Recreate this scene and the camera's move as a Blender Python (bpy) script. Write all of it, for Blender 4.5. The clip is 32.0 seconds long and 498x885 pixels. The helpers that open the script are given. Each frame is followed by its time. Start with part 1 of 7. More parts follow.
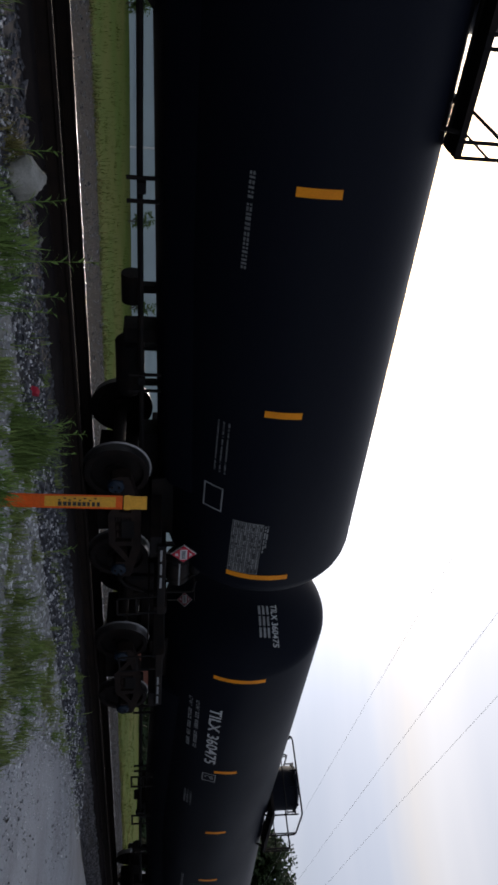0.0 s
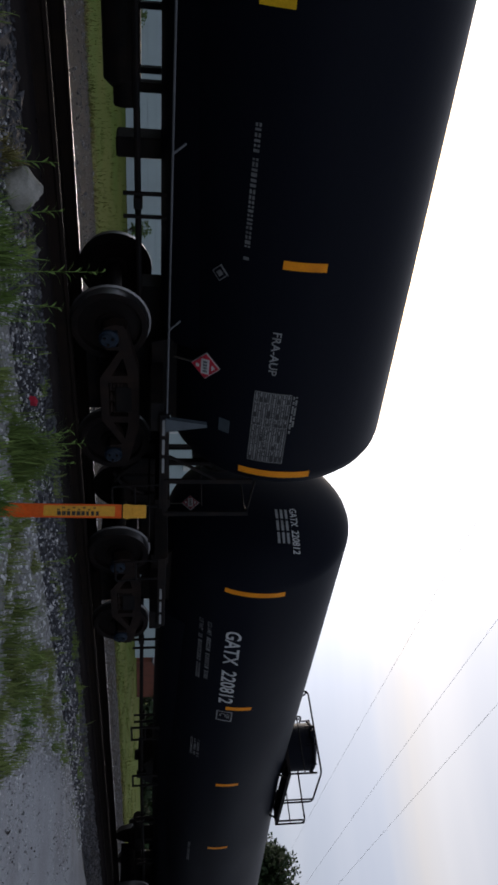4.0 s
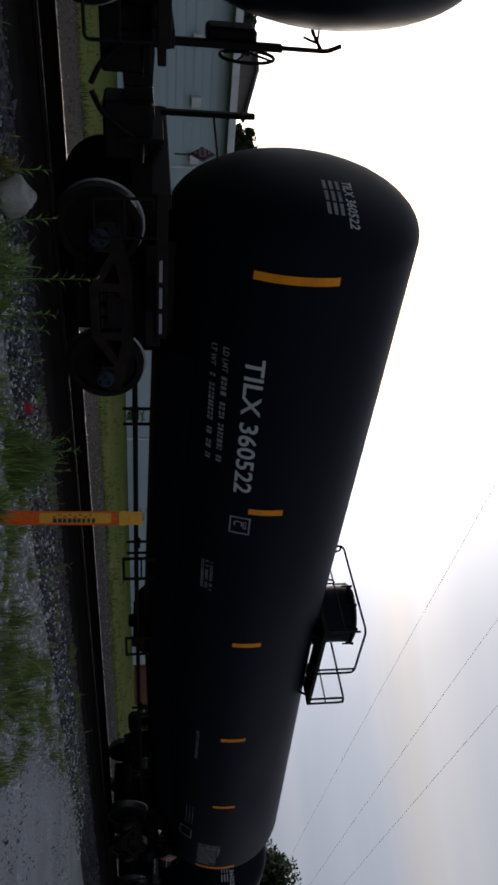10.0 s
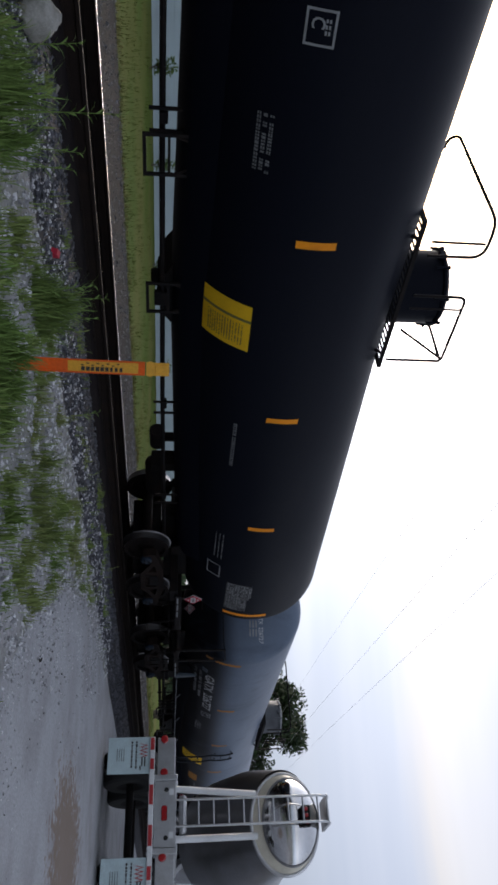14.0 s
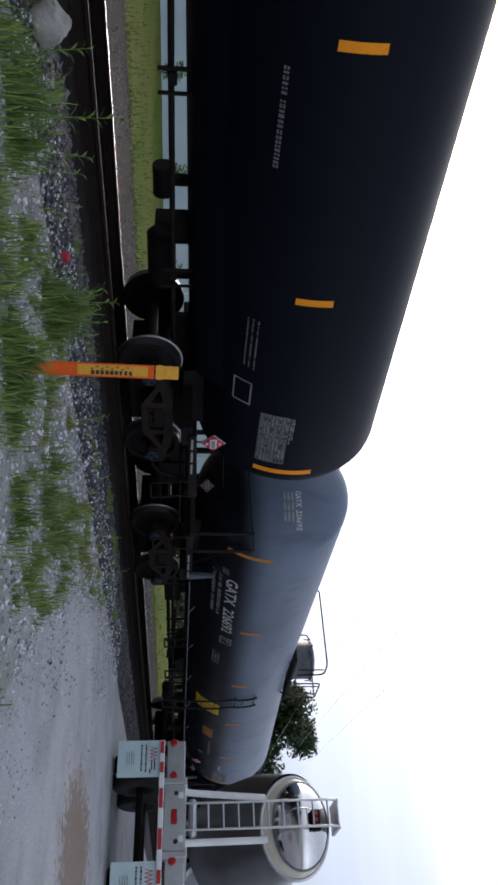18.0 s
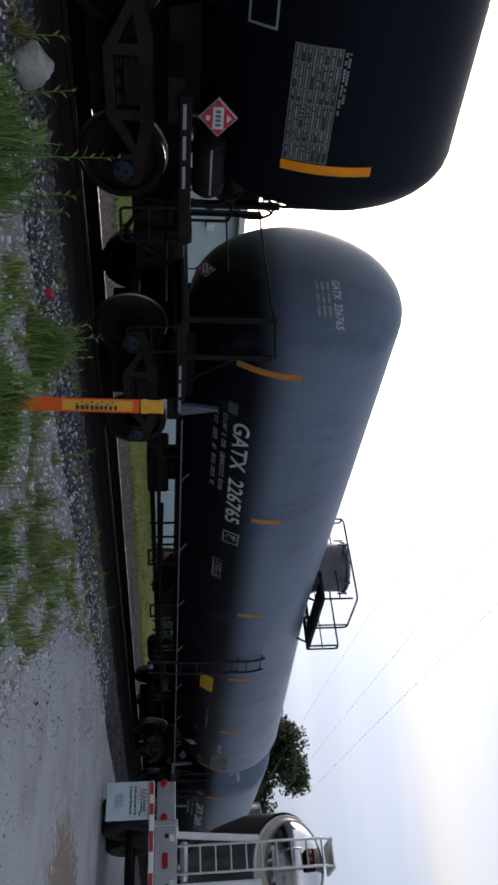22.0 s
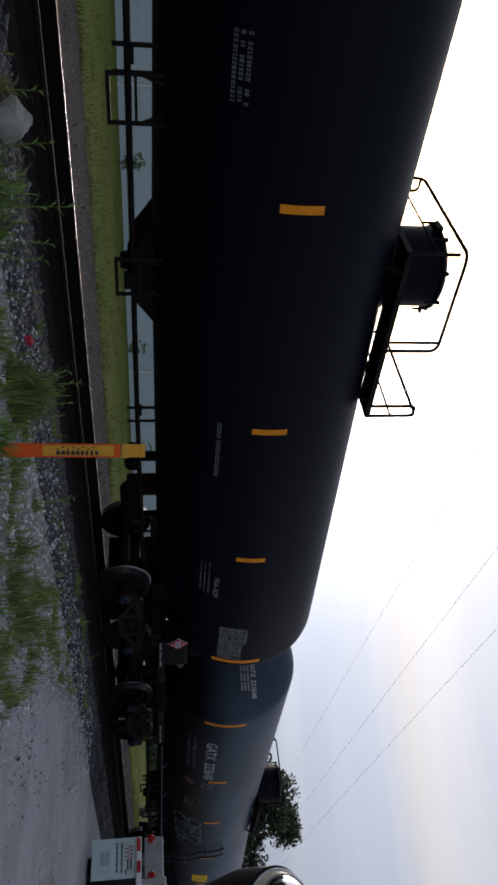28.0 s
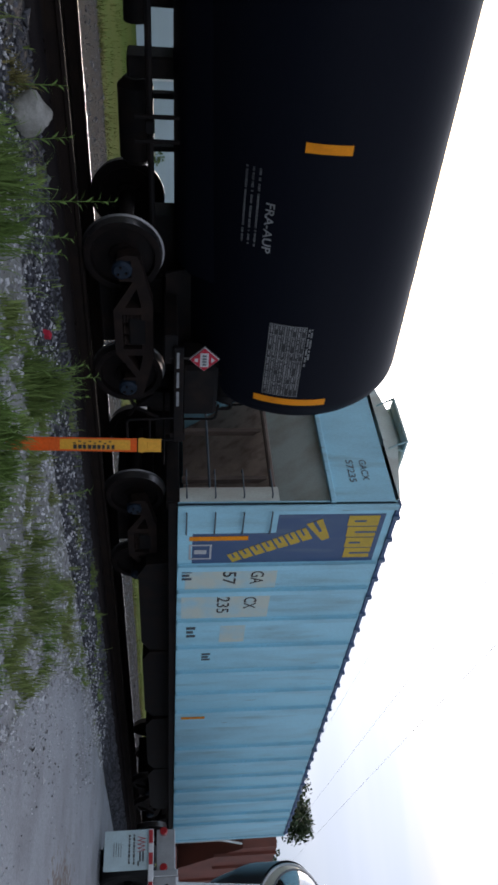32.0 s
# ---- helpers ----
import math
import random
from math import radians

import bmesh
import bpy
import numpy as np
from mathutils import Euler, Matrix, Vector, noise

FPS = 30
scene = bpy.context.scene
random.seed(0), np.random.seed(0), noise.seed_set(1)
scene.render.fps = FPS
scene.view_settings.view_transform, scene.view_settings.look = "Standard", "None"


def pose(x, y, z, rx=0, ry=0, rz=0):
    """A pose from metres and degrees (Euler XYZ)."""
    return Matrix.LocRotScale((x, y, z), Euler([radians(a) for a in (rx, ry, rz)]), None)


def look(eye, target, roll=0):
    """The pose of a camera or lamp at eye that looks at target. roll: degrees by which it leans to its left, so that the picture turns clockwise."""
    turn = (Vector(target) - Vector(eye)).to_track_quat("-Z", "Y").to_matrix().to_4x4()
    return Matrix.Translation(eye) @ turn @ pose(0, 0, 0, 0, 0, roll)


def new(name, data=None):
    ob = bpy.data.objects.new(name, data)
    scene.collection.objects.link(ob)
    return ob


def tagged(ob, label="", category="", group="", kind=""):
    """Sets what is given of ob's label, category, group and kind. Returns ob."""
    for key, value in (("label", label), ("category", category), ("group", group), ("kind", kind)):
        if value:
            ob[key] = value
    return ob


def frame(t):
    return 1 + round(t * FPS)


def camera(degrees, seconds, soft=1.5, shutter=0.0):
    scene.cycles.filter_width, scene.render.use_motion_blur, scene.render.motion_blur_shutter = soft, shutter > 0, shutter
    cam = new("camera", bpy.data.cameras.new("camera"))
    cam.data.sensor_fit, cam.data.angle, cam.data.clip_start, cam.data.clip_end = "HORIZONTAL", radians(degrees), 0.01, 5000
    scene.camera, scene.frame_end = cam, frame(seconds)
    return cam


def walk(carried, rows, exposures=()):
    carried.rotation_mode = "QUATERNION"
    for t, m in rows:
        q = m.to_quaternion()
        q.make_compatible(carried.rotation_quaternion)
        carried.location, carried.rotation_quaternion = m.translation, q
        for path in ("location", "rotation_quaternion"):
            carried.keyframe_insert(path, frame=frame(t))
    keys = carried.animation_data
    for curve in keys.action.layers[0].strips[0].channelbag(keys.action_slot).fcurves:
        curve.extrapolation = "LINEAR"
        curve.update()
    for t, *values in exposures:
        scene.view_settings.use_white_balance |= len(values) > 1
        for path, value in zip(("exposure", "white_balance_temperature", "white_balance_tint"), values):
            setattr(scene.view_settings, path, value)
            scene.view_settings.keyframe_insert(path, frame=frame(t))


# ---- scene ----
# camera ----------------------------------------------------------------
EYE = (0.0, 0.0, 0.975)
TRACK_Y = 8.42          # middle of the track; rail tops are at z = 0


def aim(t, heading, pitch, lean):
    """Heading from +y towards +x, pitch upwards; the phone is held on its side."""
    a, p = radians(heading), radians(pitch)
    way = Vector((math.sin(a) * math.cos(p), math.cos(a) * math.cos(p), math.sin(p)))
    return t, look(EYE, Vector(EYE) + way, 90 + lean)


PATH = [
    (0.0, 40.97, 7.34, 0.94),
    (0.5, 41.08, 7.07, 0.84),
    (1.0, 40.44, 7.84, 0.25),
    (1.5, 40.25, 8.01, 0.36),
    (2.0, 40.55, 7.49, 0.70),
    (2.5, 40.62, 7.38, 0.62),
    (3.0, 40.13, 8.03, 0.21),
    (3.5, 40.47, 7.35, 0.50),
    (5.5, 39.89, 7.90, 0.03),
    (6.0, 40.18, 7.44, 0.60),
    (6.5, 40.08, 7.86, 0.15),
    (7.0, 39.59, 8.38, -0.26),
    (7.5, 39.59, 8.14, -0.12),
    (8.0, 39.93, 7.52, 0.50),
    (8.5, 39.88, 7.98, 0.08),
    (9.0, 39.65, 8.28, -0.18),
    (9.5, 39.95, 7.75, -0.03),
    (10.0, 39.95, 7.77, -0.08),
    (10.5, 40.49, 8.32, -0.39),
    (11.0, 41.61, 8.48, -0.06),
    (11.5, 43.79, 8.27, 0.16),
    (12.0, 48.15, 5.63, 1.26),
    (12.5, 49.31, 6.41, 0.81),
    (13.0, 49.82, 6.16, 0.80),
    (13.5, 50.43, 6.12, 0.59),
    (14.0, 51.27, 5.80, 1.07),
    (14.5, 51.37, 5.99, 1.09),
    (15.0, 51.36, 5.61, 1.06),
    (15.5, 51.31, 5.39, 1.33),
    (17.5, 50.95, 5.36, 0.87),
    (18.0, 51.04, 5.07, 1.01),
    (18.5, 50.72, 5.40, 0.63),
    (19.0, 49.97, 5.92, 0.26),
    (19.5, 49.98, 5.81, 0.69),
    (20.0, 49.84, 5.68, 0.67),
    (20.5, 48.90, 6.49, -0.09),
    (21.0, 48.33, 6.76, -0.27),
    (21.5, 48.30, 6.64, 0.07),
    (22.0, 48.49, 6.14, 0.26),
    (22.5, 47.66, 6.84, -0.21),
    (23.0, 47.78, 6.35, 0.20),
    (23.5, 47.56, 6.57, 0.49),
    (24.0, 47.22, 6.79, -0.06),
    (24.5, 46.76, 7.03, -0.10),
    (25.0, 46.59, 7.00, -0.02),
    (25.5, 46.55, 6.73, 0.31),
    (26.0, 45.99, 7.41, -0.22),
    (26.5, 45.87, 7.13, -0.10),
    (28.5, 45.08, 7.62, -0.71),
    (29.0, 45.34, 7.14, -0.60),
    (29.5, 45.45, 6.94, -0.33),
    (30.0, 45.64, 6.85, -0.40),
    (30.5, 45.32, 6.91, -0.58),
    (31.0, 45.29, 6.73, -0.45),
    (31.5, 45.52, 6.42, 0.02),
    (32.0, 45.54, 6.32, -0.04),
]
cam = camera(37.48, 32.0, soft=3.0)
walk(cam, [aim(*r) for r in PATH], exposures=[(t, stops, 5950, 14) for t, stops in ((0.0, 0.2), (3.0, 0.14), (7.0, 0.05), (9.0, 0.03), (10.0, -0.4), (11.0, -0.15), (12.2, 0.58), (13.0, 0.66), (14.0, 0.64), (15.0, 0.8), (17.2, 0.85), (18.0, 1.05), (19.0, 0.55), (20.0, 0.55), (22.0, 0.6), (23.0, 0.45), (25.0, 0.3), (29.0, 0.15), (30.0, 0.45), (31.0, 0.35), (32.0, 0.8))])

# train's way: metres travelled towards -x at t seconds
def travelled(t):
    return 9.64097 * t + 4.34903e-2 * t ** 2 - 9.20011e-4 * t ** 3 + 1.025348e-5 * t ** 4


# world, sun --------------------------------------------------------------
SUN_AZ, SUN_EL = radians(24.0), radians(15.0)      # from +y towards +x
world = bpy.data.worlds.new("hazy_evening_sky")
scene.world = world
world.use_nodes = True
wn, wl = world.node_tree.nodes, world.node_tree.links
wn.clear()
w_out = wn.new("ShaderNodeOutputWorld")
w_bg = wn.new("ShaderNodeBackground")
w_sky = wn.new("ShaderNodeTexSky")
w_sky.sky_type = "NISHITA"
w_sky.sun_disc = False
w_sky.sun_elevation, w_sky.sun_rotation = SUN_EL, SUN_AZ
w_sky.air_density, w_sky.dust_density, w_sky.ozone_density = 1.0, 3.0, 1.0
w_hsv = wn.new("ShaderNodeHueSaturation")
w_hsv.inputs["Saturation"].default_value = 0.3
w_tc = wn.new("ShaderNodeTexCoord")
w_sep = wn.new("ShaderNodeSeparateXYZ")
wl.new(w_tc.outputs["Generated"], w_sep.inputs["Vector"])
w_map = wn.new("ShaderNodeMapping")
w_map.inputs["Rotation"].default_value = (0, 0, radians(-20))
w_map.inputs["Scale"].default_value = (0.7, 0.7, 9.0)
wl.new(w_tc.outputs["Generated"], w_map.inputs["Vector"])
w_noise = wn.new("ShaderNodeTexNoise")
w_noise.inputs["Scale"].default_value = 1.7
w_noise.inputs["Detail"].default_value = 3.0
w_ramp = wn.new("ShaderNodeValToRGB")
w_ramp.color_ramp.elements[0].position, w_ramp.color_ramp.elements[1].position = 0.36, 0.66
w_ramp.color_ramp.elements[0].color, w_ramp.color_ramp.elements[1].color = (0.965, 0.975, 0.99, 1), (1.06, 1.045, 1.025, 1)
w_mul = wn.new("ShaderNodeMix")
w_mul.data_type, w_mul.blend_type = "RGBA", "MULTIPLY"
w_mul.inputs["Factor"].default_value = 1.0
wl.new(w_sky.outputs["Color"], w_hsv.inputs["Color"])
wl.new(w_map.outputs["Vector"], w_noise.inputs["Vector"])
wl.new(w_noise.outputs["Fac"], w_ramp.inputs["Fac"])
wl.new(w_hsv.outputs["Color"], w_mul.inputs["A"])
wl.new(w_ramp.outputs["Color"], w_mul.inputs["B"])
w_wave = wn.new("ShaderNodeMath")                    # haze layers, their edges uneven
w_wave.operation = "MULTIPLY_ADD"
w_wave.inputs[1].default_value = 0.06
wl.new(w_noise.outputs["Fac"], w_wave.inputs[0])
wl.new(w_sep.outputs["Z"], w_wave.inputs[2])
w_lay = wn.new("ShaderNodeValToRGB")
for at, tone in ((0.0, (0.42, 0.44, 0.49, 1)), (0.16, (0.52, 0.55, 0.61, 1)), (0.27, (0.74, 0.75, 0.79, 1)), (0.31, (0.84, 0.84, 0.86, 1)), (0.345, (1.10, 1.0, 0.88, 1)), (0.38, (1.15, 1.08, 1.0, 1)), (0.46, (1.1, 1.07, 1.04, 1))):
    stop = w_lay.color_ramp.elements[0] if at == 0 else w_lay.color_ramp.elements.new(at)
    stop.color = tone
w_lay.color_ramp.elements[len(w_lay.color_ramp.elements) - 1].color = (1.6, 1.6, 1.6, 1)     # an overcast sky is brightest overhead
wl.new(w_wave.outputs[0], w_lay.inputs["Fac"])
w_all = wn.new("ShaderNodeMix")
w_all.data_type, w_all.blend_type = "RGBA", "MULTIPLY"
w_all.inputs["Factor"].default_value = 1.0
wl.new(w_mul.outputs["Result"], w_all.inputs["A"])
wl.new(w_lay.outputs["Color"], w_all.inputs["B"])
w_sun = wn.new("ShaderNodeVectorMath")               # warm thick haze in front of the sun
w_sun.operation = "DOT_PRODUCT"
wl.new(w_tc.outputs["Generated"], w_sun.inputs[0])
w_sun.inputs[1].default_value = (math.sin(SUN_AZ) * math.cos(SUN_EL), math.cos(SUN_AZ) * math.cos(SUN_EL), math.sin(SUN_EL))
w_near = wn.new("ShaderNodeMapRange")
w_near.interpolation_type = "SMOOTHSTEP"
w_near.inputs["From Min"].default_value, w_near.inputs["From Max"].default_value = 0.94, 0.995
wl.new(w_sun.outputs["Value"], w_near.inputs["Value"])
w_veil = wn.new("ShaderNodeMix")
w_veil.data_type, w_veil.blend_type = "RGBA", "MULTIPLY"
wl.new(w_near.outputs["Result"], w_veil.inputs["Factor"])
wl.new(w_all.outputs["Result"], w_veil.inputs["A"])
w_veil.inputs["B"].default_value = (0.62, 0.50, 0.33, 1)
wl.new(w_veil.outputs["Result"], w_bg.inputs["Color"])
wl.new(w_bg.outputs["Background"], w_out.inputs["Surface"])
w_bg.inputs["Strength"].default_value = 0.15

sun = new("sun", bpy.data.lights.new("sun", "SUN"))
sun.data.energy, sun.data.angle, sun.data.color = 0.8, radians(12), (1.0, 0.9, 0.78)
sun_way = Vector((math.sin(SUN_AZ) * math.cos(SUN_EL), math.cos(SUN_AZ) * math.cos(SUN_EL), math.sin(SUN_EL)))
sun.matrix_world = look(sun_way * 60, (0, 0, 0))

# materials -----------------------------------------------------------------
def material(name, color, rough=0.6, metal=0.0, second=None, scale=3.0, amount=0.6, grain=0.12, fine=60.0, bump=0.0, bump_scale=80.0,
             per_object=0.0, per_island=0.0, coat=0.0, stretch=(1, 1, 1), rough_var=0.1, generated=False, specular=0.5):
    """A surface with stains of a second colour, fine grain, relief and uneven gloss."""
    m = bpy.data.materials.new(name)
    m.use_nodes = True
    nt = m.node_tree
    n, l = nt.nodes, nt.links
    b = n["Principled BSDF"]
    b.inputs["Metallic"].default_value = metal
    b.inputs["Coat Weight"].default_value = coat
    b.inputs["Specular IOR Level"].default_value = specular
    tc = n.new("ShaderNodeTexCoord")
    mp = n.new("ShaderNodeMapping")
    mp.inputs["Scale"].default_value = stretch
    l.new(tc.outputs["Object"], mp.inputs["Vector"])
    big = n.new("ShaderNodeTexNoise")
    big.inputs["Scale"].default_value, big.inputs["Detail"].default_value = scale, 6
    small = n.new("ShaderNodeTexNoise")
    small.inputs["Scale"].default_value, small.inputs["Detail"].default_value = fine, 3
    l.new(mp.outputs["Vector"], big.inputs["Vector"])
    l.new(mp.outputs["Vector"], small.inputs["Vector"])
    ramp = n.new("ShaderNodeValToRGB")
    ramp.color_ramp.elements[0].position, ramp.color_ramp.elements[1].position = 0.42, 0.7
    l.new(big.outputs["Fac"], ramp.inputs["Fac"])
    fac = n.new("ShaderNodeMath")
    fac.operation = "MULTIPLY"
    fac.inputs[1].default_value = amount
    l.new(ramp.outputs["Color"], fac.inputs[0])
    mix = n.new("ShaderNodeMix")
    mix.data_type = "RGBA"
    mix.inputs["A"].default_value = (*color, 1)
    mix.inputs["B"].default_value = (*(second or [c * 0.7 for c in color]), 1)
    l.new(fac.outputs[0], mix.inputs["Factor"])
    val = n.new("ShaderNodeMapRange")
    val.inputs["To Min"].default_value, val.inputs["To Max"].default_value = 1 - grain * 2, 1 + grain * 2
    l.new(small.outputs["Fac"], val.inputs["Value"])
    out = val.outputs["Result"]
    for use, node, socket in ((per_object, "ShaderNodeObjectInfo", "Random"), (per_island, "ShaderNodeNewGeometry", "Random Per Island")):
        if use:
            src = n.new(node)
            mr = n.new("ShaderNodeMapRange")
            mr.inputs["To Min"].default_value, mr.inputs["To Max"].default_value = 1 - use, 1 + use
            l.new(src.outputs[socket], mr.inputs["Value"])
            mu = n.new("ShaderNodeMath")
            mu.operation = "MULTIPLY"
            l.new(out, mu.inputs[0])
            l.new(mr.outputs["Result"], mu.inputs[1])
            out = mu.outputs[0]
    sc = n.new("ShaderNodeVectorMath")
    sc.operation = "SCALE"
    l.new(mix.outputs["Result"], sc.inputs[0])
    l.new(out, sc.inputs["Scale"])
    l.new(sc.outputs["Vector"], b.inputs["Base Color"])
    ro = n.new("ShaderNodeMapRange")
    ro.inputs["To Min"].default_value, ro.inputs["To Max"].default_value = max(0.03, rough - rough_var), min(1, rough + rough_var)
    l.new(big.outputs["Fac"], ro.inputs["Value"])
    l.new(ro.outputs["Result"], b.inputs["Roughness"])
    if bump:
        bn = n.new("ShaderNodeTexNoise")
        bn.inputs["Scale"].default_value, bn.inputs["Detail"].default_value = bump_scale, 4
        l.new(mp.outputs["Vector"], bn.inputs["Vector"])
        bp = n.new("ShaderNodeBump")
        bp.inputs["Strength"].default_value, bp.inputs["Distance"].default_value = bump, 0.02
        l.new(bn.outputs["Fac"], bp.inputs["Height"])
        l.new(bp.outputs["Normal"], b.inputs["Normal"])
    return m


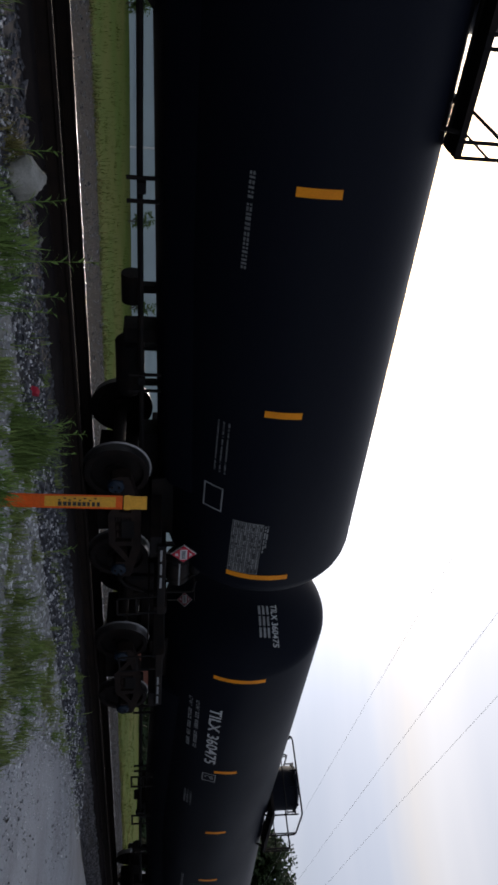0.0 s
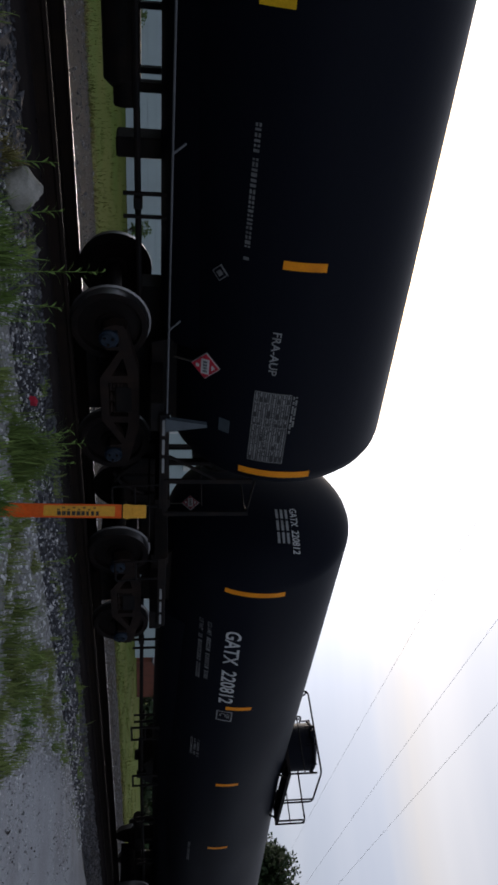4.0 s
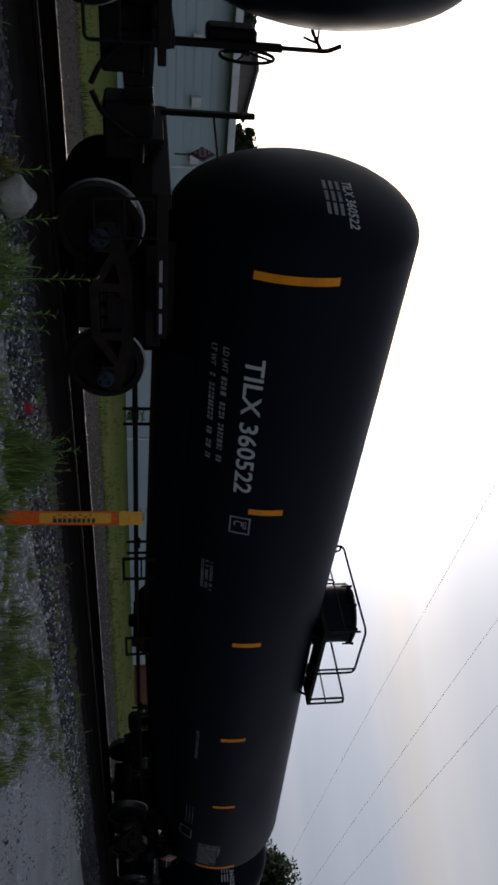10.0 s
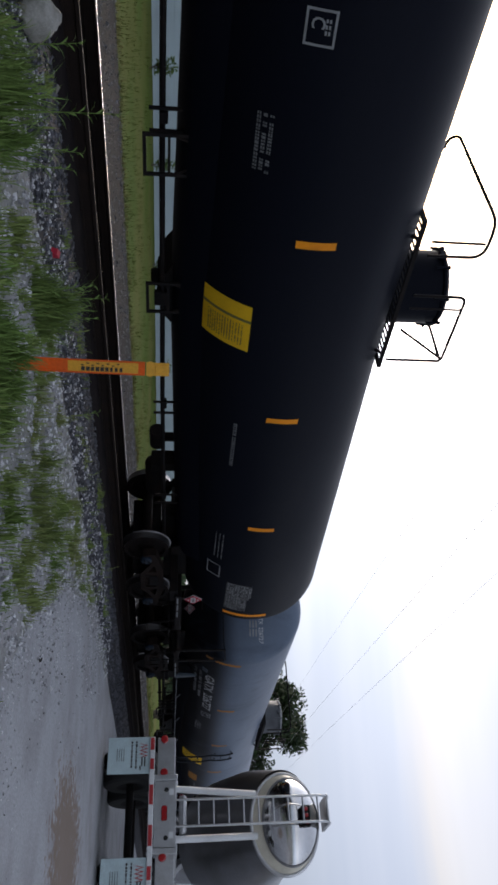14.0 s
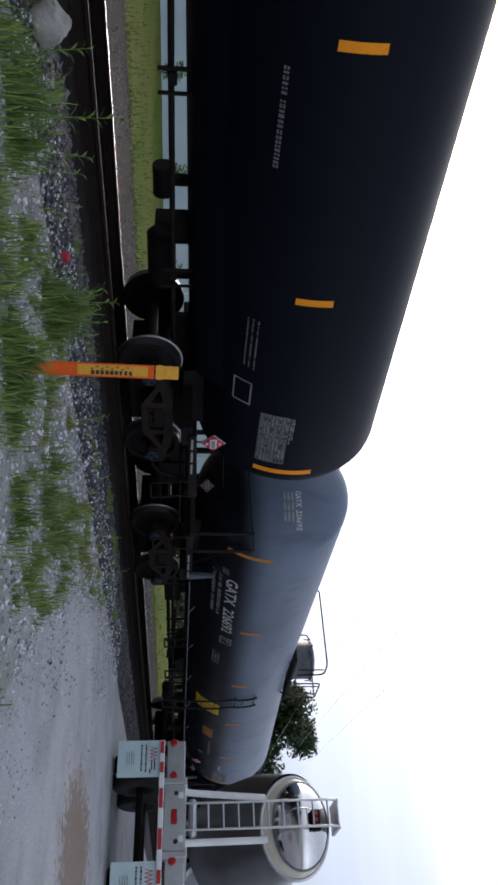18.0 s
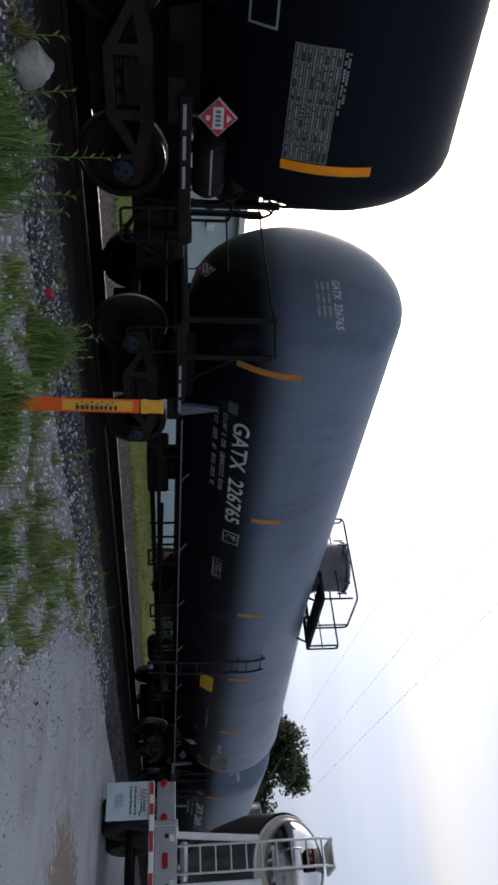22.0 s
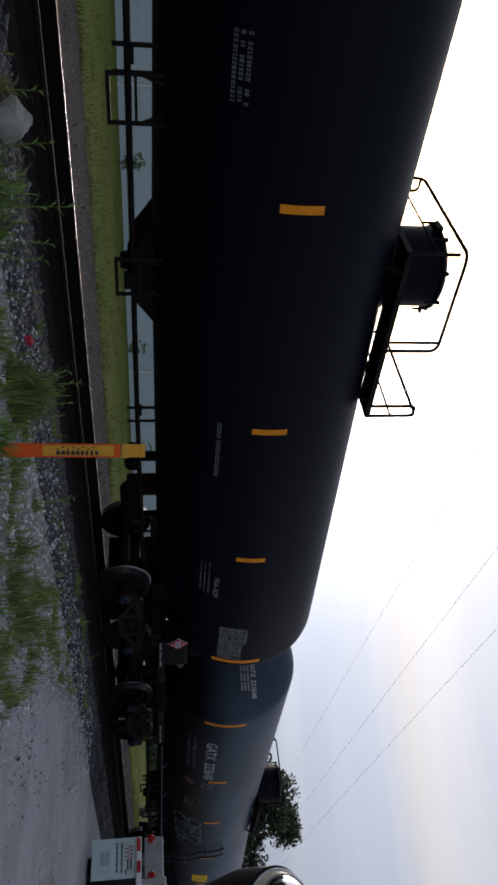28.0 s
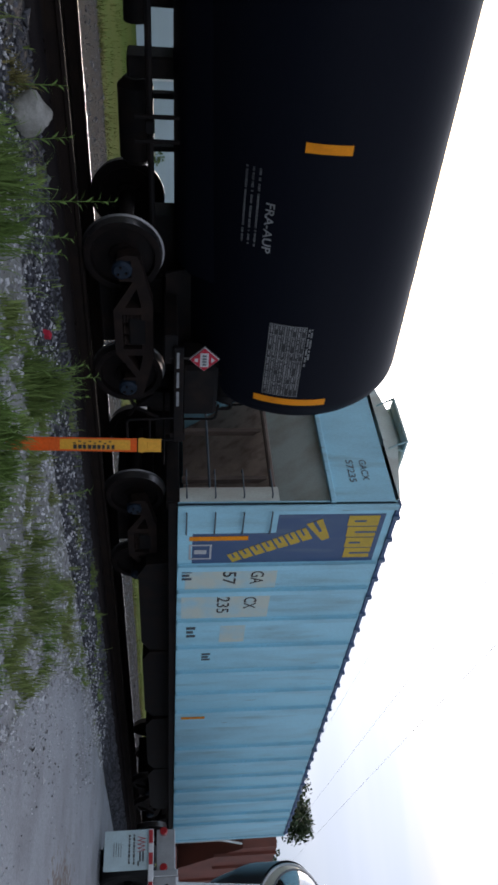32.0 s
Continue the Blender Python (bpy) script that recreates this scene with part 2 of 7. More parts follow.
M = {
    "tank_black": material("black_tank_paint", (0.0044, 0.0055, 0.0105), 0.5, second=(0.0066, 0.0076, 0.0125), scale=0.9, amount=0.5, grain=0.08, fine=25, bump=0.02, bump_scale=14, stretch=(0.5, 1, 1), specular=0.06),
    "iron": material("dirty_black_iron", (0.0085, 0.0080, 0.0086), 0.6, specular=0.08, second=(0.024, 0.0165, 0.013), scale=4, amount=0.6, grain=0.2, bump=0.2, bump_scale=50),
    "cast": material("dusty_brown_cast_steel", (0.015, 0.0115, 0.0108), 0.75, specular=0.08, second=(0.032, 0.021, 0.016), scale=5, amount=0.7, grain=0.2, bump=0.2, bump_scale=50),
    "wheel": material("rusty_wheel_steel", (0.008, 0.0066, 0.0066), 0.6, specular=0.08, second=(0.018, 0.012, 0.010), scale=6, amount=0.7, grain=0.2, bump=0.15),
    "tread": material("worn_bright_tread", (0.24, 0.24, 0.25), 0.42, metal=1.0, second=(0.25, 0.23, 0.22), scale=9, grain=0.08),
    "cap": material("blue_grey_bearing_cap", (0.010, 0.019, 0.034), 0.55, specular=0.2, second=(0.016, 0.022, 0.03), scale=9, grain=0.15),
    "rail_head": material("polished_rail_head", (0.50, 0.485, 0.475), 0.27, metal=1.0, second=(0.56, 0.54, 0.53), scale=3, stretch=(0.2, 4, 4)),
    "rail_head_dim": material("near_rail_head_dark_reflection", (0.035, 0.030, 0.028), 0.85, specular=0.12, second=(0.022, 0.018, 0.016), scale=3, stretch=(0.2, 4, 4)),
    "rail_side": material("brown_rail_steel", (0.012, 0.009, 0.008), 0.85, specular=0.08, second=(0.022, 0.015, 0.011), scale=5, bump=0.2),
    "tie": material("creosoted_tie_wood", (0.02, 0.017, 0.015), 0.9, second=(0.035, 0.03, 0.027), scale=3, per_object=0.25, stretch=(6, 1, 6), bump=0.5, bump_scale=20),
    "white": material("white_stencil_paint", (0.50, 0.52, 0.53), 0.6, second=(0.34, 0.34, 0.34), scale=2.5, amount=0.7, grain=0.1),
    "dull_white": material("faded_stencil_paint", (0.26, 0.27, 0.28), 0.7, second=(0.15, 0.15, 0.15), scale=5, amount=0.8, grain=0.2),
    "dim_white": material("grimy_stencil_paint", (0.17, 0.175, 0.18), 0.7, second=(0.08, 0.08, 0.085), scale=4, amount=0.8, grain=0.2),
    "amber": material("amber_reflective_tape", (0.84, 0.30, 0.008), 0.5, specular=0.12, second=(0.64, 0.21, 0.012), scale=5, amount=0.6, grain=0.1),
    "amber_dim": material("dusty_amber_tape", (0.45, 0.19, 0.03), 0.6, specular=0.12, second=(0.3, 0.16, 0.06), scale=5, amount=0.8, grain=0.15),
    "yellow": material("yellow_vinyl_panel", (0.78, 0.48, 0.012), 0.6, specular=0.12, second=(0.62, 0.37, 0.015), scale=3, amount=0.6, grain=0.1),
    "yellow_dim": material("grimy_yellow_panel", (0.16, 0.135, 0.035), 0.65, second=(0.1, 0.09, 0.03), scale=3, amount=0.6, grain=0.15),
    "red_shaded": material("shaded_red_placard", (0.15, 0.035, 0.045), 0.6, specular=0.1, second=(0.08, 0.03, 0.035), scale=9, amount=0.6),
    "red": material("red_placard", (0.44, 0.025, 0.05), 0.55, specular=0.12, second=(0.28, 0.04, 0.05), scale=9, amount=0.5),
    "green_paint": material("green_spray_paint", (0.02, 0.125, 0.085), 0.7, second=(0.014, 0.06, 0.045), scale=4, amount=0.8, grain=0.2),
    "orange": material("orange_marker_plastic", (0.78, 0.12, 0.015), 0.55, specular=0.15, second=(0.6, 0.13, 0.03), scale=6, amount=0.5),
    "marker_yellow": material("yellow_marker_decal", (0.72, 0.36, 0.02), 0.5, second=(0.55, 0.26, 0.02), scale=6, amount=0.5),
    "black_ink": material("black_ink", (0.03, 0.025, 0.02), 0.6),
    "ground": material("stony_weedy_soil", (0.26, 0.26, 0.265), 0.95, specular=0.08, second=(0.11, 0.12, 0.07), scale=1.1, amount=0.8, grain=0.25, fine=35, bump=0.8, bump_scale=30),
    "ballast": material("grey_ballast", (0.045, 0.046, 0.052), 0.9, specular=0.08, second=(0.03, 0.028, 0.027), scale=1.3, amount=0.7, grain=0.25, fine=45, bump=1.0, bump_scale=40),
    "dark_bed": material("dark_gravel_bed", (0.019, 0.019, 0.0195), 0.95, specular=0.04, second=(0.032, 0.029, 0.024), scale=1.1, amount=0.8, grain=0.3, fine=40, bump=0.9, bump_scale=35),
    "dark_stone": material("dark_grey_stone", (0.13, 0.134, 0.147), 0.9, specular=0.1, second=(0.06, 0.058, 0.058), scale=6, amount=0.6, grain=0.15, per_island=0.6),
    "stone": material("grey_limestone", (0.095, 0.098, 0.112), 0.9, specular=0.1, second=(0.05, 0.048, 0.048), scale=6, amount=0.6, grain=0.15, per_island=0.5),
    "road": material("worn_grey_asphalt", (0.295, 0.303, 0.318), 0.85, specular=0.15, second=(0.22, 0.22, 0.228), scale=1.6, amount=0.9, grain=0.2, fine=38, bump=0.35, bump_scale=120),
    "grass": material("green_grass", (0.14, 0.22, 0.055), 0.8, specular=0.1, second=(0.16, 0.19, 0.065), scale=0.4, amount=0.8, grain=0.2, per_island=0.3),
    "straw": material("dry_straw_grass", (0.20, 0.165, 0.07), 0.9, specular=0.05, second=(0.13, 0.15, 0.045), scale=0.5, amount=0.8, grain=0.2, per_island=0.35),
    # backlit glow of the lot's tufts is put into this paler green
    "lot_grass": material("sunlit_green_tuft", (0.17, 0.235, 0.065), 0.8, specular=0.1, second=(0.23, 0.24, 0.10), scale=0.6, amount=0.8, grain=0.2, per_island=0.35),
    "blade": material("mown_grass_blade", (0.095, 0.125, 0.028), 0.8, specular=0.08, second=(0.13, 0.13, 0.04), scale=0.35, amount=0.8, grain=0.2, per_island=0.35),
    "field": material("mown_grass", (0.075, 0.105, 0.02), 0.95, specular=0.03, second=(0.12, 0.115, 0.035), scale=0.22, amount=0.95, grain=0.25, fine=30, bump=0.7, bump_scale=18),
    "leaf": material("tree_leaf", (0.024, 0.042, 0.018), 0.7, specular=0.1, second=(0.045, 0.065, 0.024), scale=0.6, grain=0.2, per_island=0.4),
    "bark": material("grey_bark", (0.08, 0.065, 0.05), 0.9, scale=4, bump=0.6, bump_scale=18),
    "siding": material("pale_blue_grey_siding", (0.43, 0.52, 0.56), 0.6, second=(0.36, 0.43, 0.46), scale=0.5, amount=0.6, grain=0.06),
    "roof": material("grey_shingle_roof", (0.13, 0.12, 0.13), 0.9, second=(0.09, 0.085, 0.09), scale=1.2, grain=0.2, bump=0.4),
    "trim": material("white_trim", (0.7, 0.72, 0.72), 0.5, scale=2),
    "spec": material("grey_stencil_panel", (0.25, 0.255, 0.26), 0.7, second=(0.09, 0.09, 0.095), scale=4, amount=0.7, grain=0.2),
    "spec_back": material("smudged_panel_ground", (0.03, 0.031, 0.034), 0.7, second=(0.015, 0.015, 0.018), scale=4, amount=0.7, grain=0.2),
    "ladder_paint": material("dull_blue_black_ladder_paint", (0.014, 0.016, 0.021), 0.6, specular=0.15, second=(0.026, 0.03, 0.037), scale=4, amount=0.6),
    "pipe": material("grey_painted_pipe", (0.09, 0.097, 0.11), 0.5, second=(0.04, 0.042, 0.047), scale=3, amount=0.6),
    "plate": material("blue_grey_steel_plate", (0.06, 0.08, 0.10), 0.5, second=(0.035, 0.045, 0.055), scale=5, amount=0.6),
    "pale_spray": material("thin_white_spray_paint", (0.36, 0.44, 0.50), 0.6, second=(0.28, 0.34, 0.39), scale=5, amount=0.7, grain=0.15),
    "faint_spray": material("faint_pale_spray_paint", (0.035, 0.036, 0.04), 0.7, second=(0.02, 0.02, 0.024), scale=5, amount=0.7, grain=0.2),
    "brown_spray": material("faded_ochre_spray_paint", (0.17, 0.095, 0.03), 0.7, second=(0.025, 0.022, 0.02), scale=3, amount=0.9, grain=0.25),
    "brown_dust": material("thin_ochre_overspray", (0.022, 0.016, 0.012), 0.7, second=(0.012, 0.012, 0.013), scale=3, amount=0.95, grain=0.25),
    "green_dust": material("thin_green_overspray", (0.008, 0.036, 0.027), 0.7, second=(0.006, 0.02, 0.016), scale=4, amount=0.8, grain=0.2),
    "pale_dust": material("thin_white_overspray", (0.075, 0.085, 0.10), 0.7, second=(0.05, 0.058, 0.07), scale=5, amount=0.7, grain=0.15),
    "faint_dust": material("faint_pale_overspray", (0.014, 0.015, 0.018), 0.7, second=(0.01, 0.01, 0.013), scale=5, amount=0.7, grain=0.2),
    "glass": material("dark_window_glass", (0.02, 0.025, 0.03), 0.08, scale=2),
}

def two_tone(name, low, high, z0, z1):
    """Black lower side that blends softly into a lighter colour from z0 to z1."""
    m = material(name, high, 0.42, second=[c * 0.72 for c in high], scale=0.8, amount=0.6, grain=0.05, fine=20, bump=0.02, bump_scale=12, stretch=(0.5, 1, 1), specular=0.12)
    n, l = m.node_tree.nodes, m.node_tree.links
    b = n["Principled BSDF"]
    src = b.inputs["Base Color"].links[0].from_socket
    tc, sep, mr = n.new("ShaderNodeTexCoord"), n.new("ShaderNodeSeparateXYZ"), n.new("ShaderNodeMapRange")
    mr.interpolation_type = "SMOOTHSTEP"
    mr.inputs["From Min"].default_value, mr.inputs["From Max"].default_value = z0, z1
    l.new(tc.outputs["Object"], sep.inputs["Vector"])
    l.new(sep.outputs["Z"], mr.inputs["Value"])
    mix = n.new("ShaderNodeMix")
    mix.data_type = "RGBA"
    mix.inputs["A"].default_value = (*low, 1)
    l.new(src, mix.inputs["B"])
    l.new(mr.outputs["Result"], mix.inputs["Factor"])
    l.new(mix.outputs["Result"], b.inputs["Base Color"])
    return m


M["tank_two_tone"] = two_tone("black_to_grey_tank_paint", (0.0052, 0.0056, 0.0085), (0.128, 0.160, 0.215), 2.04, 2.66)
# the charcoal tank's bluish sheen is put into its upper colour
M["tank_charcoal"] = two_tone("black_to_charcoal_tank_sheen", (0.004, 0.004, 0.006), (0.044, 0.062, 0.088), 1.9, 2.7)

def road_with_mud():
    """The lot's asphalt, with a dried mud stain of its own shape."""
    m = M["road"]
    n, l = m.node_tree.nodes, m.node_tree.links
    b = n["Principled BSDF"]
    src = b.inputs["Base Color"].links[0].from_socket
    tc, mp, ln, ns, mr = n.new("ShaderNodeTexCoord"), n.new("ShaderNodeMapping"), n.new("ShaderNodeVectorMath"), n.new("ShaderNodeTexNoise"), n.new("ShaderNodeMapRange")
    mp.vector_type = "TEXTURE"
    mp.inputs["Location"].default_value, mp.inputs["Scale"].default_value = (10.0, 1.75, -0.2), (1.6, 1.0, 9.0)
    ln.operation = "LENGTH"
    ns.inputs["Scale"].default_value, ns.inputs["Detail"].default_value = 11.0, 8.0
    l.new(tc.outputs["Object"], mp.inputs["Vector"])
    l.new(mp.outputs["Vector"], ln.inputs[0])
    l.new(tc.outputs["Object"], ns.inputs["Vector"])
    ad = n.new("ShaderNodeMath")
    ad.operation = "MULTIPLY_ADD"
    ad.inputs[1].default_value = -2.4
    l.new(ns.outputs["Fac"], ad.inputs[0])
    l.new(ln.outputs["Value"], ad.inputs[2])
    mr.inputs["From Min"].default_value, mr.inputs["From Max"].default_value = -0.28, -0.5
    mr.inputs["To Max"].default_value = 0.9
    l.new(ad.outputs[0], mr.inputs["Value"])
    mix = n.new("ShaderNodeMix")
    mix.data_type = "RGBA"
    mix.inputs["B"].default_value = (0.17, 0.13, 0.10, 1)
    l.new(src, mix.inputs["A"])
    l.new(mr.outputs["Result"], mix.inputs["Factor"])
    l.new(mix.outputs["Result"], b.inputs["Base Color"])


road_with_mud()

# mesh helpers ----------------------------------------------------------------
def finish(bm, name, mats, smooth=35):
    me = bpy.data.meshes.new(name)
    bmesh.ops.recalc_face_normals(bm, faces=bm.faces[:])
    bm.to_mesh(me)
    bm.free()
    for m in mats if isinstance(mats, (list, tuple)) else [mats]:
        me.materials.append(M[m] if isinstance(m, str) else m)
    if smooth:
        me.shade_smooth()
        me.set_sharp_from_angle(angle=radians(smooth))
    return me


def thing(name, label, category, data=None, group="", kind="", at=None):
    ob = tagged(new(name, data), label, category, group, kind)
    if at is not None:
        ob.matrix_world = at
    return ob


def part(name, bm, mats, parent, label="", smooth=35, kind=""):
    """One mesh object under a thing or a part; takes a bmesh or a mesh that is shared."""
    me = finish(bm, name, mats, smooth) if isinstance(bm, bmesh.types.BMesh) else bm
    ob = tagged(new(name, me), label, kind=kind)
    ob.parent = parent
    return ob


def box(bm, x0, x1, y0, y1, z0, z1, bevel=0.0, mat=0, turn=None):
    vs = [bm.verts.new((x, y, z)) for x in (x0, x1) for y in (y0, y1) for z in (z0, z1)]
    fs = [bm.faces.new([vs[i] for i in q]) for q in ((0, 1, 3, 2), (4, 6, 7, 5), (0, 4, 5, 1), (2, 3, 7, 6), (0, 2, 6, 4), (1, 5, 7, 3))]
    for f in fs:
        f.material_index = mat
    if bevel:
        made = bmesh.ops.bevel(bm, geom=list({e for f in fs for e in f.edges}), offset=bevel, segments=1, affect="EDGES", profile=0.5)
        for f in made["faces"]:
            f.material_index = mat
        vs = list({v for f in fs if f.is_valid for v in f.verts} | {v for f in made["faces"] for v in f.verts})
    if turn is not None:
        bmesh.ops.transform(bm, matrix=turn, verts=vs)
    return vs


def prism(bm, outline, y0, y1, mat=0):
    """An outline in x, z, drawn out in y."""
    a = [bm.verts.new((x, y0, z)) for x, z in outline]
    b = [bm.verts.new((x, y1, z)) for x, z in outline]
    n = len(outline)
    fs = [bm.faces.new(a), bm.faces.new(b[::-1])]
    for i in range(n):
        fs.append(bm.faces.new((a[i], a[(i + 1) % n], b[(i + 1) % n], b[i])))
    for f in fs:
        f.material_index = mat
    return a + b


def tube(bm, pts, r, seg=8, mat=0, closed=False):
    """A round bar along a line of points."""
    pts = [Vector(p) for p in pts]
    rings = []
    ref = None
    for i, p in enumerate(pts):
        d = (pts[min(i + 1, len(pts) - 1)] - pts[max(i - 1, 0)])
        d = d.normalized() if d.length else Vector((1, 0, 0))
        if ref is None:
            ref = d.orthogonal().normalized()
        ref = (ref - d * ref.dot(d))
        ref = ref.normalized() if ref.length > 1e-6 else d.orthogonal().normalized()
        o = d.cross(ref)
        rr = r[i] if isinstance(r, (list, tuple)) else r
        rings.append([bm.verts.new(p + (ref * math.cos(2 * math.pi * k / seg) + o * math.sin(2 * math.pi * k / seg)) * rr) for k in range(seg)])
    for a, b in zip(rings, rings[1:]):
        for k in range(seg):
            f = bm.faces.new((a[k], a[(k + 1) % seg], b[(k + 1) % seg], b[k]))
            f.material_index = mat
    for ring in (rings[0], rings[-1]):
        f = bm.faces.new(ring)
        f.material_index = mat
    return [v for ring in rings for v in ring]


def lathe(bm, profile, seg=32, axis="x", at=(0, 0, 0), mats=None):
    """Turns (along, radius) pairs about an axis."""
    rings = []
    for a, r in profile:
        ring = []
        for k in range(seg if r > 1e-6 else 1):
            c, s = math.cos(2 * math.pi * k / seg) * r, math.sin(2 * math.pi * k / seg) * r
            p = {"x": (a, c, s), "y": (c, a, s), "z": (c, s, a)}[axis]
            ring.append(bm.verts.new((p[0] + at[0], p[1] + at[1], p[2] + at[2])))
        rings.append(ring)
    for i, (a, b) in enumerate(zip(rings, rings[1:])):
        for k in range(seg):
            q = [a[k % len(a)], a[(k + 1) % len(a)], b[(k + 1) % len(b)], b[k % len(b)]]
            q = list(dict.fromkeys(q))
            if len(q) > 2:
                f = bm.faces.new(q)
                f.material_index = mats[i] if mats else 0
    for ring in (rings[0], rings[-1]):
        if len(ring) > 2:
            bm.faces.new(ring).material_index = 0
    return [v for ring in rings for v in ring]


SHARED = {}
SHELL = {"low": 2.545, "slope": 0.0208, "half": 7.885}     # both halves of a tank slope down to the outlet in its middle


def shared(key, build, mats, smooth=35):
    """The mesh of that key, built once for each form of tank."""
    mark = (key, SHELL["slope"], SHELL["half"])
    if mark not in SHARED:
        bm = bmesh.new()
        build(bm)
        SHARED[mark] = finish(bm, key, mats, smooth)
    return SHARED[mark]

# ground, track, road ----------------------------------------------------------
def ground_height(x, y):
    """Flat lot, a low ballast bank under the track, a field behind."""
    z = -0.24 + 0.035 * noise.noise((x * 0.35, y * 0.35, 0.0)) + 0.012 * noise.noise((x * 1.7, y * 1.7, 3.0))
    d = abs(y - TRACK_Y)
    bank = max(0.0, min(1.0, (3.3 - d) / 1.5))
    z = z * (1 - bank) + bank * (-0.2 if d < 2.1 else -0.21)
    if d < 1.9:
        z = min(z, -0.215)
    if y > 13:
        z -= 0.10 * min(1.0, (y - 13) / 3)
        z += 0.017 * max(0.0, min(y, 29.0) - 16)
    return z


def grid_values(a, b, step, far):
    near = [a + i * step for i in range(int((b - a) / step) + 1)]
    out, d = [], step
    while near[0] - (out[-1] if out else 0) < far and len(out) < 40:
        d *= 1.35
        out.append((out[-1] if out else 0) + d)
    return [a - o for o in reversed(out)] + near + [b + o for o in out]


def build_ground():
    bm = bmesh.new()
    xs, ys = grid_values(-6, 34, 0.4, 1500), grid_values(-4, 18, 0.35, 1500)
    vs = [[bm.verts.new((x, y, ground_height(x, y) if -12 < x < 60 and -8 < y < 30 else (-0.24 if y < 13 else ground_height(0.0, min(y, 29.0))))) for y in ys] for x in xs]
    for i in range(len(xs) - 1):
        for j in range(len(ys) - 1):
            f = bm.faces.new((vs[i][j], vs[i + 1][j], vs[i + 1][j + 1], vs[i][j + 1]))
            y = (ys[j] + ys[j + 1]) / 2
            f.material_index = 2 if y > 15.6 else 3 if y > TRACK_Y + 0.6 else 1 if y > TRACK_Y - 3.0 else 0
    return thing("ground", "stony weedy ground with ballast strip and mown grass field", "ground", finish(bm, "ground", ["ground", "ballast", "field", "dark_bed"]), kind="structure")


build_ground()


def build_track():
    track = thing("railway_track", "single railway track on grey stone ballast", "railway track", kind="structure")
    # rail profile in y, z with a shiny top
    outline = [(-0.07, -0.185), (0.07, -0.185), (0.07, -0.17), (0.012, -0.15), (0.012, -0.05), (0.036, -0.04), (0.036, -0.008), (0.03, -0.002), (0.014, 0.0),
               (-0.014, 0.0), (-0.03, -0.002), (-0.036, -0.008), (-0.036, -0.04), (-0.012, -0.05), (-0.012, -0.15), (-0.07, -0.17)]
    for side in (-0.755, 0.755):
        bm = bmesh.new()
        a = [bm.verts.new((-300, y, z)) for y, z in outline]
        b = [bm.verts.new((500, y, z)) for y, z in outline]
        n = len(outline)
        for i in range(n):
            f = bm.faces.new((a[i], a[(i + 1) % n], b[(i + 1) % n], b[i]))
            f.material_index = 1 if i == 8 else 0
        # nearer head's colour is darkened for the dark train it mirrors
        r = part("rail", bm, ["rail_side", "rail_head_dim" if side < 0 else "rail_head"], track, "brown steel rail with polished head", smooth=0)
        r.location = (0, TRACK_Y + side, 0)

    def tie(bm):
        box(bm, -0.115, 0.115, -1.3, 1.3, -0.36, -0.187, 0.012)
        for s in (-0.755, 0.755):
            box(bm, -0.09, 0.09, s - 0.17, s + 0.17, -0.187, -0.178, 0, 1)
            for dx in (-0.05, 0.05):
                for dy in (-0.1, 0.1):
                    box(bm, dx - 0.015, dx + 0.015, s + dy - 0.015, s + dy + 0.015, -0.18, -0.155, 0, 1)
    me = shared("tie", tie, ["tie", "rail_side"], 0)
    for i in range(160):
        t = part("tie", me, None, track)
        t.location = (-14 + 0.53 * i + random.uniform(-0.02, 0.02), TRACK_Y + random.uniform(-0.04, 0.04), random.uniform(-0.008, 0.004))
        t.rotation_euler = (0, 0, random.uniform(-0.012, 0.012))
    return track


build_track()


def road_edge(x):
    """Far edge of the lot's asphalt, as a y for each x."""
    pts = [(3.6, -1.5), (4.6, 0.9), (5.4, 2.2), (6.15, 3.05), (7.8, 4.1), (9.8, 4.9), (11.2, 5.1), (14.0, 5.45), (20, 5.7), (60, 5.9)]
    for (x0, y0), (x1, y1) in zip(pts, pts[1:]):
        if x0 <= x <= x1:
            return y0 + (y1 - y0) * (x - x0) / (x1 - x0)
    return 5.9


def build_road():
    bm = bmesh.new()
    rows = []
    x = 3.6
    while x < 140:
        e = road_edge(x) + 0.12 * noise.noise((x * 1.3, 0, 7)) + 0.05 * noise.noise((x * 6, 1, 7))
        rows.append([bm.verts.new((x, e - (e + 16) * k ** 1.6, (-0.215 if k else -0.25) + (0.012 * noise.noise((x * 0.5, k * 9, 2)) if k else 0))) for k in [i / 14 for i in range(15)]])
        x += 0.18 if x < 16 else 1.5
    for a, b in zip(rows, rows[1:]):
        for j in range(14):
            bm.faces.new((a[j], b[j], b[j + 1], a[j + 1]))
    return thing("road", "worn light grey asphalt lot with ragged edge and brown dirt stain", "road", finish(bm, "road", "road"), kind="structure")


build_road()

# tank cars --------------------------------------------------------------------
TANK_R, TANK_Z = 1.53, 2.66
HEAD = 0.70
MID = 7.785             # from the first amber bar to the middle of a car
BOGIE_X, WHEEL_R, AXLE = 7.08, 0.457, 0.89


def axis_z(x):
    """Height of the bent tank's axis at x."""
    return SHELL["low"] + SHELL["slope"] * min(abs(x), SHELL["half"])


def on_shell(x, s, out=0.0):
    """A point of the near side at the height that s metres of arc up from z = TANK_Z reach on a level tank."""
    r = TANK_R + out
    z = TANK_Z + r * math.sin(s / TANK_R)
    c = axis_z(x)
    return (x, -math.sqrt(max(0.05, r * r - (z - c) ** 2)), z)


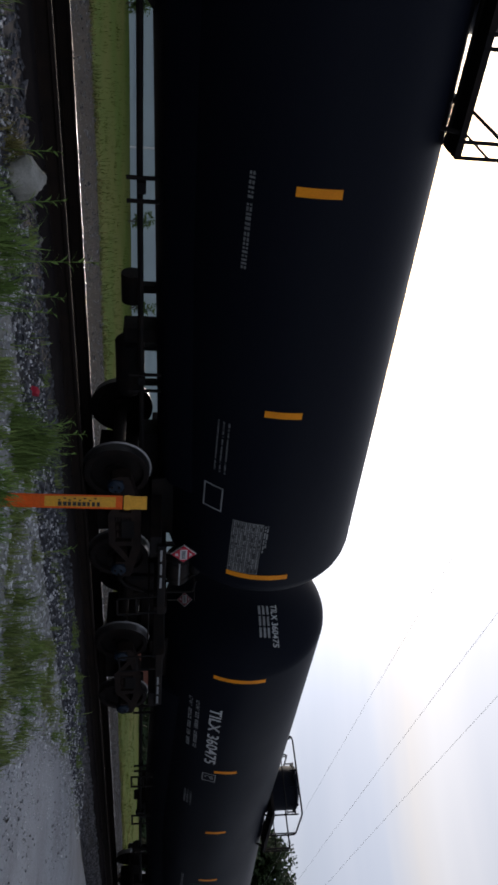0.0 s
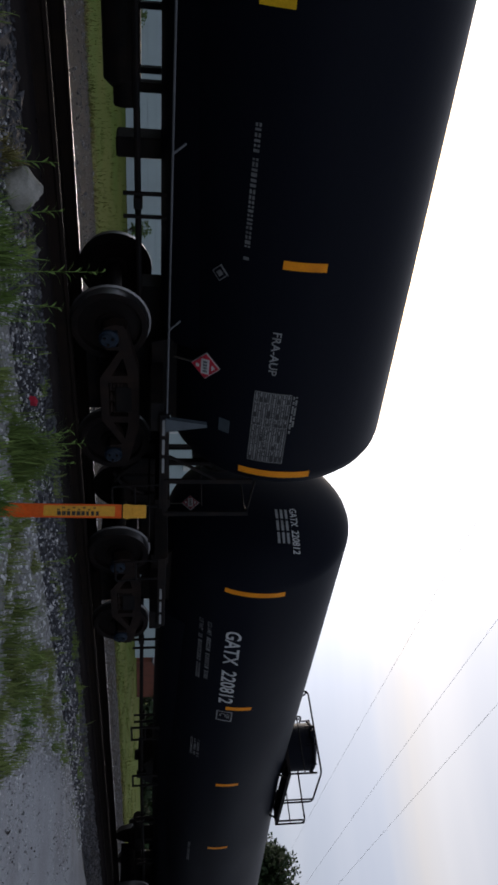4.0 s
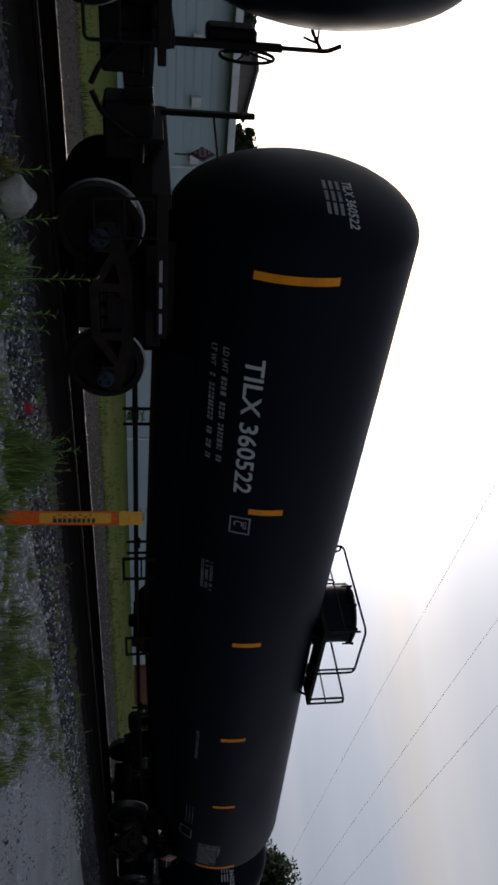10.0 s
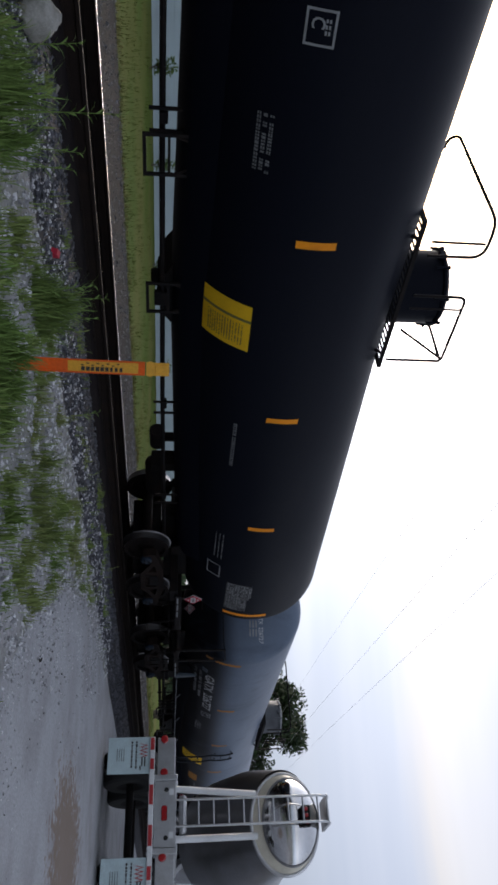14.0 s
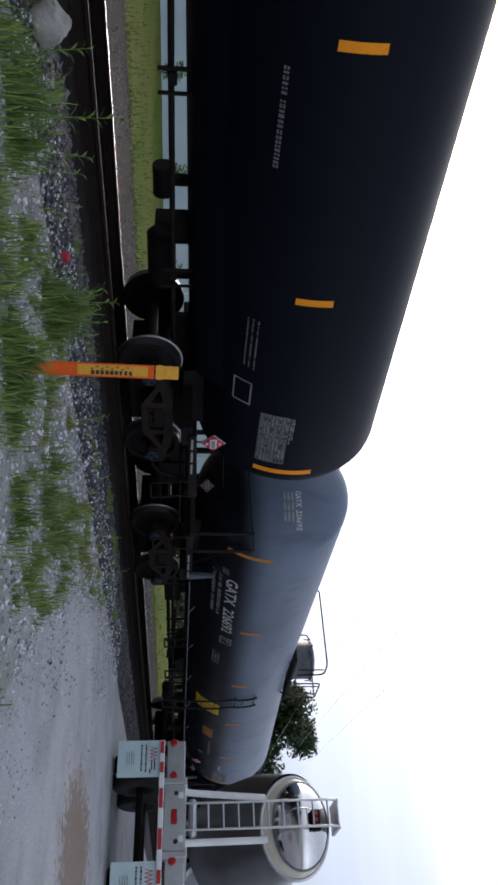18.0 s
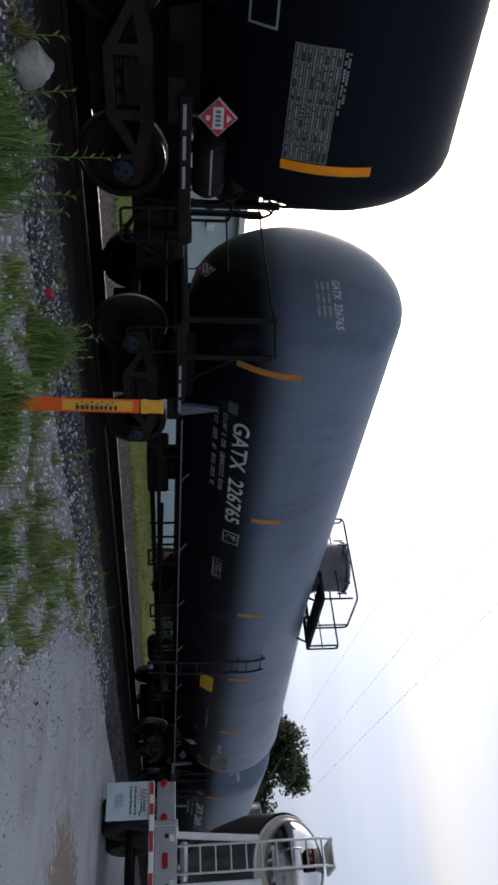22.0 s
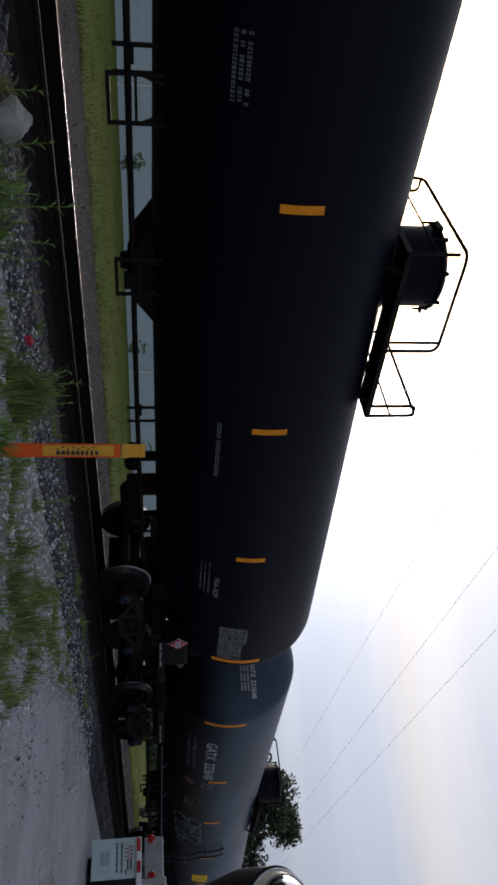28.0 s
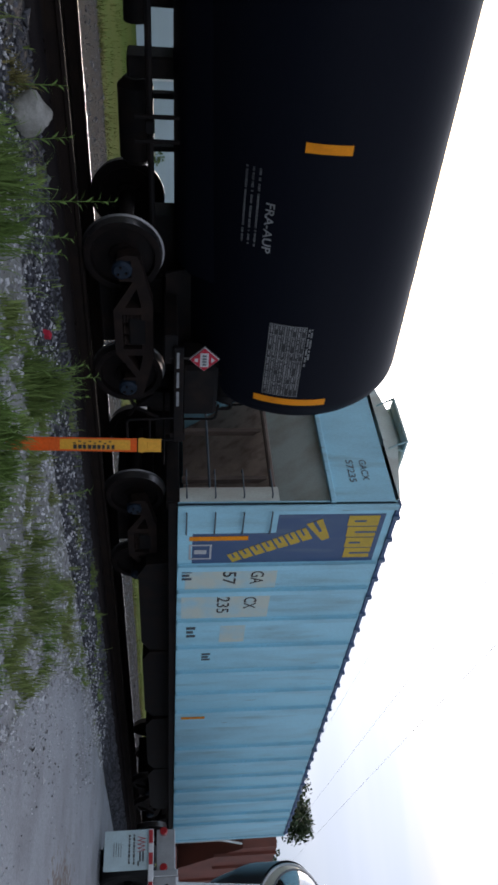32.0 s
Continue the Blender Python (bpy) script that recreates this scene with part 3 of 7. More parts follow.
def arc(deg):
    return radians(deg) * TANK_R


def shell_patch(bm, x0, x1, s0, s1, out=0.005, mat=0, skew=0.0):
    """A thin bent panel on the near side of the tank."""
    n = max(1, int(abs(s1 - s0) / 0.12))
    lo, hi = [], []
    for i in range(n + 1):
        s = s0 + (s1 - s0) * i / n
        sk = skew * i / n
        lo.append([bm.verts.new(on_shell(x + sk, s, 0.0)) for x in (x0, x1)])
        hi.append([bm.verts.new(on_shell(x + sk, s, out)) for x in (x0, x1)])
    fs = []
    for i in range(n):
        fs.append(bm.faces.new((hi[i][0], hi[i][1], hi[i + 1][1], hi[i + 1][0])))
        for k in (0, 1):
            fs.append(bm.faces.new((lo[i][k], hi[i][k], hi[i + 1][k], lo[i + 1][k])))
    for i in (0, n):
        fs.append(bm.faces.new((lo[i][0], lo[i][1], hi[i][1], hi[i][0])))
    for f in fs:
        f.material_index = mat


LETTERS = {}


def letters(text, height, width=None, bold=0.0):
    """Flat mesh of a line of text, (u, v) from its lower left, as a bmesh."""
    key = (text, bold)
    if key not in LETTERS:
        cu = bpy.data.curves.new("letters", "FONT")
        cu.body, cu.size, cu.resolution_u, cu.offset = text, 1.0, 3, bold
        ob = new("letters", cu)
        me = bpy.data.meshes.new_from_object(ob.evaluated_get(bpy.context.evaluated_depsgraph_get()))
        bpy.data.objects.remove(ob)
        bpy.data.curves.remove(cu)
        LETTERS[key] = me
    bm = bmesh.new()
    bm.from_mesh(LETTERS[key])
    xs, ys = [v.co.x for v in bm.verts], [v.co.y for v in bm.verts]
    k = height / (max(ys) - min(ys))
    kx = width / (max(xs) - min(xs)) if width else k
    for v in bm.verts:
        v.co = ((v.co.x - min(xs)) * kx, (v.co.y - min(ys)) * k, 0)
    return bm


def shell_letters(text, x, s, height, width, bold=0.015):
    bm = letters(text, height, width, bold)
    for i in range(1, 4):
        bmesh.ops.bisect_plane(bm, geom=bm.verts[:] + bm.edges[:] + bm.faces[:], plane_co=(0, height * i / 4, 0), plane_no=(0, 1, 0))
    for v in bm.verts:
        v.co = on_shell(x + v.co.x, s + v.co.y, 0.004)
    return bm


def head_point(y, z, side, out=0.0):
    """A point on the dished end; side is -1 or 1."""
    q = max(0.0, 1 - (y * y + (z - axis_z(9.0)) ** 2) / TANK_R ** 2)
    return (side * (SHELL["half"] + HEAD * math.sqrt(q) + out), y, z)


def belly(bm, low, high):
    """Bottom of the tank, which slopes down towards the outlet in the middle."""
    rows = []
    for x in (-6.45, -6.4, 0.0, 6.4, 6.45):
        z = (high if abs(x) > 0.1 else low) if abs(x) < 6.42 else 1.3
        rows.append([bm.verts.new(p) for p in ((x, -1.0, 1.52), (x, -0.80, z + 0.17), (x, -0.55, z + 0.05), (x, -0.25, z), (x, 0.25, z), (x, 0.55, z + 0.05), (x, 0.80, z + 0.17), (x, 1.0, 1.52))])
    for a, b in zip(rows, rows[1:]):
        for i in range(7):
            bm.faces.new((a[i], a[i + 1], b[i + 1], b[i]))
    for r in (rows[0], rows[-1]):
        bm.faces.new(r)


def tank_shell(bm, grey):
    prof = []
    half = SHELL["half"]
    for i in range(13):
        a = math.pi / 2 * i / 12
        prof.append((-half - HEAD * math.cos(a), TANK_R * math.sin(a)))
    cuts = [-half + 2 * half * i / 6 for i in range(1, 6)]
    prof += [(c, TANK_R) for c in cuts]
    for i in range(13):
        a = math.pi / 2 * (12 - i) / 12
        prof.append((half + HEAD * math.cos(a), TANK_R * math.sin(a)))
    for v in lathe(bm, prof, 72, "x"):
        v.co.z += axis_z(v.co.x)


def wheelset(bm):
    prof = [(-1.13, 0.0), (-1.13, 0.085), (-1.10, 0.115), (-1.02, 0.115), (-1.0, 0.09), (-0.93, 0.08), (-0.83, 0.10), (-0.82, 0.16), (-0.79, 0.17), (-0.77, 0.36), (-0.83, 0.375), (-0.835, 0.44),
            (-0.83, WHEEL_R - 0.004), (-0.72, WHEEL_R), (-0.705, WHEEL_R + 0.005), (-0.695, WHEEL_R + 0.027), (-0.685, WHEEL_R + 0.027), (-0.68, 0.38), (-0.72, 0.36), (-0.74, 0.17), (-0.68, 0.15), (-0.67, 0.095)]
    full = prof + [(-a, r) for a, r in reversed(prof)]
    mats = []
    for (a, r), (b, q) in zip(full, full[1:]):
        mats.append(2 if abs(a) > 0.99 and abs(b) > 0.99 else 1 if min(r, q) > WHEEL_R - 0.006 else 0)
    lathe(bm, full, 40, "y", (0, 0, 0), mats)
    for s in (-1, 1):                                   # three cap bolts and a scuffed mark
        for k in range(3):
            a = 2 * math.pi * k / 3
            c = (0.055 * math.cos(a), 0.055 * math.sin(a))
            tube(bm, [(c[0], s * 1.125, c[1]), (c[0], s * 1.15, c[1])], 0.016, 6, 0)


def side_frame(bm):
    """Cast frame of a three-piece bogie in x, z, about its middle, rail top at z = 0."""
    for s in (-1, 1):
        y0, y1 = (-0.085, 0.085)
        prism(bm, [(s * 0.0, 0.80), (s * 0.42, 0.80), (s * 0.74, 0.72), (s * 1.02, 0.66), (s * 1.02, 0.585), (s * 0.70, 0.60), (s * 0.40, 0.66), (0, 0.66)], y0, y1)
        prism(bm, [(s * 0.0, 0.33), (s * 0.32, 0.33), (s * 0.72, 0.57), (s * 0.80, 0.64), (s * 0.70, 0.66), (s * 0.60, 0.60), (s * 0.28, 0.43), (0, 0.43)], y0, y1)
        prism(bm, [(s * 0.26, 0.40), (s * 0.36, 0.40), (s * 0.36, 0.70), (s * 0.26, 0.70)], y0, y1)
        prism(bm, [(s * 0.72, 0.62), (s * 1.06, 0.64), (s * 1.07, 0.52), (s * 1.02, 0.40), (s * 0.99, 0.40), (s * 1.0, 0.56), (s * 0.78, 0.56), (s * 0.77, 0.40), (s * 0.73, 0.42)], y0, y1)
    for x in (-0.17, 0.0, 0.17):                        # spring nest
        tube(bm, [(x, 0, 0.42), (x, 0, 0.66)], 0.07, 10)
        for k in range(5):
            lathe(bm, [(0.43 + 0.045 * k, 0.07), (0.445 + 0.045 * k, 0.085), (0.46 + 0.045 * k, 0.07)], 10, "z", (x, 0, 0))


def bogie_parts(car, x):
    bogie = part("bogie", shared("bogie_bolster", lambda bm: (box(bm, -0.2, 0.2, -1.08, 1.08, 0.50, 0.72, 0.02), box(bm, -0.26, 0.26, -0.3, 0.3, 0.72, 0.92, 0.02),
                                 box(bm, -0.46, 0.46, -0.66, 0.66, 0.13, 0.52, 0.02),
                                 [box(bm, sx * 0.50 - 0.05, sx * 0.50 + 0.05, -0.8, 0.8, 0.38, 0.50, 0.01) for sx in (-1, 1)],
                                 [box(bm, sx * 0.40 - 0.04, sx * 0.40 + 0.04, sy * 0.755 - 0.06, sy * 0.755 + 0.06, 0.30, 0.56, 0.01) for sx in (-1, 1) for sy in (-1, 1)]), "iron"), None, car)
    bogie.location = (x, 0, 0)
    for sy in (-1, 1):
        f = part("side_frame", shared("side_frame", side_frame, "cast"), None, bogie)
        f.location = (0, sy * 0.99, 0)
    out = []
    for sx in (-1, 1):
        w = part("wheelset", shared("wheelset", wheelset, ["wheel", "tread", "cap"], 30), None, bogie, "rusty wheelset with bright treads")
        w.location = (sx * AXLE, 0, WHEEL_R)
        out.append((w, sx))
    return out


def dome(bm):
    z0 = axis_z(0) + TANK_R - 0.08
    lathe(bm, [(z0, 0.56), (z0 + 0.05, 0.56), (z0 + 0.06, 0.53), (4.70, 0.53), (4.71, 0.56), (4.75, 0.565), (4.80, 0.50), (4.84, 0.33), (4.855, 0.0)], 36, "z")
    for k in range(8):
        a = 2 * math.pi * (k + 0.5) / 8
        c, s = math.cos(a), math.sin(a)
        tube(bm, [(0.575 * c, 0.575 * s, 4.58), (0.575 * c, 0.575 * s, 4.78)], 0.018, 6)
        tube(bm, [(0.575 * c, 0.575 * s, 4.75), (0.575 * c, 0.575 * s, 4.79)], 0.03, 6)
    box(bm, -0.62, -0.52, -0.07, 0.07, 4.66, 4.76, 0.01)
    tube(bm, [(0.5, -0.12, 4.72), (0.66, -0.12, 4.74), (0.70, -0.05, 4.78)], 0.022, 6)


def walkway(bm, plates=True):
    """Grated platform round the dome: two side boards and two end boards of bars."""
    z = 4.16
    for s in (-1, 1) if plates else ():                 # tread plates under the bars
        box(bm, -1.10, 1.12, s * 0.80 - 0.15, s * 0.80 + 0.15, z - 0.045, z - 0.035)
    for s in (-1, 1):
        for e in (0.62, 0.99):
            box(bm, -1.12, 1.14, s * e - 0.02, s * e + 0.02, z - 0.07, z, 0)
        for i in range(24):
            x = -1.10 + i * 2.22 / 23
            box(bm, x - 0.012, x + 0.012, s * 0.64 if s > 0 else -0.97, 0.97 if s > 0 else -0.64, z - 0.03, z - 0.005, 0)
        for x in (-0.9, 0.9):                           # brackets down to the shell
            tube(bm, [(x, s * 0.97, z - 0.05), (x, s * 0.80, axis_z(0) + math.sqrt(TANK_R ** 2 - 0.64) - 0.05)], 0.025, 6)
    for s in (-1, 1):
        box(bm, s * 1.13 - 0.02, s * 1.13 + 0.02, -1.0, 1.0, z - 0.07, z, 0)
        box(bm, s * 0.70 - 0.02, s * 0.70 + 0.02, -0.62, 0.62, z - 0.07, z, 0)
        for i in range(9):
            y = -0.55 + i * 1.1 / 8
            box(bm, min(s * 0.70, s * 1.13), max(s * 0.70, s * 1.13), y - 0.012, y + 0.012, z - 0.03, z - 0.005, 0)


def rounded(pts, r=0.1, n=4):
    """A line of points with rounded corners."""
    pts = [Vector(p) for p in pts]
    out = [pts[0]]
    for a, b, c in zip(pts, pts[1:], pts[2:]):
        u, v = (a - b), (c - b)
        k = min(r, u.length / 2, v.length / 2)
        p, q = b + u.normalized() * k, b + v.normalized() * k
        for i in range(n + 1):
            t = i / n
            out.append(p * (1 - t) ** 2 + b * 2 * t * (1 - t) + q * t * t)
    return out + [pts[-1]]


def guard_rail(bm, side):
    """Pipe rail on one half of the platform: from the ladder gap round one end."""
    z, zt = 4.10, 4.84
    s = side
    # long leg beside the dome, then the end, then a short return on the other side
    tube(bm, rounded([(0.12 * s, -s * 1.0, z), (0.12 * s, -s * 1.0, zt), (-1.14 * s, -s * 1.0, zt), (-1.14 * s, s * 1.0, zt), (-1.14 * s, s * 1.0, z)], 0.12), 0.021, 8)
    tube(bm, [(-1.14 * s, -s * 1.0, z), (-1.14 * s, -s * 1.0, zt - 0.1)], 0.021, 8)
    tube(bm, [(-1.14 * s, s * 1.0, (z + zt) / 2), (-1.14 * s, -s * 1.0, (z + zt) / 2)], 0.014, 6)
    tube(bm, rounded([(-1.14 * s, s * 1.0, zt - 0.04), (-0.98 * s, s * 1.0, zt - 0.04), (-0.98 * s, s * 1.0, z)], 0.1), 0.021, 8)
    tube(bm, [(0.0, -s * 1.0, z), (0.0, -s * 1.0, zt - 0.02)], 0.018, 8)


def bottom_outlet(bm):
    prism(bm, [(-0.95, 1.22), (-0.5, 0.90), (-0.34, 0.78), (0.34, 0.78), (0.5, 0.90), (0.95, 1.22)], -0.42, 0.42)
    lathe(bm, [(0.60, 0.0), (0.60, 0.10), (0.64, 0.12), (0.70, 0.12), (0.78, 0.17), (0.80, 0.17)], 16, "z")
    tube(bm, [(0, -0.42, 0.72), (0, 0.42, 0.72)], 0.035, 8)
    box(bm, -0.12, 0.12, -0.5, -0.42, 0.66, 0.86, 0.01)


def stub_sill(bm, side):
    s = side
    x0, x1 = sorted((s * 6.0, s * 8.75))
    box(bm, x0, x1, -0.17, 0.17, 0.78, 1.12, 0.01)
    # saddle that carries the tank over the bogie
    for y in (-0.55, 0.55):
        prism(bm, [(s * 6.55, 0.95), (s * 7.65, 0.95), (s * 7.75, 1.42), (s * 6.45, 1.42)], y - 0.02, y + 0.02)
    box(bm, min(s * 6.86, s * 7.30), max(s * 6.86, s * 7.30), -1.42, 1.42, 0.93, 1.10, 0.015)


def coupler(bm, side):
    s = side
    box(bm, min(s * 8.6, s * 8.95), max(s * 8.6, s * 8.95), -0.09, 0.09, 0.80, 0.96, 0.02)
    prism(bm, [(s * 8.92, 0.70), (s * 9.22, 0.72), (s * 9.25, 0.86), (s * 9.22, 1.02), (s * 8.92, 1.04)], -0.17, 0.15)
    box(bm, min(s * 8.70, s * 8.76), max(s * 8.70, s * 8.76), -0.34, 0.34, 0.66, 1.14, 0.01)
    tube(bm, rounded([(s * 8.72, -0.28, 0.86), (s * 9.0, -0.34, 0.50), (s * 9.2, -0.30, 0.40)], 0.1), 0.03, 8)      # air hose
    tube(bm, [(s * 8.70, -0.30, 0.92), (s * 8.86, -1.38, 0.92)], 0.014, 6)                                         # uncoupling lever


def end_sill(bm, side):
    """Cross beam, side sill pieces, steps and hand holds at one end."""
    s = side
    box(bm, min(s * 8.45, s * 8.60), max(s * 8.45, s * 8.60), -1.45, 1.45, 1.0, 1.20, 0.01)
    for sy in (-1, 1):
        box(bm, min(s * 7.0, s * 8.6), max(s * 7.0, s * 8.6), sy * 1.45 - 0.025, sy * 1.45 + 0.025, 1.05, 1.17, 0.008)
        x = s * 8.36
        tube(bm, rounded([(x - 0.2, sy * 1.46, 1.05), (x - 0.2, sy * 1.50, 0.45), (x + 0.2, sy * 1.50, 0.45), (x + 0.2, sy * 1.46, 1.05)], 0.05), 0.016, 6)
        tube(bm, [(x - 0.2, sy * 1.49, 0.74), (x + 0.2, sy * 1.49, 0.74)], 0.014, 6)
    if s > 0:                                           # hand-brake post, its wheel and a bent crossing bar
        box(bm, 8.56, 8.86, -0.95, 0.6, 1.06, 1.14, 0.01)
        box(bm, 8.72, 8.79, -0.40, -0.30, 1.12, 2.30, 0.01)
        tube(bm, rounded([(8.755, -0.35, 2.28), (8.755, -0.35, 2.76), (8.70, -0.34, 2.90)], 0.05), 0.022, 6)
        tube(bm, [(8.755, -0.35, 2.70), (8.62, -0.2, 2.62), (8.45, -0.1, 2.60)], 0.02, 6)
        tube(bm, rounded([(8.66, -0.25, 2.52), (8.70, -0.30, 2.66), (8.52, -0.12, 2.70), (8.46, -0.08, 2.56)], 0.04), 0.012, 6)
        box(bm, 8.62, 8.78, -0.30, 0.05, 1.55, 2.05, 0.03)
    else:
        box(bm, -8.74, -8.68, 0.80, 0.90, 1.12, 2.25, 0.01)
        tube(bm, [(-8.71, 0.85, 1.75), (-8.60, -0.4, 1.72)], 0.014, 6)
    box(bm, min(s * 8.5, s * 9.1), max(s * 8.5, s * 9.1), -0.26, 0.26, 0.50, 1.02, 0.03)


def brake_wheel(bm):
    """Spoked hand wheel on the brake stand."""
    tube(bm, [(8.90, -0.12 + 0.28 * math.cos(k * math.pi / 12), 1.98 + 0.28 * math.sin(k * math.pi / 12)) for k in range(25)], 0.018, 6)
    for k in range(4):
        a = k * math.pi / 2 + 0.5
        tube(bm, [(8.86, -0.12, 1.98), (8.90, -0.12 + 0.28 * math.cos(a), 1.98 + 0.28 * math.sin(a))], 0.012, 6)
    tube(bm, [(8.75, -0.12, 1.98), (8.89, -0.12, 1.98)], 0.03, 8)


def brake_gear(bm):
    """Train pipe, brake rods with hangers, reservoir and valve below the tank."""
    tube(bm, [(-6.4, -0.45, 0.80), (-2, -0.45, 0.77), (2, -0.45, 0.77), (6.4, -0.45, 0.80)], 0.036, 8)
    for x in (-5.2, -2.6, 2.2, 4.8):
        for dx in (-0.13, 0.13):
            tube(bm, [(x + dx, -0.55, 1.35), (x + dx, -0.55, 0.63)], 0.024, 6)
        box(bm, x - 0.07, x + 0.07, -0.52, -0.40, 0.74, 0.84, 0.01)


def hanging_step(bm):
    """Open rectangular loop of flat bar below the side."""
    for x in (-0.24, 0.24):
        box(bm, x - 0.02, x + 0.02, -0.72, -0.69, 0.56, 1.35)
        tube(bm, [(x, -0.7, 0.9), (x * 0.5, -0.7, 1.2)], 0.018, 6)
    box(bm, -0.24, 0.24, -0.72, -0.69, 0.56, 0.60)
    box(bm, -0.24, 0.24, -0.715, -0.695, 0.84, 0.87)


def reservoir(bm):
    lathe(bm, [(-0.50, 0.0), (-0.48, 0.12), (-0.40, 0.2), (0.40, 0.2), (0.48, 0.12), (0.50, 0.0)], 20, "x", (5.0, 0.15, 0.62))
    for x in (4.7, 5.3):
        box(bm, x - 0.03, x + 0.03, 0.1, 0.2, 0.75, 1.25, 0)


def brake_valve(bm):
    box(bm, 4.2, 4.42, -0.2, 0.15, 0.55, 1.15, 0.02)


def brake_cylinder(bm):
    lathe(bm, [(-0.2, 0.0), (-0.2, 0.14), (0.2, 0.14), (0.2, 0.0)], 16, "x", (3.75, 0.1, 0.66))
    box(bm, 3.7, 3.8, 0.02, 0.18, 0.72, 1.2, 0.01)


def side_rail(bm):
    """Long pipe along the side with little struts."""
    tube(bm, [(-6.95, -1.50, 1.135), (6.95, -1.50, 1.135)], 0.012, 8)
    for i in range(7):
        x = -5.6 + i * 1.9
        tube(bm, [(x, -1.50, 1.135), (x - 0.07, -1.41, 1.26)], 0.012, 6)


def loop_rail(bm, side, far, posts, leg, depth):
    """Two separate pipe loops: one round the end of the platform, one along the dome."""
    z, zt = 4.12, 4.85
    y = -depth
    if side < 0:
        tube(bm, rounded([(posts[1], y, z), (posts[1], y, zt), (far, y, zt), (far, depth + 0.25, zt), (far + 0.05, depth + 0.3, zt - 0.1), (far + 0.32, depth + 0.3, zt - 0.2), (far + 0.4, depth + 0.2, z - 0.1)], 0.2, 6), 0.021, 8)
        tube(bm, [(posts[0], y, z), (posts[0], y, zt - 0.04)], 0.017, 8)
        tube(bm, [(far + 0.2, depth + 0.3, zt - 0.12), (far + 0.2, depth + 0.25, z - 0.1)], 0.015, 6)
    else:
        a, b = leg
        tube(bm, rounded([(a, y, z), (a, y, zt), (b, y, zt), (b, depth, zt), (b, depth, z)], 0.12, 5), 0.021, 8)
        tube(bm, [(a + 0.22, y, z), (a + 0.22, y, zt)], 0.016, 6)
        tube(bm, [(b - 0.02, y, z - 0.1), (b - 0.02, y, zt - 0.02)], 0.022, 6)
        tube(bm, [(b, y + 0.1, zt), (a + 0.70, y + 0.1, z + 0.02)], 0.018, 6)


LADDER = (-0.67, -0.14)                                # its two rails


def ladder_rail(bm, x):
    """Rail that rises straight from a low step, then follows the tank's flank on two short stays."""
    pts = [(x - 0.10, -1.60, 0.52), (x - 0.06, -1.63, 1.2), (x - 0.02, -1.64, 2.0)] + [on_shell(x, arc(a), 0.08) for a in range(-12, 15, 5)]
    tube(bm, pts, 0.024, 6)
    for a in (11, -8):
        tube(bm, [on_shell(x, arc(a), 0.08), on_shell(x, arc(a), -0.01)], 0.018, 6)


def side_ladder(car, x):
    ladder = part("side_ladder", shared("ladder_rail_a", lambda bm: ladder_rail(bm, LADDER[0]), "ladder_paint"), None, car)
    ladder.location.x = x
    part("ladder_rail", shared("ladder_rail_b", lambda bm: ladder_rail(bm, LADDER[1]), "ladder_paint"), None, ladder)
    rungs = []
    for i in range(5):
        z = 0.54 + 0.34 * i
        rungs.append(((z - 0.52) / 1.48 * 0.08 - 0.10, -1.62, z))
    rungs += [(0.0, *on_shell(0, arc(a), 0.08)[1:]) for a in range(-12, 14, 11)]
    for at in rungs:
        r = part("rung", shared("ladder_rung", lambda bm: tube(bm, [(LADDER[0], 0, 0), (LADDER[1], 0, 0)], 0.012, 6), "ladder_paint"), None, ladder)
        r.location = at


def end_platform(bm, side):
    """Tall posts and hand rails at the end of a pressure car."""
    s = side
    box(bm, min(s * 7.6, s * 8.7), max(s * 7.6, s * 8.7), -1.48, 1.48, 1.10, 1.16, 0.008)
    for x in (8.08, 8.68):
        box(bm, s * x - 0.035, s * x + 0.035, -1.49, -1.46, 1.12, 2.26)
    tube(bm, rounded([(s * 8.08, -1.47, 2.30), (s * 8.66, -1.47, 2.24), (s * 8.70, -1.30, 2.22), (s * 8.70, 1.47, 2.22), (s * 8.70, 1.47, 1.1)], 0.06), 0.014, 6)
    tube(bm, [(s * 7.66, -1.47, 1.18), (s * 8.05, -1.47, 1.78)], 0.022, 6)


def air_tank(bm):
    """Small air tank on the tail platform, on two straps."""
    lathe(bm, [(7.50, 0.0), (7.52, 0.10), (7.58, 0.17), (8.12, 0.17), (8.18, 0.10), (8.20, 0.0)], 18, "x", (0, -1.12, 1.36))
    for x in (7.66, 8.02):
        lathe(bm, [(x - 0.02, 0.18), (x + 0.02, 0.18)], 18, "x", (0, -1.12, 1.36))
        box(bm, x - 0.03, x + 0.03, -1.2, -1.04, 1.12, 1.22, 0.005)


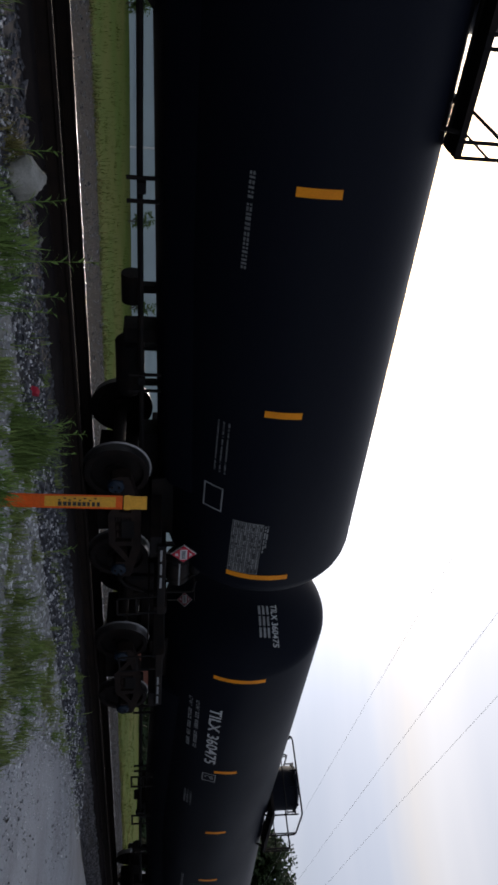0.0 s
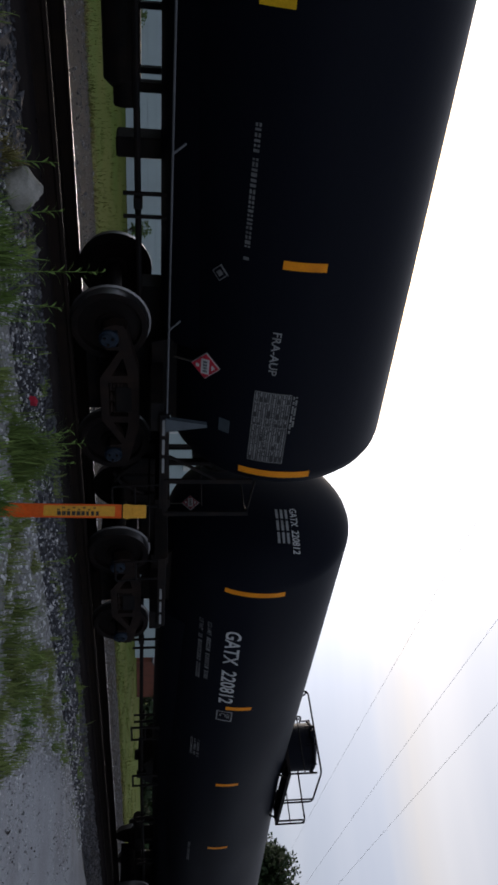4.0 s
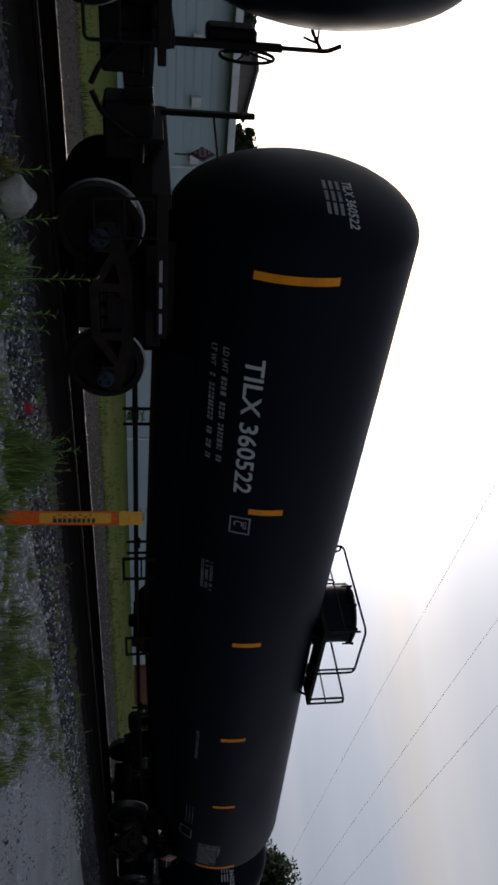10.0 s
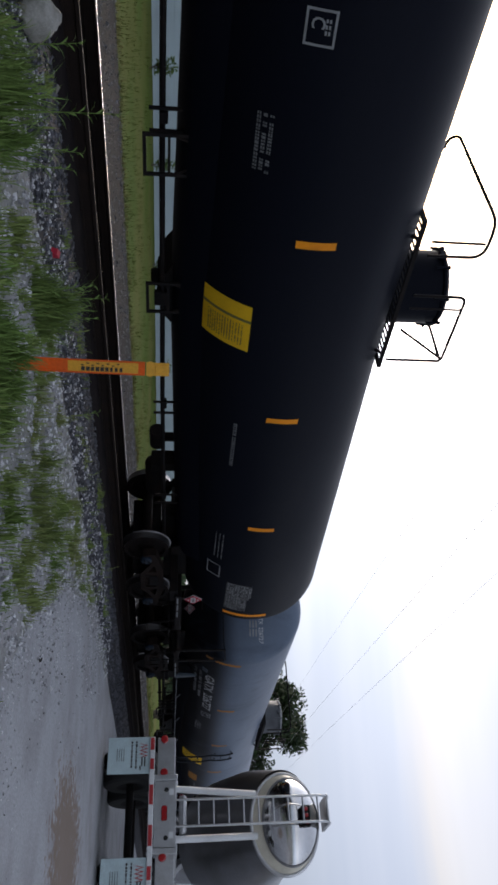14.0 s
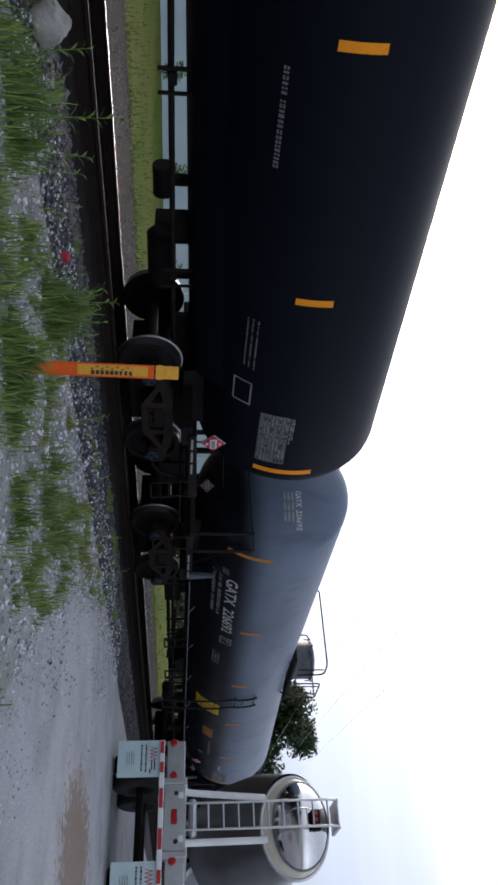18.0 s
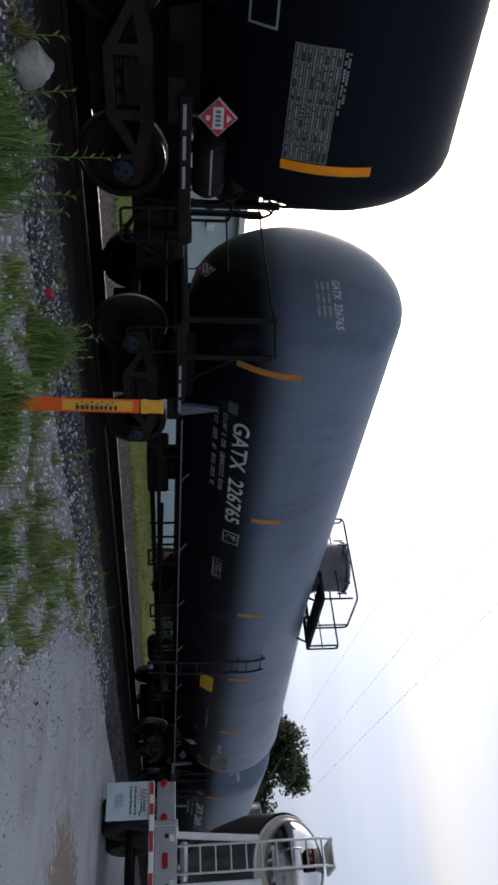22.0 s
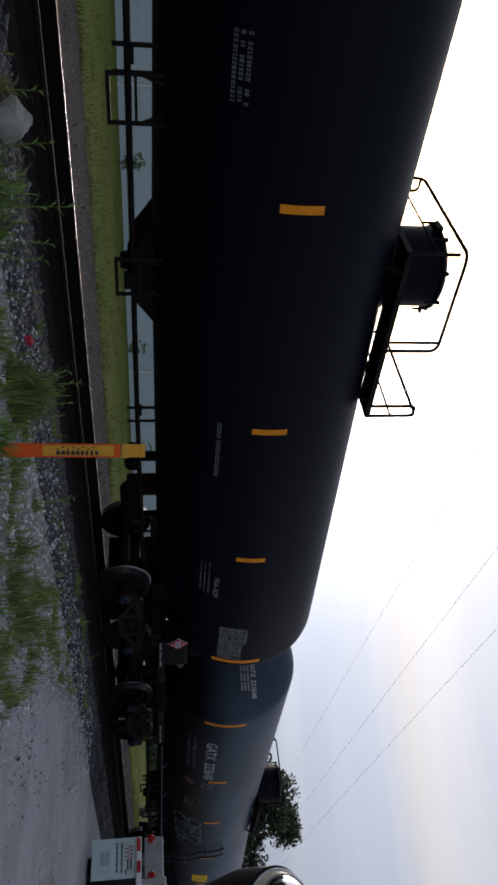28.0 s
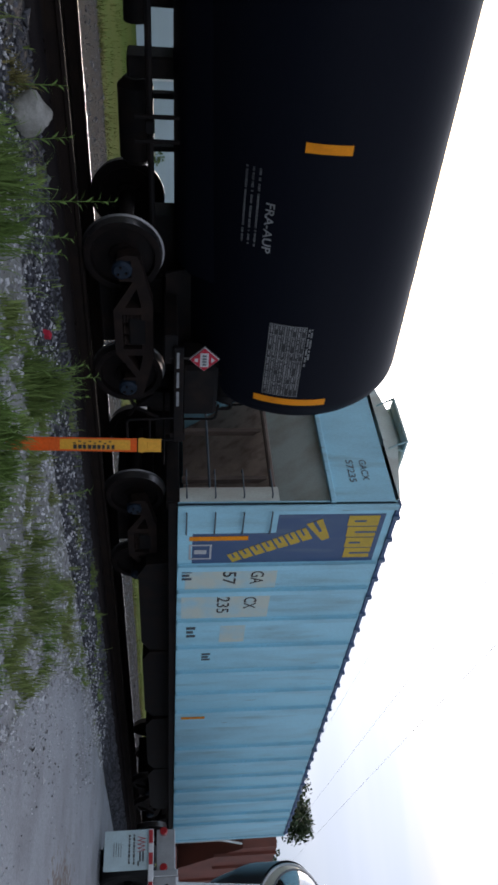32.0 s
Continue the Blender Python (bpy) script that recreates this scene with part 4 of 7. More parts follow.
def hose_loops(bm):
    """Bent air hoses and a pipe elbow between tank and end sill."""
    tube(bm, rounded([(8.15, -0.95, 1.42), (8.38, -0.90, 1.50), (8.42, -0.80, 1.72), (8.28, -0.75, 1.80)], 0.12, 5), 0.024, 8)
    tube(bm, rounded([(8.30, -1.05, 1.20), (8.44, -1.0, 1.42), (8.36, -0.9, 1.62), (8.50, -0.7, 1.66)], 0.1, 5), 0.022, 8)
    tube(bm, rounded([(8.52, -1.1, 1.14), (8.52, -1.1, 1.62), (8.30, -1.05, 1.66)], 0.06), 0.018, 8)
    lathe(bm, [(7.95, 0.0), (7.97, 0.11), (8.25, 0.11), (8.27, 0.0)], 14, "x", (0, -0.85, 1.66))
    box(bm, 8.05, 8.15, -0.90, -0.80, 1.14, 1.60, 0.01)


def valve_cabinet(bm):
    """Tall dark cabinet with rounded edges on the tail platform."""
    box(bm, 7.46, 8.30, -1.28, -0.72, 1.14, 1.62, 0.05)
    lathe(bm, [(7.55, 0.0), (7.57, 0.12), (7.64, 0.19), (8.20, 0.19), (8.27, 0.12), (8.29, 0.0)], 18, "x", (0, -0.95, 1.76))
    for x in (7.7, 8.1):
        lathe(bm, [(x - 0.02, 0.20), (x + 0.02, 0.20)], 18, "x", (0, -0.95, 1.76))
    tube(bm, rounded([(8.28, -0.95, 1.8), (8.46, -0.95, 1.86), (8.46, -0.95, 1.2)], 0.08), 0.025, 8)


def jack_post(bm, side):
    """Tapered post on the sill over the bogie."""
    s = side
    prism(bm, [(s * 7.04, 1.12), (s * 7.24, 1.12), (s * 7.16, 1.62), (s * 7.12, 1.62)], -1.50, -1.44)


def placard_mesh(bm):
    """Red diamond with a white middle band, white corner marks and a thin pale rim, on a bracket."""
    prism(bm, [(0, -0.17), (0.17, 0), (0, 0.17), (-0.17, 0)], -0.008, 0.008, 0)
    box(bm, -0.105, 0.105, -0.012, -0.008, -0.052, 0.052, 0, 1)
    prism(bm, [(-0.042, 0.082), (0.042, 0.082), (0, 0.128)], -0.012, -0.008, 1)
    box(bm, -0.024, 0.024, -0.012, -0.008, -0.118, -0.078, 0, 1)
    for i in range(4):
        box(bm, -0.078 + i * 0.043, -0.05 + i * 0.043, -0.014, -0.012, -0.026, 0.026, 0, 3)
    prism(bm, [(0, -0.185), (0.185, 0), (0, 0.185), (-0.185, 0)], 0.008, 0.014, 1)
    prism(bm, [(0, -0.20), (0.20, 0), (0, 0.20), (-0.20, 0)], 0.014, 0.020, 2)
    box(bm, -0.012, 0.012, 0.02, 0.035, -0.42, 0.1, 0, 2)


def bars(bm, x0, x1, s_top, lines, line_h, gap, seed, out=0.004):
    """Lines of unreadable writing: broken strips on the shell."""
    rnd = random.Random(seed)
    s = s_top
    for _ in range(lines):
        x = x0
        while x < x1 - 0.03:
            w = line_h * rnd.uniform(0.35, 0.75)
            if rnd.random() < 0.5:                      # a stroke-like mark, or a mark with a gap in it
                shell_patch(bm, x, min(x + w, x1), s - line_h, s, out)
            else:
                shell_patch(bm, x, min(x + w, x1), s - line_h, s - line_h * 0.62, out)
                shell_patch(bm, x, min(x + w, x1), s - line_h * 0.38, s, out)
            x += w + line_h * (rnd.uniform(0.25, 0.4) if rnd.random() < 0.82 else rnd.uniform(0.9, 1.8))
        s -= line_h + gap


def data_table(bm, x0, x1, s0, s1):
    """A stencilled table: ruled rows and columns, its entries as broken strips, a block of lines beside it."""
    rnd = random.Random(14)
    n, w = 8, x1 - x0
    pitch = (s1 - s0) * 0.84 / n
    cols = [0, 0.14, 0.36, 0.47, 0.70, 0.82, 1.0]
    for i in range(n + 1):
        s = s0 + i * pitch
        shell_patch(bm, x0, x1, s - 0.0028, s + 0.0028, 0.004)
    for c in cols:
        shell_patch(bm, x0 + c * w - 0.003, x0 + c * w + 0.003, s0, s0 + n * pitch, 0.0046)
    for i in range(n):
        s = s0 + (i + 0.5) * pitch
        for a, b in zip(cols, cols[1:]):
            x, end = x0 + a * w + 0.012, x0 + b * w - 0.012 - rnd.choice((0, 0, 0.3, 0.5)) * (b - a) * w
            while x < end:
                q = min(rnd.uniform(0.010, 0.022), end - x)
                shell_patch(bm, x, x + q, s - 0.010, s + 0.010, 0.0042)
                x += q + (0.006 if rnd.random() < 0.8 else 0.022)
    for k in range(2):
        s = s1 - 0.018 - 0.032 * k
        x = x0 + 0.02
        while x < x0 + w * (0.55 if k else 0.42):
            q = rnd.uniform(0.012, 0.026)
            shell_patch(bm, x, x + q, s - 0.011, s + 0.011, 0.0042)
            x += q + (0.007 if rnd.random() < 0.8 else 0.03)
    shell_patch(bm, x0 - 0.01, x1 + 0.01, s0 - 0.008, s0 + n * pitch + 0.008, 0.002, 1)


def frame_box(bm, x0, x1, s0, s1, w=0.022, out=0.004):
    shell_patch(bm, x0, x1, s0, s0 + w, out)
    shell_patch(bm, x0, x1, s1 - w, s1, out)
    shell_patch(bm, x0, x0 + w, s0 + w, s1 - w, out)
    shell_patch(bm, x1 - w, x1, s0 + w, s1 - w, out)


def stroke(bm, pts, r):
    """A sprayed line through (x, s) points on the shell, uneven in width, with a thin dusty edge round it."""
    for i, ((xa, sa), (xb, sb)) in enumerate(zip(pts, pts[1:])):
        d = Vector((xb - xa, sb - sa))
        if d.length < 1e-5:
            continue
        d.normalize()
        w = r * (0.75 + 0.5 * abs(math.sin(i * 0.37 + xa * 3)))
        for k, wide, lift in ((0, 1.0, 0.006), (1, 1.8, 0.003)):
            o, e = Vector((-d.y, d.x)) * w * wide, d * r * 0.35
            q = [bm.verts.new(on_shell(x, s, lift + 0.0004 * (i % 5))) for x, s in ((xa - e.x + o.x, sa - e.y + o.y), (xb + e.x + o.x, sb + e.y + o.y), (xb + e.x - o.x, sb + e.y - o.y), (xa - e.x - o.x, sa - e.y - o.y))]
            bm.faces.new(q).material_index = k


def scrawl(seed, x0, x1, s0, s1, loops, r=0.012):
    """Hurried spray-can handwriting: boxy loops, most with a cross stroke."""
    rnd = random.Random(seed)
    bm = bmesh.new()
    step, mid = (x1 - x0) / loops, (s0 + s1) / 2
    for k in range(loops):
        cx, h, w = x0 + step * (k + 0.5), (s1 - s0) * rnd.uniform(0.35, 0.5), step * rnd.uniform(0.32, 0.48)
        a0, turn = rnd.uniform(0, 6.3), rnd.uniform(4.2, 6.2)
        pts = []
        for i in range(25):
            a = a0 + turn * i / 24
            c, s = math.cos(a), math.sin(a)
            p = (abs(c) ** 4 + abs(s) ** 4) ** -0.25
            pts.append((cx + w * c * p + 0.15 * h * s * p, mid + h * s * p))
        stroke(bm, pts, r)
        if rnd.random() < 0.7:
            stroke(bm, [(cx - w * 0.6, mid + rnd.uniform(-0.2, 0.2) * h), (cx, mid + rnd.uniform(-0.1, 0.2) * h), (cx + w * 0.7, mid + rnd.uniform(-0.3, 0.3) * h)], r)
    return bm


def looping_tag(x, r=0.0095):
    """A loose spray-can signature: thin linked loops with broad, dusty ends. Heights are over the rails."""
    bm = bmesh.new()
    for wide, line in (
            (2.6, ((0.14, 2.09), (0.05, 2.35), (0.12, 2.61))), (0.8, ((0.13, 2.17), (0.30, 2.29), (0.48, 2.22), (0.56, 2.12))),
            (1.9, ((0.53, 2.15), (0.46, 2.33), (0.40, 2.55))), (1.6, ((0.65, 2.13), (0.57, 2.31), (0.67, 2.49), (0.79, 2.32), (0.88, 2.06))),
            (1.0, ((0.78, 2.15), (0.95, 2.18), (1.16, 2.22))), (1.4, ((0.87, 2.22), (0.90, 2.43), (1.02, 2.56), (1.11, 2.49), (1.15, 2.24))),
            (0.9, ((1.20, 2.00), (1.34, 2.19), (1.45, 2.10))), (0.9, ((1.16, 2.16), (1.35, 2.42), (1.58, 2.37), (1.56, 2.18))),
            (1.0, ((1.51, 1.93), (1.69, 2.08), (1.80, 2.39))), (1.7, ((1.81, 2.32), (1.94, 2.32), (2.01, 2.41))),
            (0.8, ((1.51, 1.93), (1.79, 2.00), (2.36, 1.93), (2.78, 1.73))), (2.2, ((1.90, 2.17), (2.17, 2.24), (2.47, 2.30))),
            (0.9, ((2.48, 2.01), (2.30, 2.19))), (0.9, ((2.46, 2.00), (2.46, 2.22), (2.63, 2.10)))):
        ends = [line[0]] + list(line) + [line[-1]]
        pts = []
        for p, q, u, v in zip(ends, ends[1:], ends[2:], ends[3:]):
            for k in range(8):
                t = k / 8
                pts.append(tuple(0.5 * (2 * q[j] + (u[j] - p[j]) * t + (2 * p[j] - 5 * q[j] + 4 * u[j] - v[j]) * t * t + (3 * q[j] - p[j] - 3 * u[j] + v[j]) * t ** 3) for j in (0, 1)))
        pts.append(line[-1])
        pts = [(x + a, TANK_R * math.asin((h - TANK_Z) / TANK_R)) for a, h in pts]
        for k in range(0, len(pts) - 1):
            f = k / len(pts)
            stroke(bm, pts[k:k + 2], r * (0.7 + (wide - 0.7) * f ** 2))
    return bm


def arc_stroke(bm, x, z, rx, rz, start, end, r):
    """Part of an oval on the shell; heights are over the rails, angles run from +x upwards."""
    n = max(6, int(abs(end - start) / 14))
    pts = []
    for i in range(n + 1):
        a = radians(start + (end - start) * i / n)
        h = z + rz * math.sin(a)
        pts.append((x + rx * math.cos(a), TANK_R * math.asin((h - TANK_Z) / TANK_R)))
    stroke(bm, pts, r)


def bubble_tag(r=0.009):
    """Bubble letters: lobes above and below, an eye of three ovals, loose curls inside."""
    bm = bmesh.new()
    for lobe in ((-1.38, 1.98, 0.30, 0.25, 200, -5), (-0.88, 2.09, 0.23, 0.17, 190, -20), (-0.46, 2.12, 0.22, 0.16, 180, -25), (0.02, 2.08, 0.28, 0.19, 160, -50),
                 (-1.33, 1.71, 0.32, 0.23, 100, 330), (-0.77, 1.67, 0.26, 0.15, 165, 355), (-0.22, 1.69, 0.28, 0.15, 175, 355), (0.33, 1.82, 0.27, 0.21, 190, 410)):
        arc_stroke(bm, *lobe, r)
    for curl in ((-1.50, 1.84, 0.12, 0.10, 0, 360), (-0.98, 1.90, 0.27, 0.21, 0, 360), (-0.98, 1.90, 0.17, 0.12, 0, 360), (-0.98, 1.90, 0.07, 0.05, 0, 330),
                 (-0.20, 1.72, 0.20, 0.12, 0, 360), (-0.42, 1.88, 0.18, 0.21, -80, 100), (0.17, 1.73, 0.10, 0.07, 0, 300), (0.12, 2.02, 0.26, 0.22, 200, 290),
                 (0.38, 1.95, 0.30, 0.26, 150, 235), (-0.66, 1.96, 0.20, 0.05, 30, 150), (-1.75, 1.90, 0.25, 0.22, 250, 350)):
        arc_stroke(bm, *curl, r * 0.85)
    return bm


def ochre_tag(r=0.016):
    """A worn tag of four fat bubble letters and a blot above their start."""
    bm = bmesh.new()
    for i in range(4):
        x = -3.62 + 0.56 * i
        top = 2.16 - 0.02 * i
        arc_stroke(bm, x, top - 0.19, 0.30, 0.20, 190, -10, r)
        arc_stroke(bm, x - 0.03, 1.72, 0.28, 0.17, 170, 350, r * 0.7)
        arc_stroke(bm, x + 0.27, 1.86, 0.10, 0.16, 110, 250, r * 0.8)
        arc_stroke(bm, x - 0.05, 1.90, 0.13, 0.09, 20, 300, r * 0.7)
    for k in range(4):
        arc_stroke(bm, -4.33 + 0.05 * k, 1.80 + 0.03 * (k % 2), 0.07, 0.09, 0, 360, r * 1.5)
    return bm


def leaf_tag(x, r=0.008):
    """A sheaf of narrow spray-can loops, each from a foot to a tip; heights are over the rails."""
    bm = bmesh.new()
    for ax, az, bx, bz, w in ((0.08, 1.95, 0.01, 2.37, 0.04), (0.33, 1.98, 0.36, 2.40, 0.09), (0.50, 2.03, 0.42, 2.52, 0.09), (0.60, 2.05, 0.70, 2.52, 0.10), (0.80, 2.03, 0.98, 2.37, 0.10), (0.55, 1.88, 0.30, 2.20, 0.11),
                              (0.90, 1.85, 0.75, 2.16, 0.10), (1.05, 1.90, 0.95, 2.20, 0.08), (1.31, 1.96, 1.05, 2.14, 0.07), (1.83, 1.98, 1.45, 2.22, 0.04), (1.52, 1.93, 1.67, 2.24, 0.07)):
        foot, tip = Vector((ax, az)), Vector((bx, bz))
        d = tip - foot
        o = Vector((-d.y, d.x)).normalized() * w
        pts = []
        for i in range(21):
            a = 2 * math.pi * i / 20
            p = foot + d * (0.5 - 0.5 * math.cos(a)) + o * math.sin(a) * (0.6 + 0.4 * math.cos(a / 2))
            pts.append((x + p.x, TANK_R * math.asin((p.y - TANK_Z) / TANK_R)))
        stroke(bm, pts, r)
    return bm


STRIPES = {"dark_pressure": [0, 3.15, 6.41, 9.52, 12.76, 15.7], "rigid": [0.02, 3.47, 6.5, 9.52, 12.31, 15.43], "panel": [0, 3.28, 6.05, 9.13, 12.12, 15.57], "pressure": [0, 3.23, 6.37, 9.33, 12.6, 15.57], "long": [0, 3.26, 6.23, 9.42, 12.3, 15.55]}
WHEELS = []
CARS = []


def tank_car(start, style, mark, label, big_yellow=False, small="", green=None, white_tag=False, faint=None, seed=0, fra=False, mid_ladder=False, mark_h=0.24, mark_w=2.1, mark_x=1.05, mark_a=-22.3, layout=""):
    """start: x of the car's first amber bar when the clip begins."""
    car = thing("tank_car", label, "tank car", group="tank cars of the train")
    grey = style == "grey"
    SHELL["low"], SHELL["slope"] = (2.55, 0.027) if grey else (2.545, 0.0208)
    pressure = style in ("grey", "pressure")
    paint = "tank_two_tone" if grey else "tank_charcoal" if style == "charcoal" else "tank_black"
    deck_x, deck_z = {"grey": (-0.5, 0.13), "turned": (0.75, 0.0), "pressure": (0.75, 0.0), "plain": (0.34, -0.1)}[layout or (style if pressure else "plain")]
    dome_x = {"grey": 0.6, "turned": -0.7, "pressure": -0.75}.get(layout or style, 0.0)
    kind = {"grey": "pressure", "pressure": "dark_pressure"}.get(style, "long" if fra else "panel" if big_yellow else "rigid")
    SHELL["half"] = (7.79 if seed == 7 else 7.85) if kind == "rigid" else 7.885
    loops = None
    if kind == "panel":
        start += 0.08
        loops = (-1.74, (-1.42, -1.21), (-0.56, 0.66), 0.89)
    elif grey and layout != "turned":
        loops = (-1.36, (-1.06, -0.72), (-0.08, 1.02), 0.96)
    car.location = (start + MID, TRACK_Y, 0)
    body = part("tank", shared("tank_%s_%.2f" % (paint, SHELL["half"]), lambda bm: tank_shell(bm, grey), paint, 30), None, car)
    low, high = (1.05, 1.08) if grey else (1.0, 1.06) if fra else (0.88, 1.03)
    part("sloped_belly", shared("belly_%d" % (100 * low), lambda bm: belly(bm, low, high), "tank_black", 60), None, car)
    part("manway_dome", shared("dome" + ("_grey" if grey else ""), dome, "pipe" if grey else "tank_black"), None, car).location.x = dome_x
    deck = part("walkway", shared("walkway_%d" % bool(loops), lambda bm: walkway(bm, not loops), "iron", 0), None, car)
    deck.location = (dome_x + deck_x, 0, min(0.0, deck_z))
    if kind == "long":                                  # a longer platform on these cars
        deck.location, deck.scale = (0.37 if style == "charcoal" else 0.53, 0, deck_z), (1.145, 1, 1)
    if loops:
        deck.location, deck.scale = (-0.475 if kind == "panel" else -0.25, 0, 0.645 if kind == "panel" else 0.69), (1.09 if kind == "panel" else 1.20, 0.92 if kind == "panel" else 0.95, 0.8)
    for s in (-1, 1):
        if loops:
            part("guard_rail", shared("loop_rail_%s_%d" % (kind, s), lambda bm: loop_rail(bm, s, *loops), "iron"), None, car)
        else:
            g = part("guard_rail", shared("guard_rail_%d" % s, lambda bm: guard_rail(bm, s), "iron"), None, car)
            g.location = (dome_x + deck_x, 0, deck_z)
            if kind == "long":
                g.location, g.scale = (0.37 if style == "charcoal" else 0.53, 0, deck_z), (1.145, 1, 1)
        part("stub_sill", shared("stub_sill_%d" % s, lambda bm: stub_sill(bm, s), "iron", 0), None, car)
        part("coupler", shared("coupler_%d" % s, lambda bm: coupler(bm, s), "iron"), None, car)
        part("end_sill", shared("end_sill_%d" % s, lambda bm: end_sill(bm, s), "iron"), None, car)
        for w, sx in bogie_parts(car, s * BOGIE_X):
            WHEELS.append((w, sx, s * BOGIE_X + sx * AXLE))
        if pressure:
            part("end_platform", shared("end_platform_%d" % s, lambda bm: end_platform(bm, s), "iron"), None, car)
            if s > 0:
                sign = part("diamond_sign", shared("diamond_sign", lambda bm: [prism(bm, [(0, -k), (k, 0), (0, k), (-k, 0)], y0, y1, m) for k, y0, y1, m in ((0.10, -0.006, 0.006, 0), (0.082, -0.009, -0.006, 1), (0.045, -0.011, -0.009, 0))], ["dim_white", "tank_black"], 0), None, car, "small pale-rimmed black diamond sign")
                sign.location = on_shell(5.24, arc(-39.4), 0.012)
                sign.rotation_euler = (radians(36), 0, 0)
            part("jack_post", shared("jack_post_%d" % s, lambda bm: jack_post(bm, s), "plate", 0), None, car, "blue-grey tapered steel post")
            part("data_plate", shared("data_plate_%d" % s, lambda bm: shell_patch(bm, (7.2 if s > 0 else -7.04), (7.4 if s > 0 else -6.82), arc(-34.5), arc(-29), 0.006), "plate", 60), None, car, "small grey data plate")
    if kind == "rigid":
        tank = part("air_tank", shared("air_tank", air_tank, "iron"), None, car, "small black air tank with a pale stripe")
        part("stripe", shared("air_tank_stripe", lambda bm: box(bm, 7.60, 8.10, -1.298, -1.289, 1.372, 1.392), "dull_white", 0), None, tank)
        part("air_hoses", shared("hose_loops", hose_loops, "iron"), None, car)
    elif kind == "long":
        part("valve_cabinet", shared("valve_cabinet", valve_cabinet, "iron"), None, car)
        part("air_hoses", shared("hose_loops", hose_loops, "iron"), None, car)
    part("brake_wheel", shared("brake_wheel", brake_wheel, "iron"), None, car)
    part("bottom_outlet", shared("bottom_outlet", bottom_outlet, "iron", 20), None, car)
    part("brake_gear", shared("brake_gear", brake_gear, "iron"), None, car)
    for hx in (-2.27, -0.2):
        part("hanging_step", shared("hanging_step", hanging_step, "iron", 0), None, car).location.x = hx
    part("air_reservoir", shared("reservoir", reservoir, "iron"), None, car).location.x = -1.7 if pressure else 0.0
    if pressure:
        part("heater_pipe", shared("heater_pipe", lambda bm: (tube(bm, [(-3.7, -0.2, 0.66), (2.9, -0.2, 0.70)], 0.045, 8), tube(bm, [(-3.7, -0.5, 0.84), (-1.5, -0.5, 0.80), (-0.9, -0.5, 0.62)], 0.03, 6),
                             [tube(bm, [(x, -0.35, 0.6), (x, -0.35, 1.3)], 0.022, 6) for x in (-2.9, -1.6, 0.9, 1.35, 1.8, 2.3)]), "iron"), None, car)
        part("control_box", shared("control_box", lambda bm: (box(bm, -4.75, -3.75, -0.3, 0.3, 0.58, 0.95, 0.04), box(bm, -4.5, -4.0, -0.2, 0.2, 0.95, 1.35, 0.02)), "iron"), None, car)
    part("brake_valve", shared("brake_valve", brake_valve, "iron"), None, car)
    part("brake_cylinder", shared("brake_cylinder", brake_cylinder, "iron"), None, car)
    if pressure or style == "charcoal":
        part("side_pipe", shared("side_rail", side_rail, "pipe"), None, car, "thin grey pipe along the side")
    if mid_ladder:
        side_ladder(car, 1.1 if layout == "turned" else 1.4 if style == "charcoal" else 0.0)

    for i, xs in enumerate(STRIPES[kind]):
        if i == 5:
            xs += 0.10 if seed == 7 else 0.05 if kind == "long" else 0.0
        long = i in (0, 5)
        low, high = (-22.5, 12.5) if long else (-13.5, 4.0)
        if grey and long:
            low, high = (-32, 1)
        me = shared("amber_bar_%d_%.2f" % (grey, xs), lambda bm: shell_patch(bm, xs - MID - 0.05, xs - MID + 0.05, arc(low), arc(high), 0.004), "amber_dim" if grey else "amber", 60)
        part("reflective_bar", me, None, car, "amber reflective tape bar")
    for s in (-1, 1):                                   # pale reflective strips on the end sills
        for k in range(3):
            b = part("sill_strip", shared("sill_strip", lambda bm: box(bm, -0.12, 0.12, -0.003, 0.003, -0.016, 0.016), "dull_white", 0), None, car, "pale grey reflective strip")
            b.location = (s * 7.5 + (k - 1) * 0.31, -1.48, 1.10)
        # the leading end's placard stands in shade, put into its darker colours
        p = part("hazard_placard", shared("placard_%d" % s, placard_mesh, ["red", "white", "black_ink", "pipe"] if s > 0 else ["red_shaded", "dull_white", "black_ink", "black_ink"], 0), None, car,
                 "red and white diamond hazard placard" if s > 0 else "diamond hazard placard in shade-darkened colours")
        p.location = (7.20, -1.44, 1.42) if s > 0 else (-8.66, -0.40, 1.42 if pressure else 1.55)
        if pressure and s > 0:                          # on a bracket low on the tank
            p.location = on_shell(14.28 - MID, arc(-42.5), 0.06)
            p.rotation_euler = (radians(24), 0, 0)
        if s < 0:
            p.rotation_euler = (0, 0, radians(-78))
            p.scale = (0.72, 0.72, 0.72)
    # writing on the side
    x0 = -MID
    if mark:
        part("car_number", shell_letters(mark, x0 + mark_x, arc(mark_a), mark_h, mark_w), "white", car, "white stencilled reporting mark", 60, "stuff")
        t = letters(mark, 0.115, 0.74, 0.015)
        for v in t.verts:
            v.co = head_point(-0.42 - v.co.x, 3.10 + v.co.y, -1, 0.004)
        part("end_number", t, "white", car, "small white stencilled mark on the end", 60, "stuff")
    bm = bmesh.new()
    rnd = random.Random(seed)
